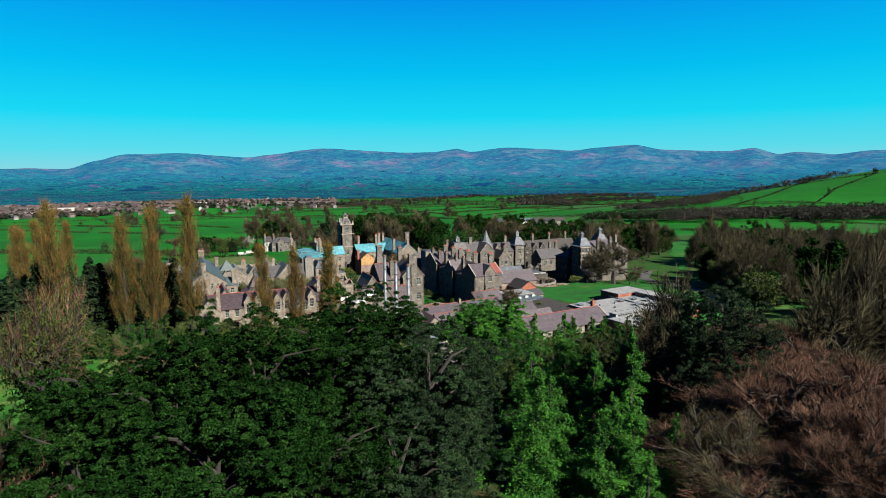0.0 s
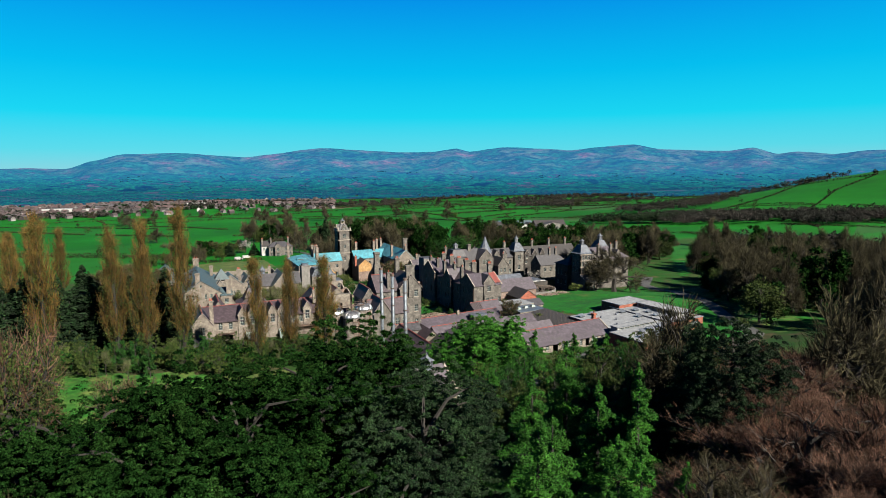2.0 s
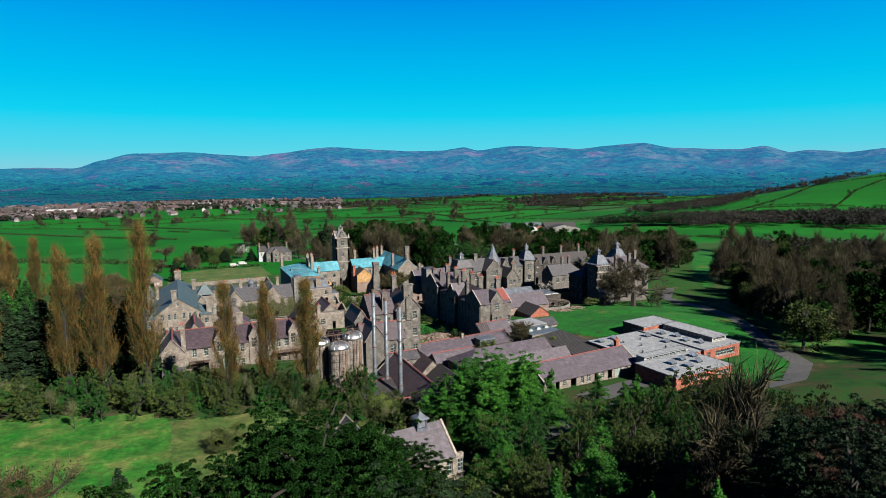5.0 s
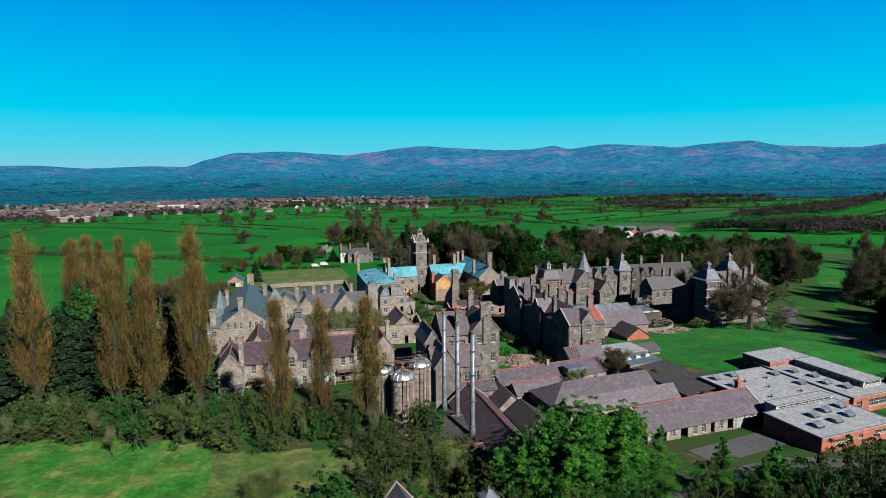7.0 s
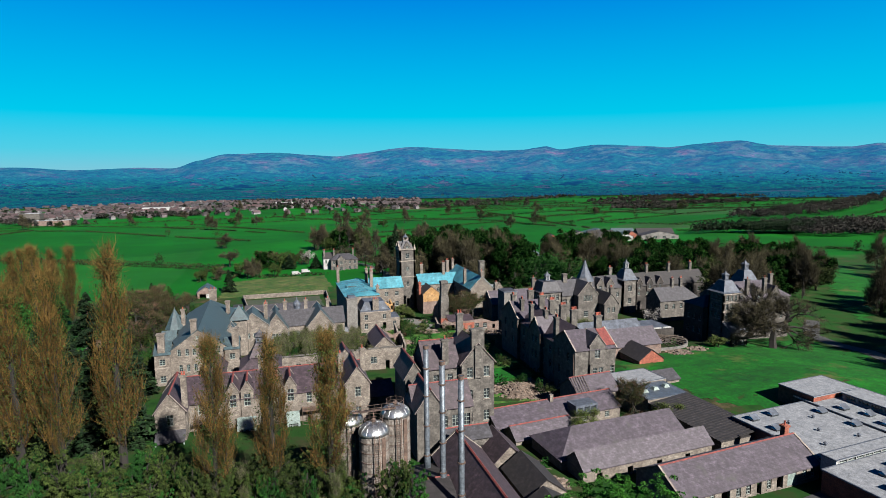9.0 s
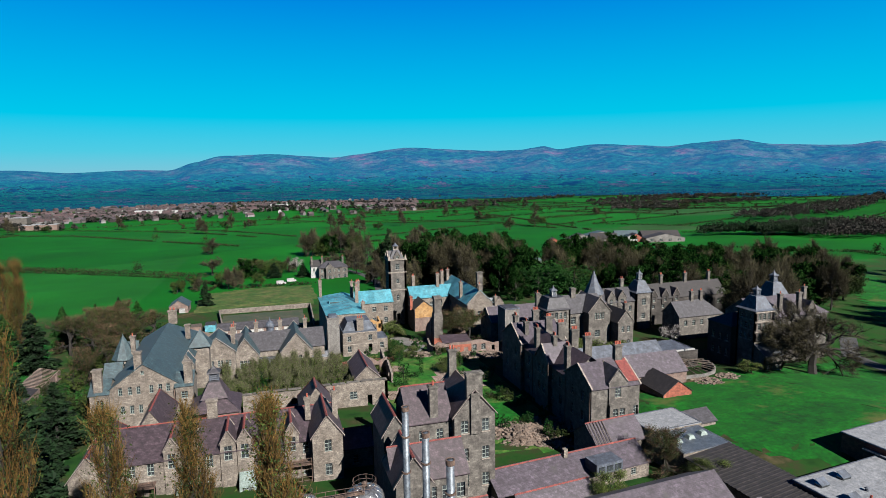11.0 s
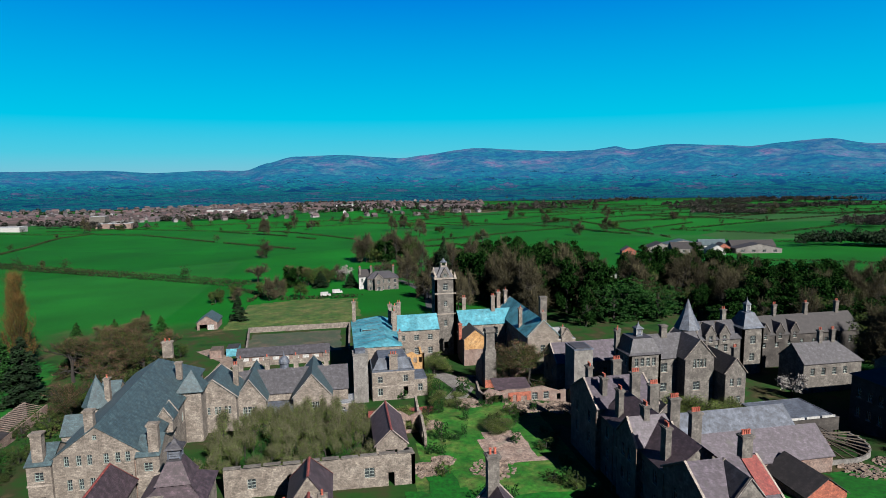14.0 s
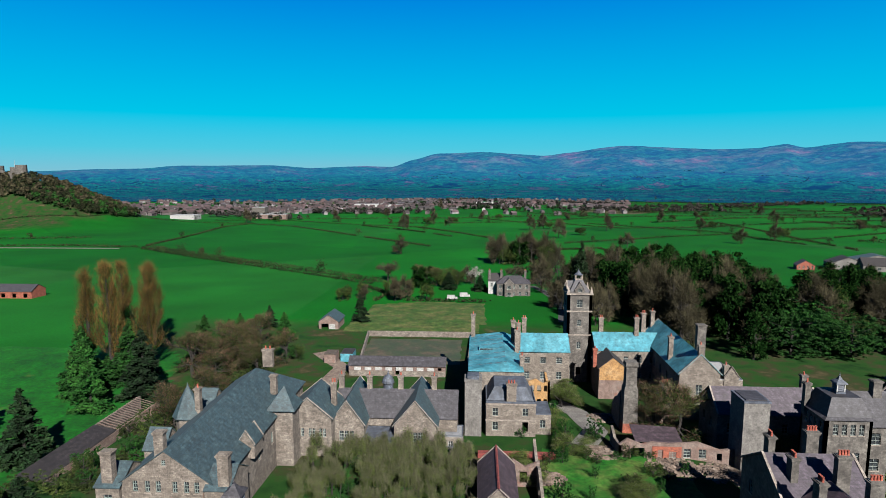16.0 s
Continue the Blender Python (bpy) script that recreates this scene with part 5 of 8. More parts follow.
def north_ranges():
    b = thing("concrete_box_tower", 100, 231, -1.0, "plain concrete box tower with a lead roof", "tower")
    Mesh().box(98.0, 228.6, -1.4, 102.4, 234.0, 13.2).make("shaft", CONCRETE, b)
    Mesh().box(97.9, 228.5, 13.2, 102.5, 234.1, 13.5).make("parapet", LEAD, b)
    Mesh().box(98.4, 229.0, 13.5, 102.0, 233.6, 13.65).make("roof", SLATE_GREY, b)
    b = thing("north_ward_range", 105, 238, -1.0, "long ward range with a dull purple slate roof", "building")
    wing(b, 97.5, 238, 117.0, 247, -1.4, 7.4, 11.0, "x", STONE, SLATE_PURPLE, S=row(5, 2.5, 16, 3.5, 1.1, 1.9), W=row(2, 2.5, 6, 3.5, 1.1, 1.9), cope=True)
    chimney(b, 115.5, 243, 9.5, 13.6, 1.1, 0.9, 1)
    b = thing("north_pavilion", 110.6, 224, -1.0, "square stone pavilion with a steep lead-grey roof and finial", "building")
    holes = row(4, 1.6, 5.6, 11.4, 0.8, 1.8) + row(2, 2.0, 5.0, 6.6, 1.1, 1.9)
    for p, q in (((107.0, 220.5), (114.2, 220.5)), ((114.2, 220.5), (114.2, 227.6)), ((114.2, 227.6), (107.0, 227.6)), ((107.0, 227.6), (107.0, 220.5))):
        wall(b, p, q, -1.4, [(0, 14.0), (7.2, 14.0)], STONE_GREY, holes, 0.5)
    pavilion_roof(b, 107.0, 220.5, 114.2, 227.6, 14.0, 17.2, 2.3, SLATE_GREY, 0.4)
    cupola(b, 110.6, 224, 17.1, 20.6, 0.75)
    chimney(b, 107.0, 226.5, 12.5, 18.0, 0.9, 0.9, 1)
    b = thing("gabled_north_block", 121, 224, -1.0, "gabled stone block with a grey slate roof", "building")
    wing(b, 114.3, 222.5, 126, 231, -1.4, 12.4, 16.4, "x", STONE_GREY, SLATE_GREY, S=[(1.2, 9.0, 1.5, 2.0), (1.2, 4.6, 1.5, 2.0)])
    wing(b, 119.4, 219.5, 126.2, 230, -1.4, 12.8, 16.6, "y", STONE_GREY, SLATE_GREY, S=row(4, 2.2, 4.6, 10.6, 0.6, 1.9) + [(2.0, 5.6, 1.6, 1.9)], cope=True)
    chimney(b, 118.0, 226.4, 15.2, 18.6, 1.4, 1.2, 0)
    wing(b, 126.6, 216.0, 131.4, 226, -1.4, 10.2, 13.2, "y", STONE_GREY, SLATE_DARK, S=row(2, 1.5, 3.3, 7.2, 0.9, 1.7) + row(2, 1.5, 3.3, 3.4, 0.9, 1.6), cope=True)
    chimney(b, 131.0, 219.5, 10.2, 14.6, 0.9, 0.9, 2)
    b = thing("ivy_gabled_house", 107, 208, -0.5, "small gabled stone house with ivy on its walls", "building")
    wing(b, 104.4, 206.5, 110.4, 214, -1.0, 5.4, 8.6, "y", STONE_GREY, SLATE_DARK, S=row(2, 2.0, 4.0, 3.2, 1.0, 1.6), cope=True)
    b = thing("spired_turret_block", 137, 246, -1.0, "stone block with a spired corner turret", "building")
    Mesh().turned(137, 246.5, [(2.9, -1.5), (2.9, 11.6)], 8, 0.39).make("turret", STONE_GREY, b)
    Mesh().turned(137, 246.5, [(3.4, 11.5), (3.0, 12.4), (1.5, 15.4), (0.12, 19.2)], 8, 0.39).make("turret_roof", LEAD, b)
    wing(b, 138.8, 243, 150.5, 252, -1.4, 9.0, 12.6, "x", STONE_GREY, SLATE_GREY, S=row(4, 2, 10, 5.4, 1.0, 1.9) + row(4, 2, 10, 1.2, 1.0, 1.9))
    for x in (141.5, 145.5):
        gablet(b, x, 242.7, 7.5, 10.2, 12.6, 3.0, 4.0, STONE_GREY, SLATE_GREY, None, (1.0, 8.2, 1.0, 1.7))
    chimney(b, 148.5, 248, 11, 15.6, 1.2, 1.0, 2)
    b = thing("spired_tower", 153.5, 245, -1.0, "square stone stair tower with a steep capped roof", "tower")
    for p, q in (((150.6, 242.4), (156.6, 242.4)), ((156.6, 242.4), (156.6, 248.4)), ((156.6, 248.4), (150.6, 248.4)), ((150.6, 248.4), (150.6, 242.4))):
        wall(b, p, q, -1.4, [(0, 11.4), (6, 11.4)], STONE_GREY, [(2.2, 7.2, 1.6, 2.2), (2.2, 2.6, 1.4, 2.0)], 0.5)
    pavilion_roof(b, 150.6, 242.4, 156.6, 248.4, 11.4, 15.2, 1.3, LEAD, 0.4)
    cupola(b, 153.6, 245.4, 15.1, 19.2, 0.7)
    b = thing("far_dark_range", 172, 248, -1.0, "long ward range with a dark slate roof and wall dormers", "building")
    wing(b, 157, 246, 190, 255, -1.4, 8.2, 12.2, "x", STONE_DARK, SLATE_DARK, S=row(8, 3, 30, 4.6, 1.0, 1.8))
    for x in (160, 164.5, 169):
        gablet(b, x, 245.7, 6, 9.0, 11.2, 2.6, 3.6, STONE_DARK, SLATE_GREY, None, (0.8, 7.0, 1.0, 1.6))
    for x in (166, 176, 186):
        chimney(b, x, 250.5, 11, 15.4, 1.0, 0.9, 2)
    b = thing("grey_gabled_ward", 158, 228, -1.0, "grey stone ward with a hipped slate roof", "building")
    wing(b, 155, 226.5, 171, 234.5, -1.4, 6.8, 10.6, "x", STONE_GREY, SLATE_GREY, S=row(4, 2.5, 11.5, 3.6, 1.1, 1.8), ends=("gable", "hip"))
    for x in (162.5, 166.0):
        chimney(b, x, 230.5, 9.5, 13.6, 1.0, 0.9, 2)


north_ranges()


def east_villa():
    b = thing("east_villa", 168, 200, -0.5, "large stone villa with pavilion towers and a pinkish slate roof", "building")
    hs = row(3, 1.4, 4.4, 13.6, 0.8, 1.6) + row(3, 1.4, 4.4, 11.0, 0.8, 1.7) + row(3, 1.4, 4.4, 8.2, 0.8, 1.8)
    for p, q in (((152.2, 194.4), (158.0, 194.4)), ((158.0, 194.4), (158.0, 200.4)), ((158.0, 200.4), (152.2, 200.4)), ((152.2, 200.4), (152.2, 194.4))):
        wall(b, p, q, -1.5, [(0, 16.0), (5.9, 16.0)], STONE_GREY, hs, 0.5)
    pavilion_roof(b, 152.2, 194.4, 158.0, 200.4, 16.0, 19.4, 1.3, LEAD, 0.5)
    cupola(b, 155.1, 197.4, 19.3, 22.4, 0.7, LEAD, LEAD)
    for z in (7.6, 10.4, 13.0, 15.5):
        Mesh().box(152.0, 194.15, z, 158.2, 194.39, z + 0.3).make("string_course", DRESSED, b)
    S = row(5, 3, 21, 9.4, 1.0, 2.0) + row(5, 3, 21, 5.4, 1.0, 2.0) + row(5, 3, 21, 1.4, 1.0, 2.0)
    wing(b, 158.0, 199.5, 182.0, 211, -1.5, 12.4, 16.6, "x", STONE_GREY, SLATE_PURPLE, S=S, ends=("gable", "hip"))
    for x in (163.0, 169.5, 176.0):
        gablet(b, x, 199.2, 0, 13.2, 15.8, 3.4, 5.0, STONE_GREY, SLATE_GREY, None, (1.1, 11.6, 1.2, 2.0))
    for x, y in ((160.5, 204), (166.3, 200.6), (172.8, 200.6), (180.5, 206)):
        chimney(b, x, y, 13.5, 18.4, 1.1, 0.9, 1)
    pavilion_roof(b, 176.2, 212.5, 183.4, 219.6, 13.0, 18.0, 1.4, LEAD, 0.4)
    wing(b, 176.2, 212.5, 183.4, 219.6, -1.5, 13.0, 13.4, "x", STONE_GREY, LEAD, S=row(2, 2, 5, 9.5, 1.0, 2.0))
    cupola(b, 179.8, 216, 17.9, 21.8, 0.85, LEAD, LEAD)
    # west wing in darker stone, its shade put into the wall colour
    wing(b, 150.6, 200.6, 157.9, 209, -1.5, 10.8, 13.2, "x", STONE_DARK, SLATE_DARK, W=row(3, 2, 7, 6.4, 1.0, 1.9) + row(3, 2, 7, 2.4, 1.0, 1.9), ends=("hip", "gable"))
    Mesh().slab([(152.2, 190.6, 5.2), (158.0, 190.6, 5.2), (158.0, 194.35, 7.4), (152.2, 194.35, 7.4)], 0.15).make("porch_roof", LEAD, b)
    wall(b, (152.2, 190.8), (158.0, 190.8), -1.5, [(0, 5.1), (5.8, 5.1)], STONE_GREY, row(2, 1.5, 4.3, 1.4, 1.0, 2.0), 0.4)
    wall(b, (158.0, 190.8), (158.0, 194.4), -1.5, [(0, 5.2), (3.6, 7.2)], STONE_GREY, [(1.2, 1.4, 1.0, 2.0)], 0.4)
    wall(b, (152.2, 194.4), (152.2, 190.8), -1.5, [(0, 7.2), (3.6, 5.2)], STONE_GREY, (), 0.4)


east_villa()


def day_hall():
    b = thing("day_hall", 116, 190, -0.5, "low hall with two long grey slate roofs", "building")
    wing(b, 100.8, 197.2, 128.0, 206.0, -1.4, 5.4, 9.0, "x", PLASTER, LEAD, E=row(2, 2, 6, 1.6, 1.2, 1.8))
    wing(b, 100.2, 188.4, 127.0, 197.1, -1.2, 5.6, 9.1, "x", PLASTER, SLATE_PURPLE, S=row(4, 4, 17, 1.2, 1.1, 1.6))
    c = thing("bow_ended_ruin", 132, 193, -0.5, "burnt-out bow-ended pale day room with bare roof beams", "ruin")
    pts = [(126.2, 190.4)] + [(132.6 + 8.6 * math.sin(radians(a)), 197.5 - 7.4 * math.cos(radians(a))) for a in range(-12, 111, 13)]
    for p, q in zip(pts, pts[1:]):
        n = math.hypot(q[0] - p[0], q[1] - p[1])
        wall(c, p, q, -1.4, [(0, 3.2), (n, 3.2)], CONCRETE, [(n / 2 - 0.55, 0.2, 1.1, 1.8)] if n < 3 else row(3, 1.5, n - 1.4, 0.2, 1.3, 1.9), 0.35, GREEN_PAINT)
    for k in range(9):
        a = radians(-10 + 14 * k)
        Mesh().tube([(132.6 + 8.5 * math.sin(a), 197.5 - 7.3 * math.cos(a), 3.4), (131.0, 198.0, 4.6 + 0.4 * (k % 2))], [0.12, 0.1], 4).make("roof_beam", TIMBER, c, "charred roof beam")
    for k in range(7):
        Mesh().slab([(125.5 + k * 0.9, 192 + 0.5 * k, 3.6 + 0.3 * (k % 3)), (127.3 + k * 0.9, 191.7 + 0.5 * k, 3.8), (127.8 + k * 0.9, 194.0 + 0.5 * k, 4.2), (126 + k * 0.9, 194.4 + 0.5 * k, 4.6 - 0.3 * (k % 2))], 0.08).make("fallen_sheet", SLATE_DARK if k % 3 else PLASTER, c)
    flat_block(c, 128.2, 203.5, 142, 213, -1.4, 4.4, STONE_DARK, LEAD, S=row(5, 2, 14, 0.2, 1.2, 1.5, "void"))
    for k in range(10):
        x = 125.0 + 1.4 * k
        Mesh().tube([(x, 196.2, 3.0 + 0.3 * (k % 3)), (x + 0.5, 203.4, 2.9)], [0.11, 0.09], 4).make("roof_beam", TIMBER, c, "charred roof beam")
    for k in range(4):
        Mesh().box(128.4 + 3.4 * k, 203.2, 4.6, 131.3 + 3.4 * k, 203.45, 5.0).make("broken_fascia", WHITE, c)
    d = thing("brick_outbuilding", 117.7, 179.6, 3.0, "red brick gabled outbuilding with white boarded openings", "building")
    wing(d, 114.2, 179.6, 121.2, 188.3, 0.0, 4.5, 7.0, "y", BRICK, SLATE_DARK, S=[(1.6, 1.9, 1.4, 1.7, "white"), (3.05, 1.4, 0.8, 2.3, "void"), (3.95, 1.9, 1.4, 1.7, "white")])
    wall(d, (114.1, 188.2), (114.1, 179.7), 0.0, [(0, 4.3), (8.5, 4.3)], PLASTER, (), 0.06)


day_hall()


def works_block():
    b = thing("gable_fronted_block", 60, 156, 4.0, "tall three-storey grey stone block with a chimneyed gable", "building")
    S = []
    for z in (15.1, 10.9, 6.8):
        S += [(1.0, z, 1.1, 1.9), (4.2, z, 1.1, 1.9)]
    wing(b, 58.8, 153.5, 65.0, 164, 3.0, 17.8, 21.4, "y", STONE_GREY, SLATE_MAROON, S=S, E=row(3, 2, 8.5, 14.6, 1.0, 1.9) + row(3, 2, 8.5, 10.4, 1.0, 1.9), cope=True, ridge=None)
    m = Mesh().box(61.2, 153.1, 15.0, 62.6, 153.48, 21.0)
    m.make("chimney_breast", STONE_GREY, b)
    chimney(b, 61.9, 154.0, 20.0, 24.0, 2.4, 1.0, 0)
    chimney(b, 61.5, 163.0, 20.0, 24.8, 1.2, 1.0, 2)
    wing(b, 52.4, 154.8, 58.8, 163.2, 3.0, 17.2, 21.0, "x", STONE_GREY, SLATE_MAROON, S=row(2, 2, 4.6, 14.0, 1.0, 1.8), ridge=RIDGE)
    chimney(b, 56.2, 155.4, 17, 22.2, 1.2, 0.9, 1, STONE_GREY)
    wing(b, 49.0, 156.0, 52.4, 165, 3.0, 15.4, 18.0, "y", STONE_GREY, SLATE_MAROON, S=[(1.2, 11.5, 1.0, 1.8)], cope=True, ridge=RIDGE)
    wing(b, 48.6, 147.8, 58.8, 154.6, 3.0, 12.6, 15.8, "x", STONE_GREY, SLATE_MAROON, S=row(3, 5.2, 9.2, 9.0, 1.2, 2.1), ridge=RIDGE)
    wing(b, 48.4, 145.2, 53.0, 153, 3.0, 13.6, 17.0, "y", STONE_GREY, SLATE_MAROON, S=(), ridge=RIDGE, cope=True)
    wing(b, 53.2, 143.6, 60.6, 147.6, 3.0, 8.6, 9.8, "x", STONE_GREY, SLATE_GREY, S=row(2, 2, 5.5, 5.5, 1.2, 1.6), ridge=RIDGE)


works_block()


def boiler_house():
    b = thing("boiler_house", 53.5, 128, 5.0, "boiler house with a long maroon slate roof and arched gable windows", "building")
    wing(b, 50.2, 114.2, 58.0, 142, 3.4, 7.6, 11.0, "y", STONE, SLATE_MAROON, cope=True, S=[(3.2, 5.0, 1.4, 2.6), (1.0, 4.8, 1.2, 1.7), (5.6, 4.8, 1.2, 1.7)], ridge=RIDGE)
    for x, zt, w in ((54.1, 7.6, 1.4), (51.8, 6.5, 1.2), (56.4, 6.5, 1.2)):
        m = Mesh()
        pts = [(x + (w / 2 + 0.14) * math.cos(radians(a)), 114.15, zt + (w / 2 + 0.14) * math.sin(radians(a))) for a in range(0, 181, 20)]
        for p, q in zip(pts, pts[1:]):
            m.tube([p, q], [0.12, 0.12], 4)
        m.make("window_arch", DRESSED, b)
    wing(b, 43.0, 126, 50.0, 141, 3.4, 6.6, 8.4, "x", STONE, SLATE_DARK, ridge=RIDGE)
    wing(b, 44.8, 118.6, 50.0, 126, 3.4, 7.0, 8.2, "x", BRICK, SLATE_DARK, ridge=RIDGE)
    c = thing("collapsed_sheds", 64, 132, 4.5, "sheds with collapsing dark roofs and bare rafters", "ruin")
    for k, (x0, y0, x1, y1, zr) in enumerate(((58.6, 138, 64.6, 146, 9.2), (60.0, 128, 66.0, 137, 8.6), (59.0, 119, 65, 127, 8.2))):
        wing(c, x0, y0, x1, y1, 3.6, 6.4, zr, "y", STONE, SLATE_DARK if k else SLATE_MAROON, S=[(2, 4.4, 1.2, 1.3, "void")])
    for k in range(9):
        Mesh().tube([(64.8, 120.5 + 2.1 * k, 6.6), (67.6, 120.9 + 2.1 * k, 5.2 + 0.4 * (k % 3))], [0.08, 0.07], 4).make("rafter", TIMBER, c)


boiler_house()


def flue(x, y, z0, z1, r, name_label):
    b = thing("steel_flue_stack", x, y, z0, name_label, "chimney", "boiler flue stacks")
    h = z1 - z0
    Mesh().turned(x, y, [(r * 1.25, z0), (r * 1.25, z0 + h * 0.18), (r * 1.05, z0 + h * 0.2), (r, z0 + h * 0.22), (r * 0.92, z1)], 14).make("tube", STACK, b, smooth=True)
    for s in (0.2, 0.42, 0.64, 0.84):
        Mesh().turned(x, y, [(r * 1.02, z0 + h * s - 0.08), (r * 1.3, z0 + h * s - 0.08), (r * 1.3, z0 + h * s + 0.08), (r * 1.02, z0 + h * s + 0.08)], 14).make("flange", IRON, b)
    Mesh().turned(x, y, [(r * 0.93, z1 - 0.5), (r * 1.08, z1 - 0.45), (r * 1.08, z1 + 0.05), (r * 0.8, z1 + 0.05), (r * 0.8, z1 - 0.4)], 14).make("rim", IRON, b)


flue(48.4, 139.0, 5.0, 26.4, 0.42, "tall blue-grey steel flue stack above the boiler house")
flue(49.3, 133.6, 5.0, 25.6, 0.42, "tall blue-grey steel flue stack rusted at its base")
flue(50.0, 127.2, 5.0, 25.6, 0.42, "tall blue-grey steel flue stack above the boiler house")


def silo(x, y, z0, zd, r):
    b = thing("silo", x, y, z0, "grey stave silo with a ribbed shiny steel dome", "silo", "silos beside the boiler house")
    Mesh().turned(x, y, [(r, z0), (r, zd - r * 0.72)], 28).make("shaft", STAVE, b, smooth=False)
    for k in range(8):
        z = z0 + (zd - r * 0.8 - z0) * (k + 0.5) / 8
        Mesh().turned(x, y, [(r, z - 0.05), (r + 0.05, z - 0.05), (r + 0.05, z + 0.05), (r, z + 0.05)], 28).make("hoop", IRON, b)
    dome = Mesh().turned(x, y, [(r * 1.04 * math.cos(radians(a)), zd - r * 0.72 + r * 0.72 * math.sin(radians(a))) for a in range(0, 86, 9)], 28)
    d = dome.make("dome", STEEL, b, smooth=True)
    for k in range(14):
        a = 2 * math.pi * k / 14
        Mesh().tube([(x + r * 1.05 * math.cos(radians(e)) * math.cos(a), y + r * 1.05 * math.cos(radians(e)) * math.sin(a), zd - r * 0.72 + r * 0.74 * math.sin(radians(e))) for e in range(0, 90, 14)], [0.035] * 7, 4).make("rib", STEEL, d)
    Mesh().turned(x, y, [(0.3, zd - 0.05), (0.3, zd + 0.35), (0.36, zd + 0.36), (0.1, zd + 0.55)], 12).make("hatch", IRON, b)
    lad = Mesh()
    for s in (-0.35, 0.35):
        lad.box(x + s - 0.05, y - r - 0.42, z0, x + s + 0.05, y - r - 0.32, zd - r * 0.5)
    for k in range(34):
        z = z0 + 0.4 + k * (zd - r - z0) / 34
        lad.box(x - 0.3, y - r - 0.39, z, x + 0.3, y - r - 0.35, z + 0.05)
    lad.make("ladder", IRON, b)
    Mesh().box(x + 0.75, y - r - 0.02, z0, x + 1.25, y - r * 0.75, zd - r * 0.8).make("unloading_chute", IRON, b)
    hoopr = Mesh()
    for h in (0.5, 1.0):
        pts = [(x + r * 0.62 * math.cos(2 * math.pi * k / 10), y + r * 0.62 * math.sin(2 * math.pi * k / 10), zd - 0.3 + h) for k in range(11)]
        hoopr.tube(pts, [0.03] * 11, 4)
    for k in range(10):
        px, py = x + r * 0.62 * math.cos(2 * math.pi * k / 10), y + r * 0.62 * math.sin(2 * math.pi * k / 10)
        hoopr.tube([(px, py, zd - 0.5), (px, py, zd + 0.7)], [0.03, 0.03], 4)
    hoopr.make("guard_rail", IRON, b)


silo(39.6, 134.6, 4.6, 17.6, 2.1)
silo(43.4, 138.0, 4.6, 18.4, 2.1)
silo(36.6, 138.8, 4.6, 17.8, 2.1)
gw = thing("silo_gangway", 40, 136.5, 17.5, "rusty iron gangway between the silo tops", "gangway")
Mesh().box(37.0, 136.6, 18.2, 43.2, 137.3, 18.28).make("deck", IRON, gw)
for z in (18.7, 19.2):
    Mesh().tube([(37.0, 136.6, z), (43.2, 136.6, z)], [0.035, 0.035], 4).make("rail", IRON, gw)
for k in range(7):
    Mesh().tube([(37.0 + k * 1.03, 136.6, 18.2), (37.0 + k * 1.03, 136.6, 19.2)], [0.03, 0.03], 4).make("post", IRON, gw)
Mesh().tube([(40, 137, 18.3), (40, 137, 14.8)], [0.1, 0.1], 5).make("bracket", IRON, gw)


def workshop_row():
    b = thing("workshop_row", 105.8, 121.9, 5.5, "single-storey workshop row with a purple slate roof", "building", rz=5.2)
    x0 = 105.8 - 27.0
    S = [(1.2, 5.9, 0.9, 1.1), (3.0, 5.0, 1.1, 2.0, "void"), (5.0, 5.9, 0.9, 1.1), (7.2, 5.0, 1.6, 2.0, "void"), (10.0, 5.5, 0.9, 1.5), (11.9, 5.5, 0.9, 1.5), (14.0, 5.0, 0.9, 2.0, "void"), (16.0, 5.5, 0.9, 1.5), (18.0, 5.0, 1.3, 2.1, "void"), (20.2, 5.0, 1.8, 2.1, "door"), (23.4, 5.5, 0.8, 1.5), (25.2, 5.5, 0.8, 1.5)]
    wing(b, x0, 121.9, 105.8, 131.1, 4.0, 7.4, 10.1, "x", STONE, SLATE_PURPLE, S=S, E=[(4, 5.4, 1.2, 1.4)], cope=True, ridge=RIDGE, bars=(1, 2))
    chimney(b, 104.6, 127.2, 9.4, 11.6, 0.9, 0.8, 1, BRICK)


workshop_row()


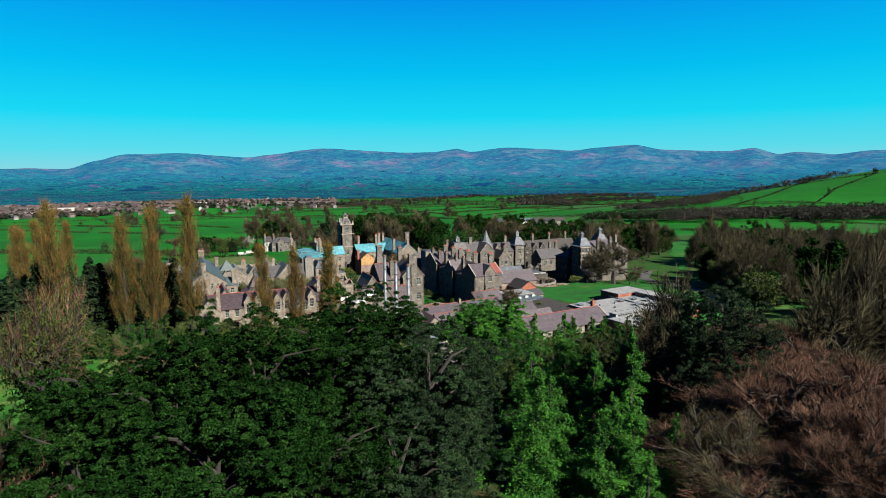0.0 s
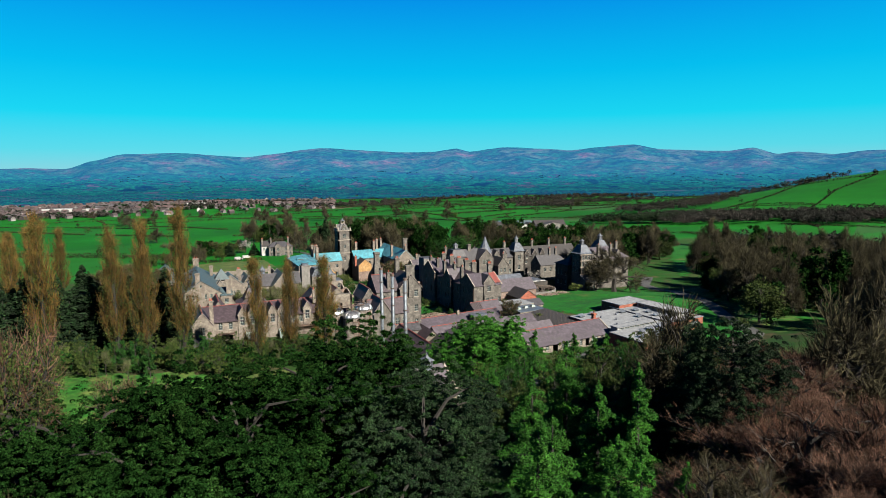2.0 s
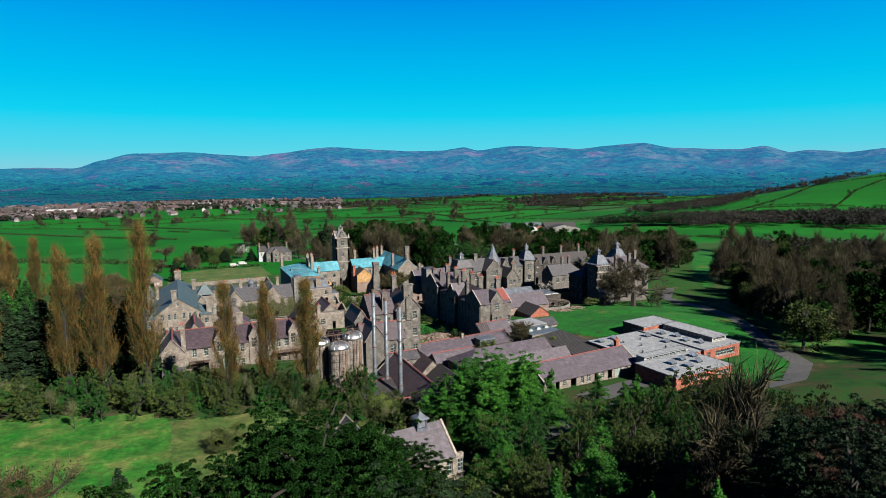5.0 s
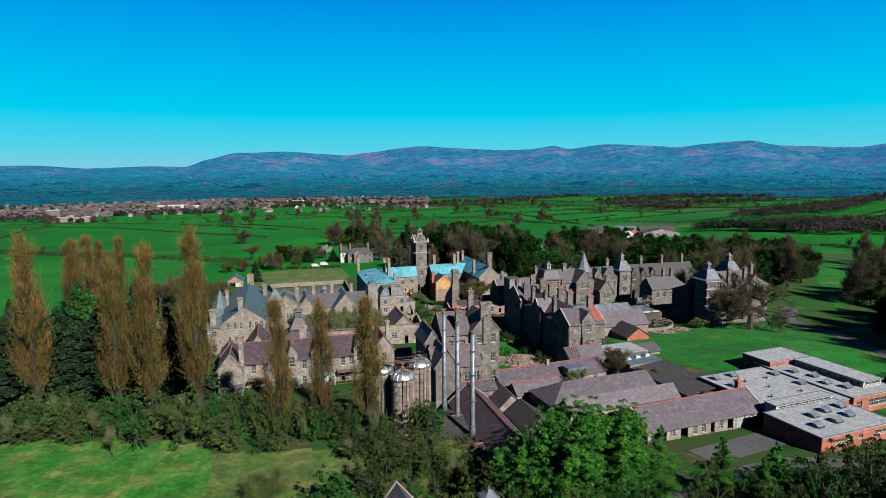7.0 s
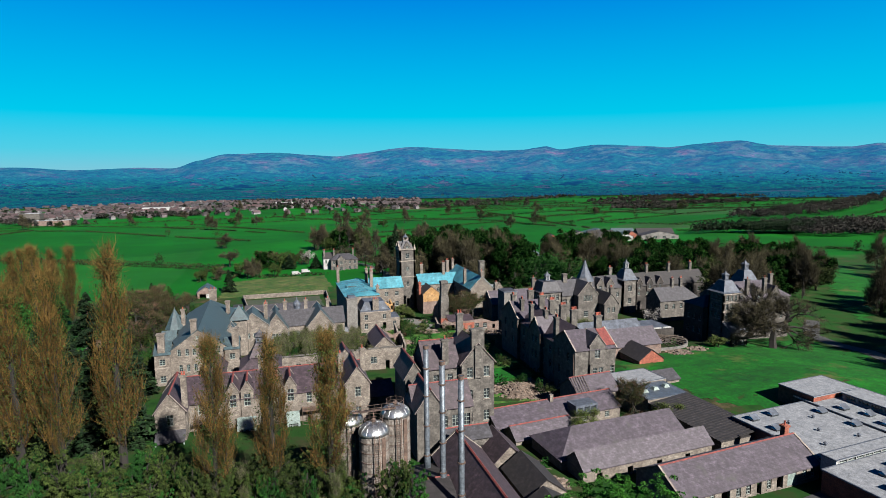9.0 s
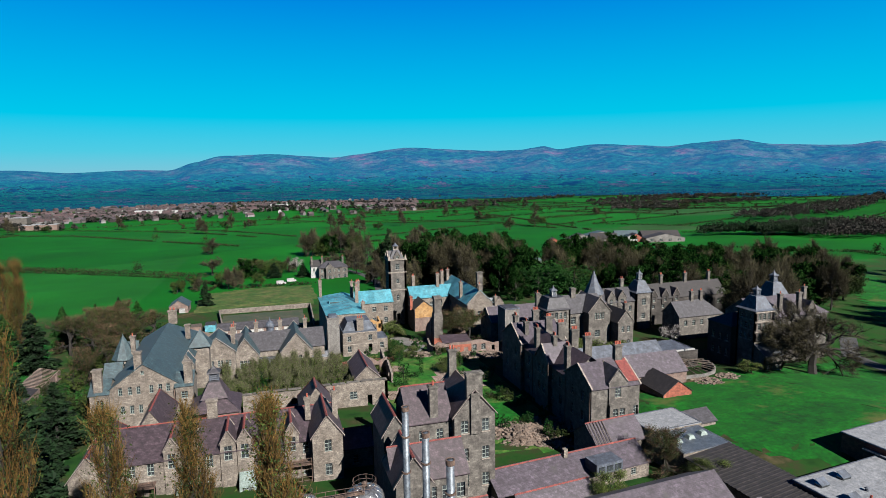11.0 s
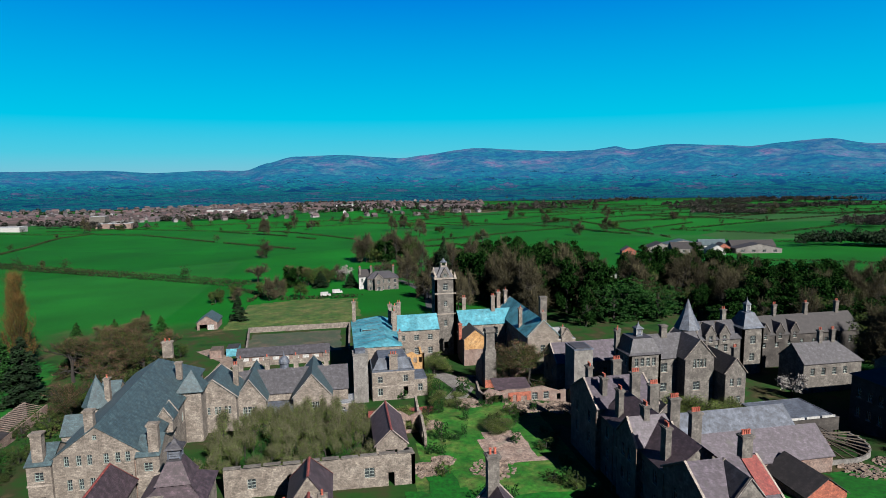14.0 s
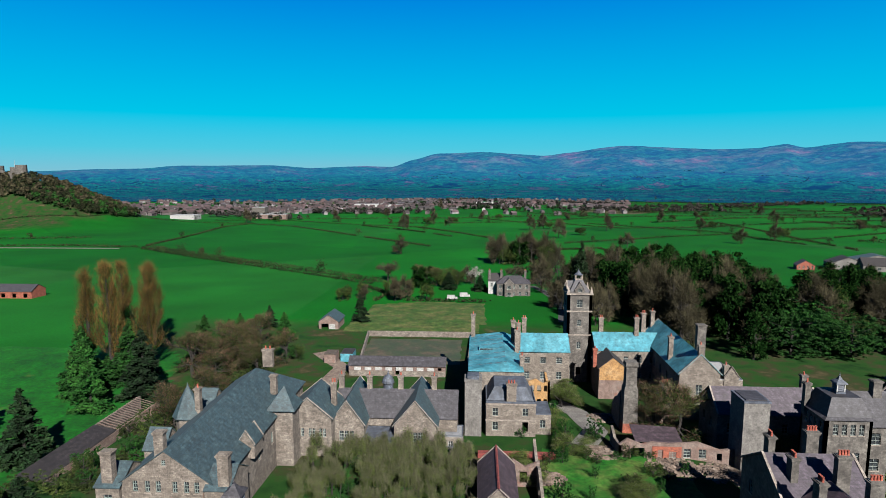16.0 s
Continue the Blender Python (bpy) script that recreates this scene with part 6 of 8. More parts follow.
def purple_sheds():
    b = thing("long_store_shed", 70, 136, 4.0, "long store shed with a grey-purple slate roof", "building", rz=4.0)
    wing(b, 69.5, 136.0, 94.5, 145.5, 3.4, 6.6, 9.4, "x", STONE, SLATE_PURPLE, ends=("hip", "gable"), E=[(3, 4.6, 1.2, 1.4)])
    b = thing("long_store_shed", 71, 128, 4.5, "long store shed with a weathered purple slate roof", "building", rz=4.0)
    wing(b, 71.0, 131.4, 96.0, 135.9, 3.6, 7.0, 8.9, "x", STONE, SLATE_PURPLE, ends=("gable", "gable"), S=row(4, 3, 20, 4.8, 1.0, 1.2, "void"))
    for k in range(14):
        Mesh().box(72 + 1.7 * k, 135.6, 6.92, 73.2 + 1.7 * k, 135.98, 7.2 + 0.15 * (k % 3)).make("broken_coping", PLASTER, b)
    b = thing("dark_roofed_shed", 98, 140, 4.0, "shed with a broad black corrugated roof", "building", rz=4.0)
    flat_block(b, 97.6, 133.6, 106.2, 151.0, 3.0, 6.4, STONE, SLATE_DARK, parapet=0.0)
    Mesh().slab([(97.2, 133.3, 6.7), (106.6, 133.3, 7.6), (106.6, 151.4, 7.6), (97.2, 151.4, 6.7)], 0.12).make("roof_sheet", SLATE_DARK, b)
    for k in range(23):
        Mesh().slab([(97.2, 133.5 + 0.76 * k, 6.78), (106.6, 133.5 + 0.76 * k, 7.68), (106.6, 133.7 + 0.76 * k, 7.68), (97.2, 133.7 + 0.76 * k, 6.78)], 0.07).make("corrugation", SLATE_DARK, b)
    b = thing("laundry_shed", 64, 152, 3.6, "low laundry shed with maroon slates and red ridge tiles", "building", rz=5.0)
    wing(b, 64.5, 151.0, 91.5, 158.5, 2.8, 6.0, 8.0, "x", STONE, SLATE_PURPLE, ridge=RIDGE, S=row(3, 14, 24, 4.2, 1.0, 1.2))
    Mesh().box(80.2, 149.4, 6.6, 85.0, 152.4, 8.2).make("glazed_dormer", LEAD, b)
    for k in range(3):
        Mesh().box(80.6 + 1.5 * k, 149.34, 6.9, 81.7 + 1.5 * k, 149.39, 7.8).make("dormer_pane", GLASS, b)
    wing(b, 66, 146.6, 78, 151.0, 2.8, 5.4, 7.0, "x", STONE, SLATE_PURPLE, ridge=RIDGE)
    Mesh().box(77.4, 154.0, 7.8, 78.1, 154.6, 9.2).make("vent_shaft", STONE, b)
    b = thing("broken_roofed_shed", 88, 162, 3.0, "shed whose maroon roof has a fallen corner", "ruin", rz=5.0)
    wing(b, 85.5, 159.6, 95.5, 166.4, 2.0, 6.4, 9.0, "x", STONE, SLATE_PURPLE, ridge=RIDGE)
    for k in range(6):
        Mesh().tube([(85.3 + 0.6 * k, 159.3, 6.7), (85.6 + 0.6 * k, 162.8, 9.15)], [0.07, 0.07], 4).make("bare_rafter", TIMBER, b)
    b = thing("flat_roofed_annex", 100, 162, 2.5, "flat-roofed annex with patched grey felt", "building", rz=4.0)
    flat_block(b, 95.8, 159.2, 106.6, 166.4, 1.2, 7.5, STONE, FELT, S=(), parapet=0.15)
    flat_block(b, 95.6, 151.6, 105.6, 159.0, 1.6, 7.2, STONE, STACK, parapet=0.1)
    for k in range(3):
        Mesh().taper(97.6 + 3 * k, 155.2 + 0.4 * k, 7.38, 7.95, 0.75, 0.6, 0.4, 0.35).make("roof_light", GREEN_PAINT, b)
    wing(b, 106.8, 161.6, 112.4, 166.8, 2.8, 6.2, 7.6, "x", STONE, SLATE_GREY)


purple_sheds()


def clinic():
    """A post-war clinic in several flat-roofed blocks."""
    ox, oy = 103.0, 107.4
    b = thing("flat_roofed_clinic", ox, oy, 6.0, "red brick clinic with pale felted flat roofs and clerestories", "building", rz=5.0)
    L = lambda a, c, d, e: (ox + a, oy + c, ox + d, oy + e)
    flat_block(b, *L(0, 0, 17.8, 11.0), 3.0, 8.6, BRICK, FELT, S=[(3.2, 7.2, 3.8, 0.7), (8.6, 7.2, 1.2, 0.7), (12.8, 7.2, 4.4, 0.7)], parapet=0.1, over=0.15, bars=(4, 0))
    flat_block(b, *L(4.6, 11.1, 22.4, 31.0), 2.5, 7.9, BRICK, FELT, parapet=0.1, over=0.15)
    flat_block(b, *L(3.0, 11.1, 17.6, 13.4), 7.0, 9.3, WHITE, FELT, S=row(7, 1.6, 13.0, 8.75, 1.7, 0.45), parapet=0.1, over=0.15, bars=(2, 0))
    flat_block(b, *L(22.5, 10.4, 36.0, 33.0), 2.0, 8.2, BRICK, FELT, S=[(1.0, 6.0, 1.4, 1.4), (4.4, 6.0, 7.2, 1.4)], E=row(4, 3, 18, 6.0, 2.0, 1.4), parapet=0.1, over=0.15, bars=(4, 1))
    flat_block(b, *L(29.4, 13.4, 34.8, 28.4), 7.6, 9.5, WHITE, FELT, S=[(0.5, 8.75, 4.4, 0.6)], W=row(6, 1.6, 13.4, 8.75, 2.0, 0.6), parapet=0.1, over=0.25, bars=(3, 0))
    flat_block(b, *L(23.0, 29.4, 35.2, 36.8), 1.0, 9.3, BRICK, FELT, parapet=0.1, over=0.15)
    spots = [(3.4, 3.2, 8.76), (6.6, 6.4, 8.76), (8.2, 3.4, 8.76), (10.6, 7.2, 8.76), (12.6, 4.4, 8.76), (15.0, 7.6, 8.76), (7.0, 24, 8.06), (6.8, 28.4, 8.06), (11.5, 28.6, 8.06), (25.0, 25.0, 8.36), (26.4, 21.4, 8.36), (25.0, 17.6, 8.36), (26.6, 14.6, 8.36), (20.6, 26.0, 8.06), (20.8, 20.0, 8.06)]
    for dx, dy, z in spots:
        x, y = ox + dx, oy + dy
        k = Mesh().box(x - 0.8, y - 0.55, z, x + 0.8, y + 0.55, z + 0.3).make("roof_light", GLASS, b)
        Mesh().slab([(x - 0.85, y - 0.6, z + 0.34), (x + 0.85, y - 0.6, z + 0.34), (x + 0.85, y + 0.5, z + 0.95), (x - 0.85, y + 0.5, z + 0.95)], 0.05).make("lid", LEAD, k)
    for dx, dy in ((9, 17), (13, 21), (17, 17), (11, 25), (17, 25)):
        Mesh().turned(ox + dx, oy + dy, [(0.22, 8.06), (0.22, 8.4), (0.34, 8.45), (0.1, 8.65)], 8).make("roof_vent", LEAD, b)
    Mesh().box(ox + 1.0, oy - 1.4, 6.9, ox + 8.5, oy - 1.3, 7.0).make("ramp_rail", IRON, b)
    for k in range(6):
        Mesh().box(ox + 1.0 + 1.48 * k, oy - 1.4, 5.4, ox + 1.08 + 1.48 * k, oy - 1.3, 6.95).make("rail_post", IRON, b)


clinic()


def lodge():
    b = thing("lodge", 40, 90, 10.5, "stone lodge with maroon roofs and a lead cupola", "building", rz=6.0)
    wing(b, 34.0, 86.6, 42.6, 94.4, 9.0, 14.4, 17.6, "x", STONE, SLATE_PURPLE, S=row(3, 6.0, 9.4, 11.8, 0.9, 1.8), cope=True)
    wing(b, 32.6, 84.6, 37.6, 92.0, 9.0, 14.0, 17.4, "y", STONE, SLATE_PURPLE, S=[(1.9, 12.0, 1.2, 1.8)], cope=True)
    wing(b, 29.0, 91.0, 34.5, 98.0, 9.0, 14.6, 18.0, "y", STONE, SLATE_PURPLE, cope=True)
    cupola(b, 39.4, 90.5, 17.2, 20.2, 0.8, LEAD, LEAD)
    c = thing("garden_shed", -12.0, 93.5, 10.0, "small shed with a red-edged dark roof at the meadow's edge", "shed")
    wing(c, -14.0, 91.0, -9.5, 96, 9.0, 12.0, 13.8, "y", STONE, SLATE_DARK, ridge=RIDGE)


lodge()


def outer_buildings():
    b = thing("stable_row", 30, 281, -1.5, "long low stable row with whitewashed front and slate roof", "building")
    wing(b, 17.4, 279.5, 43.4, 284.5, -2.0, 1.6, 3.2, "x", PLASTER, SLATE_GREY, S=row(9, 2, 24.5, 0.1, 1.0, 0.9, "void") + [(12.6, -1.2, 1.0, 2.1, "void")])
    for k in range(8):
        Mesh().box(18.9 + 2.81 * k, 279.42, 0.1, 20.7 + 2.81 * k, 279.49, 1.0).make("whitewash_band", WHITE, b)
    wall(b, (17.6, 279.3), (29.6, 279.3), -2.0, [(0, 0.0), (12, 0.0)], STONE, (), 0.15)
    wall(b, (31.2, 279.3), (43.2, 279.3), -2.0, [(0, 0.0), (12, 0.0)], STONE, (), 0.15)
    c = thing("garden_wall", 33, 318, -2.2, "long low stone wall of the walled garden", "wall")
    wall(c, (15, 320), (50, 320), -3.2, [(0, -0.4), (35, -0.4)], STONE, (), 0.5)
    wall(c, (15, 320), (18.5, 287), -3.0, [(0, -0.4), (33.2, 0.2)], STONE, (), 0.5)
    wall(c, (50, 320), (49, 288), -3.0, [(0, -0.4), (32, 0.2)], STONE, (), 0.5)
    drape("garden_bed", [(18, 290), (47, 290), (48, 318), (17, 318)], EARTH, 0.05, 3.0, label="weedy brown bed inside the walled garden")
    d = thing("garage", -0.5, 331, -2.4, "small pale garage with a dark gabled roof", "shed")
    wing(d, -4.0, 328.5, 3.0, 338, -3.2, 0.4, 2.8, "y", PLASTER, SLATE, S=[(0.9, -2.4, 2.6, 2.0, "void"), (3.7, -2.4, 2.2, 2.0, "white")])
    e = thing("green_store", 12, 294, -1.6, "small green corrugated store", "shed")
    flat_block(e, 12.5, 291, 16, 296, -2.2, 0.8, TEAL, SLATE_DARK, parapet=0)
    e = thing("wooden_store", 8.5, 291, -1.6, "small brown wooden store", "shed")
    flat_block(e, 8.0, 289.5, 11.4, 294, -2.2, 0.9, PLASTER, TIMBER, parapet=0)
    f = thing("lean_to_shed", -22, 232, 0.0, "long stone lean-to shed with half its roof fallen to rafters", "ruin")
    wall(f, (-24.2, 216), (-24.2, 252), -1.5, [(0, 3.0), (36, 2.6)], STONE, (), 0.4)
    wall(f, (-20.2, 252), (-20.2, 216), -1.5, [(0, 1.6), (36, 2.0)], PLASTER, row(4, 4, 32, -0.2, 1.2, 1.7, "void"), 0.4)
    Mesh().slab([(-24.4, 215.6, 3.25), (-19.9, 215.6, 2.15), (-19.9, 236, 2.0), (-24.4, 236, 3.05)], 0.12).make("roof", SLATE_DARK, f)
    for k in range(16):
        Mesh().tube([(-24.2, 236.6 + 0.9 * k, 3.1), (-20.1, 236.6 + 0.9 * k, 1.9)], [0.07, 0.07], 4).make("bare_rafter", PLASTER, f)
    g = thing("stone_house", 68, 405, -5.0, "pale stone country house with tall chimneys", "house")
    wing(g, 61, 400.5, 76.5, 409, -6.5, 1.0, 3.8, "x", STONE_GREY, SLATE_GREY, S=row(5, 1.6, 13.8, -1.6, 1.2, 1.7) + row(5, 1.6, 13.8, -5.0, 1.2, 1.9), ends=("hip", "hip"))
    wing(g, 64.5, 398.2, 68.5, 404, -6.5, 1.2, 3.2, "y", STONE_GREY, SLATE_GREY, S=[(1.2, -1.6, 1.6, 1.8), (1.2, -5.0, 1.6, 1.9)], cope=True)
    wing(g, 57, 405, 64, 412, -6.5, 1.4, 4.4, "x", WHITE, SLATE_DARK, S=row(2, 1.6, 5.2, -1.4, 1.0, 1.6))
    for x in (57.6, 63.2, 74.5):
        chimney(g, x, 406, 2.0, 6.2, 1.0, 0.9, 2)
    h = thing("white_house", 184, 393, -5.0, "white house with a grey slate roof among trees", "house")
    wing(h, 178, 390, 189, 396, -6.5, -0.4, 2.2, "x", WHITE, SLATE, S=row(4, 1.6, 9.4, -2.6, 1.1, 1.4) + row(4, 1.6, 9.4, -5.6, 1.1, 1.7), ends=("hip", "hip"))
    wing(h, 177, 386, 182, 392, -6.5, 0.2, 2.8, "y", WHITE, SLATE, S=[(1.8, -2.6, 1.3, 1.4)], cope=False)
    chimney(h, 181, 393, 1.0, 4.8, 1.4, 1.0, 3, WHITE)
    for k, (x, y, lx, ly, zr, mt, rf) in enumerate(((284, 512, 20, 13, 8, CONCRETE, SLATE_DARK), (299, 502, 22, 13, 8, CONCRETE, SLATE_DARK), (311, 526, 34, 12, 8, CONCRETE, SLATE), (313, 487, 12, 9, 7, WHITE, SLATE), (331, 518, 20, 10, 8, WHITE, SLATE), (326, 498, 11, 10, 7, BRICK, SLATE_DARK), (345, 486, 32, 11, 7, CONCRETE, SLATE_DARK), (352, 501, 32, 12, 8, BRICK, SLATE_DARK), (257, 508, 10, 8, 6, BRICK, SLATE_MAROON))):
        z = zg(x, y)
        f = thing("farm_shed", x, y, z, "large farm shed with a dark shallow roof", "barn", "sheds of the farmyard", rz=-14)
        wing(f, x - lx / 2, y - ly / 2, x + lx / 2, y + ly / 2, z - 1, z + zr * 0.5, z + zr, "y" if k % 3 != 1 and lx < 36 else "x", mt, rf, S=row(4, lx * 0.15, lx * 0.85, z + 1, lx * 0.08, 1.8))
    f = thing("field_barn", -160, 385, zg(-160, 385), "low brown field barn beside the green pasture", "barn")
    z = zg(-160, 385)
    wing(f, -172, 380, -150, 389, z - 1, z + 3.5, z + 6, "x", BRICK, SLATE_GREY, S=row(4, 3, 19, z + 0.5, 2, 2, "void"))


outer_buildings()


def rubble_heap(x, y, r, h, n, seed, label="heap of fallen stone and brick in the yard"):
    """A low mound of broken stones and bricks."""
    g2 = np.random.default_rng(seed)
    m = Mesh()
    ring = [(r * q, h * (1 - q) ** 1.3) for q in (1.0, 0.75, 0.5, 0.25, 0.02)]
    m.turned(x, y, [(a, zg(x, y) - 0.1 + b) for a, b in ring], 14)
    for _ in range(n):
        q, a = math.sqrt(g2.random()), g2.random() * 6.283
        px, py = x + r * 1.15 * q * math.cos(a), y + r * 1.15 * q * math.sin(a)
        s = g2.uniform(0.1, 0.34)
        z = zg(px, py) + h * max(0.0, 1 - q) ** 1.3
        c, d = math.cos(a * 3), math.sin(a * 3)
        pts = [(px + (u * c - v * d) * s, py + (u * d + v * c) * s * 0.7, z + w * s * 0.55 + u * s * 0.3) for u, v, w in ((-1, -1, -1), (1, -1, -1), (1, 1, -1), (-1, 1, -1), (-1, -1, 1), (1, -1, 1), (1, 1, 1), (-1, 1, 1))]
        m.add(pts, [(0, 3, 2, 1), (4, 5, 6, 7), (0, 1, 5, 4), (1, 2, 6, 5), (2, 3, 7, 6), (3, 0, 4, 7)])
    tagged(m.make("rubble_heap", RUBBLE), label, "rubble", kind="stuff")


for k, (x, y, r, h, n) in enumerate(((79.6, 176.3, 5.2, 1.6, 420), (86.5, 179.5, 3.2, 1.2, 240), (84.5, 171.5, 3.0, 1.0, 200), (60.5, 203.0, 2.6, 0.9, 220), (72, 201.5, 3.4, 0.3, 160), (86, 227.5, 4.0, 0.5, 220), (75, 233, 3.0, 0.5, 180), (95, 227, 3.6, 0.6, 200), (64, 222, 2.4, 0.7, 160), (79, 252, 2.8, 0.8, 180), (86.5, 246, 2.4, 0.8, 150), (132, 187.2, 3.0, 0.25, 160), (139, 188.5, 2.4, 0.25, 120), (66, 132, 2.5, 0.7, 140), (64, 206, 1.8, 0.5, 120), (92, 226, 2.6, 0.6, 160))):
    rubble_heap(x, y, r, h, n, 1200 + k)


def van(x, y, turn):
    """A small white panel van."""
    z = zg(x, y)
    b = thing("parked_van", x, y, z, "white panel van parked by the hedge", "van", "vans by the hedge", rz=turn)
    Mesh().box(x - 2.3, y - 0.9, z + 0.45, x + 1.3, y + 0.9, z + 2.1).make("body", WHITE, b)
    Mesh().taper(x + 1.9, y, z + 0.45, z + 1.25, 0.62, 0.88, 0.5, 0.84).make("bonnet", WHITE, b)
    Mesh().slab([(x + 1.32, y - 0.8, z + 1.95), (x + 1.32, y + 0.8, z + 1.95), (x + 1.85, y + 0.8, z + 1.3), (x + 1.85, y - 0.8, z + 1.3)], 0.04).make("windscreen", GLASS, b)
    for dx in (-1.5, 1.6):
        for dy in (-0.85, 0.85):
            Mesh().tube([(x + dx, y + dy - 0.12, z + 0.34), (x + dx, y + dy + 0.12, z + 0.34)], [0.34, 0.34], 12).make("wheel", SLATE_DARK, b)


van(40.5, 389.5, 4)
van(46.0, 396.0, 6)

# ---- trees ----
rng = np.random.default_rng(11)


def kites(centres, size, flat=0.0, seed=0, stretch=1.0):
    """Small bent leaf sprays, two triangles each, at the given centres."""
    r = np.random.default_rng(seed)
    n = len(centres)
    a = r.normal(size=(n, 3))
    a[:, 2] *= 1 - flat
    a /= np.linalg.norm(a, axis=1)[:, None]
    b = np.cross(a, r.normal(size=(n, 3)))
    b /= np.linalg.norm(b, axis=1)[:, None] + 1e-9
    s = size * r.uniform(0.55, 1.3, n)[:, None]
    c = np.asarray(centres)
    up = np.cross(a, b) * s * 0.25
    v = np.stack([c - a * s * stretch, c + b * s * 0.5 + up, c + a * s * stretch, c - b * s * 0.5 + up], 1).reshape(-1, 3)
    k = np.arange(n)[:, None] * 4
    f = np.concatenate([k + np.array([0, 1, 2]), k + np.array([0, 2, 3])], 0)
    return v, f


def leaf_mesh(name, v, f, mat, parent):
    me = bpy.data.meshes.new(name)
    me.from_pydata(v.tolist(), [], f.tolist())
    me.materials.append(mat)
    ob = new(name, me)
    ob.parent = parent
    return ob


def local(name, label, category, group=""):
    ob = new(name)
    ob["base"] = [0, 0, 0]
    return tagged(ob, label, category, group)


def spread(name, label, h, r, mat, seed, puffs=40, per=150, size=0.45, low=0.35, flatten=0.55, limbs=14, group="", shell=0.55, tufts=0, tuft=0.3):
    """A broad tree: trunk, limbs and a crown of puffs of leaf sprays with gaps between."""
    g = np.random.default_rng(seed)
    b = local(name, label, "tree", group)
    t = Mesh()
    lean = g.normal(size=2) * 0.03 * h
    t.tube([(0, 0, -0.6), (lean[0] * 0.3, lean[1] * 0.3, h * 0.3), (lean[0], lean[1], h * 0.75)], [h * 0.022 + 0.12, h * 0.017 + 0.06, 0.07], 7)
    cs = []
    for i in range(puffs):
        d = g.normal(size=3)
        d /= np.linalg.norm(d)
        q = shell + (1 - shell) * g.random()
        z = h * (low + (1 - low) * (0.5 + 0.5 * d[2] * q)) - 0.06 * h
        w = r * q * math.hypot(d[0], d[1]) / max(math.hypot(d[0], d[1]), 0.35)
        ang = math.atan2(d[1], d[0])
        rr = w * (1.0 - 0.35 * max(0, (z / h - 0.75) / 0.25))
        cs.append((rr * math.cos(ang) * g.uniform(0.8, 1.12), rr * math.sin(ang) * g.uniform(0.8, 1.12), z))
    for i in range(min(limbs, puffs)):
        c = cs[i]
        z0 = max(h * 0.22, min(h * 0.7, c[2] - math.hypot(c[0], c[1]) * 0.6))
        t.tube([(lean[0] * 0.6, lean[1] * 0.6, z0), (c[0] * 0.5, c[1] * 0.5, (z0 + c[2]) / 2 + 0.05 * h), c], [0.06 + h * 0.007, 0.05 + h * 0.004, 0.03], 4)
    t.make("trunk", BARK, b)
    pts = []
    for c in cs:
        k = int(per * g.uniform(0.5, 1.4))
        e = g.normal(size=(k, 3)) * np.array([1, 1, flatten]) * r * g.uniform(0.12, 0.2)
        if tufts:
            # small tufts of leaf inside each puff, with dark gaps between them
            heart = g.normal(size=(tufts, 3)) * np.array([1, 1, flatten]) * r * g.uniform(0.12, 0.2)
            d = g.normal(size=(k, 3))
            d /= np.linalg.norm(d, axis=1)[:, None]
            d[:, 2] = np.abs(d[:, 2]) * 1.1 - 0.45
            e = heart[g.integers(0, tufts, k)] + d * tuft * np.array([1.15, 1.15, 0.8]) * g.uniform(0.55, 1.15, k)[:, None]
        pts.append(np.array(c) + e)
    pts = np.concatenate(pts)
    pts[:, 2] = np.maximum(pts[:, 2], h * low * 0.6)
    leaf_mesh("crown", *kites(pts, size, 0.25, seed), mat, b)
    return b


def conifer(name, label, h, r, mat, seed, n=3500, size=0.4, droop=0.25, ragged=0.3, base=0.08, group=""):
    """A conical tree of drooping boughs in whorls."""
    g = np.random.default_rng(seed)
    b = local(name, label, "tree", group)
    Mesh().tube([(0, 0, -0.6), (0, 0, h * 0.5), (0, 0, h * 0.98)], [h * 0.018 + 0.08, h * 0.011 + 0.04, 0.03], 6).make("trunk", BARK, b)
    boughs = 70
    pts = []
    for i in range(boughs):
        s = (i + g.random()) / boughs
        z = h * (base + (1 - base) * s)
        L = r * (1 - s) ** 0.85 * g.uniform(1 - ragged, 1 + ragged * 0.6) + 0.15
        a = g.random() * 2 * math.pi
        k = max(6, int(n / boughs * (1.75 * (1 - s) + 0.2)))
        u = g.random(k) ** 0.65
        side = g.normal(size=k) * L * 0.2 * (1.1 - u * 0.6)
        x = u * L * math.cos(a) - side * math.sin(a)
        y = u * L * math.sin(a) + side * math.cos(a)
        zz = z + 0.15 * L * u - droop * L * u * u + g.normal(size=k) * 0.05 * r
        pts.append(np.stack([x, y, zz], 1))
    leaf_mesh("crown", *kites(np.concatenate(pts), size, 0.4, seed), mat, b)
    return b


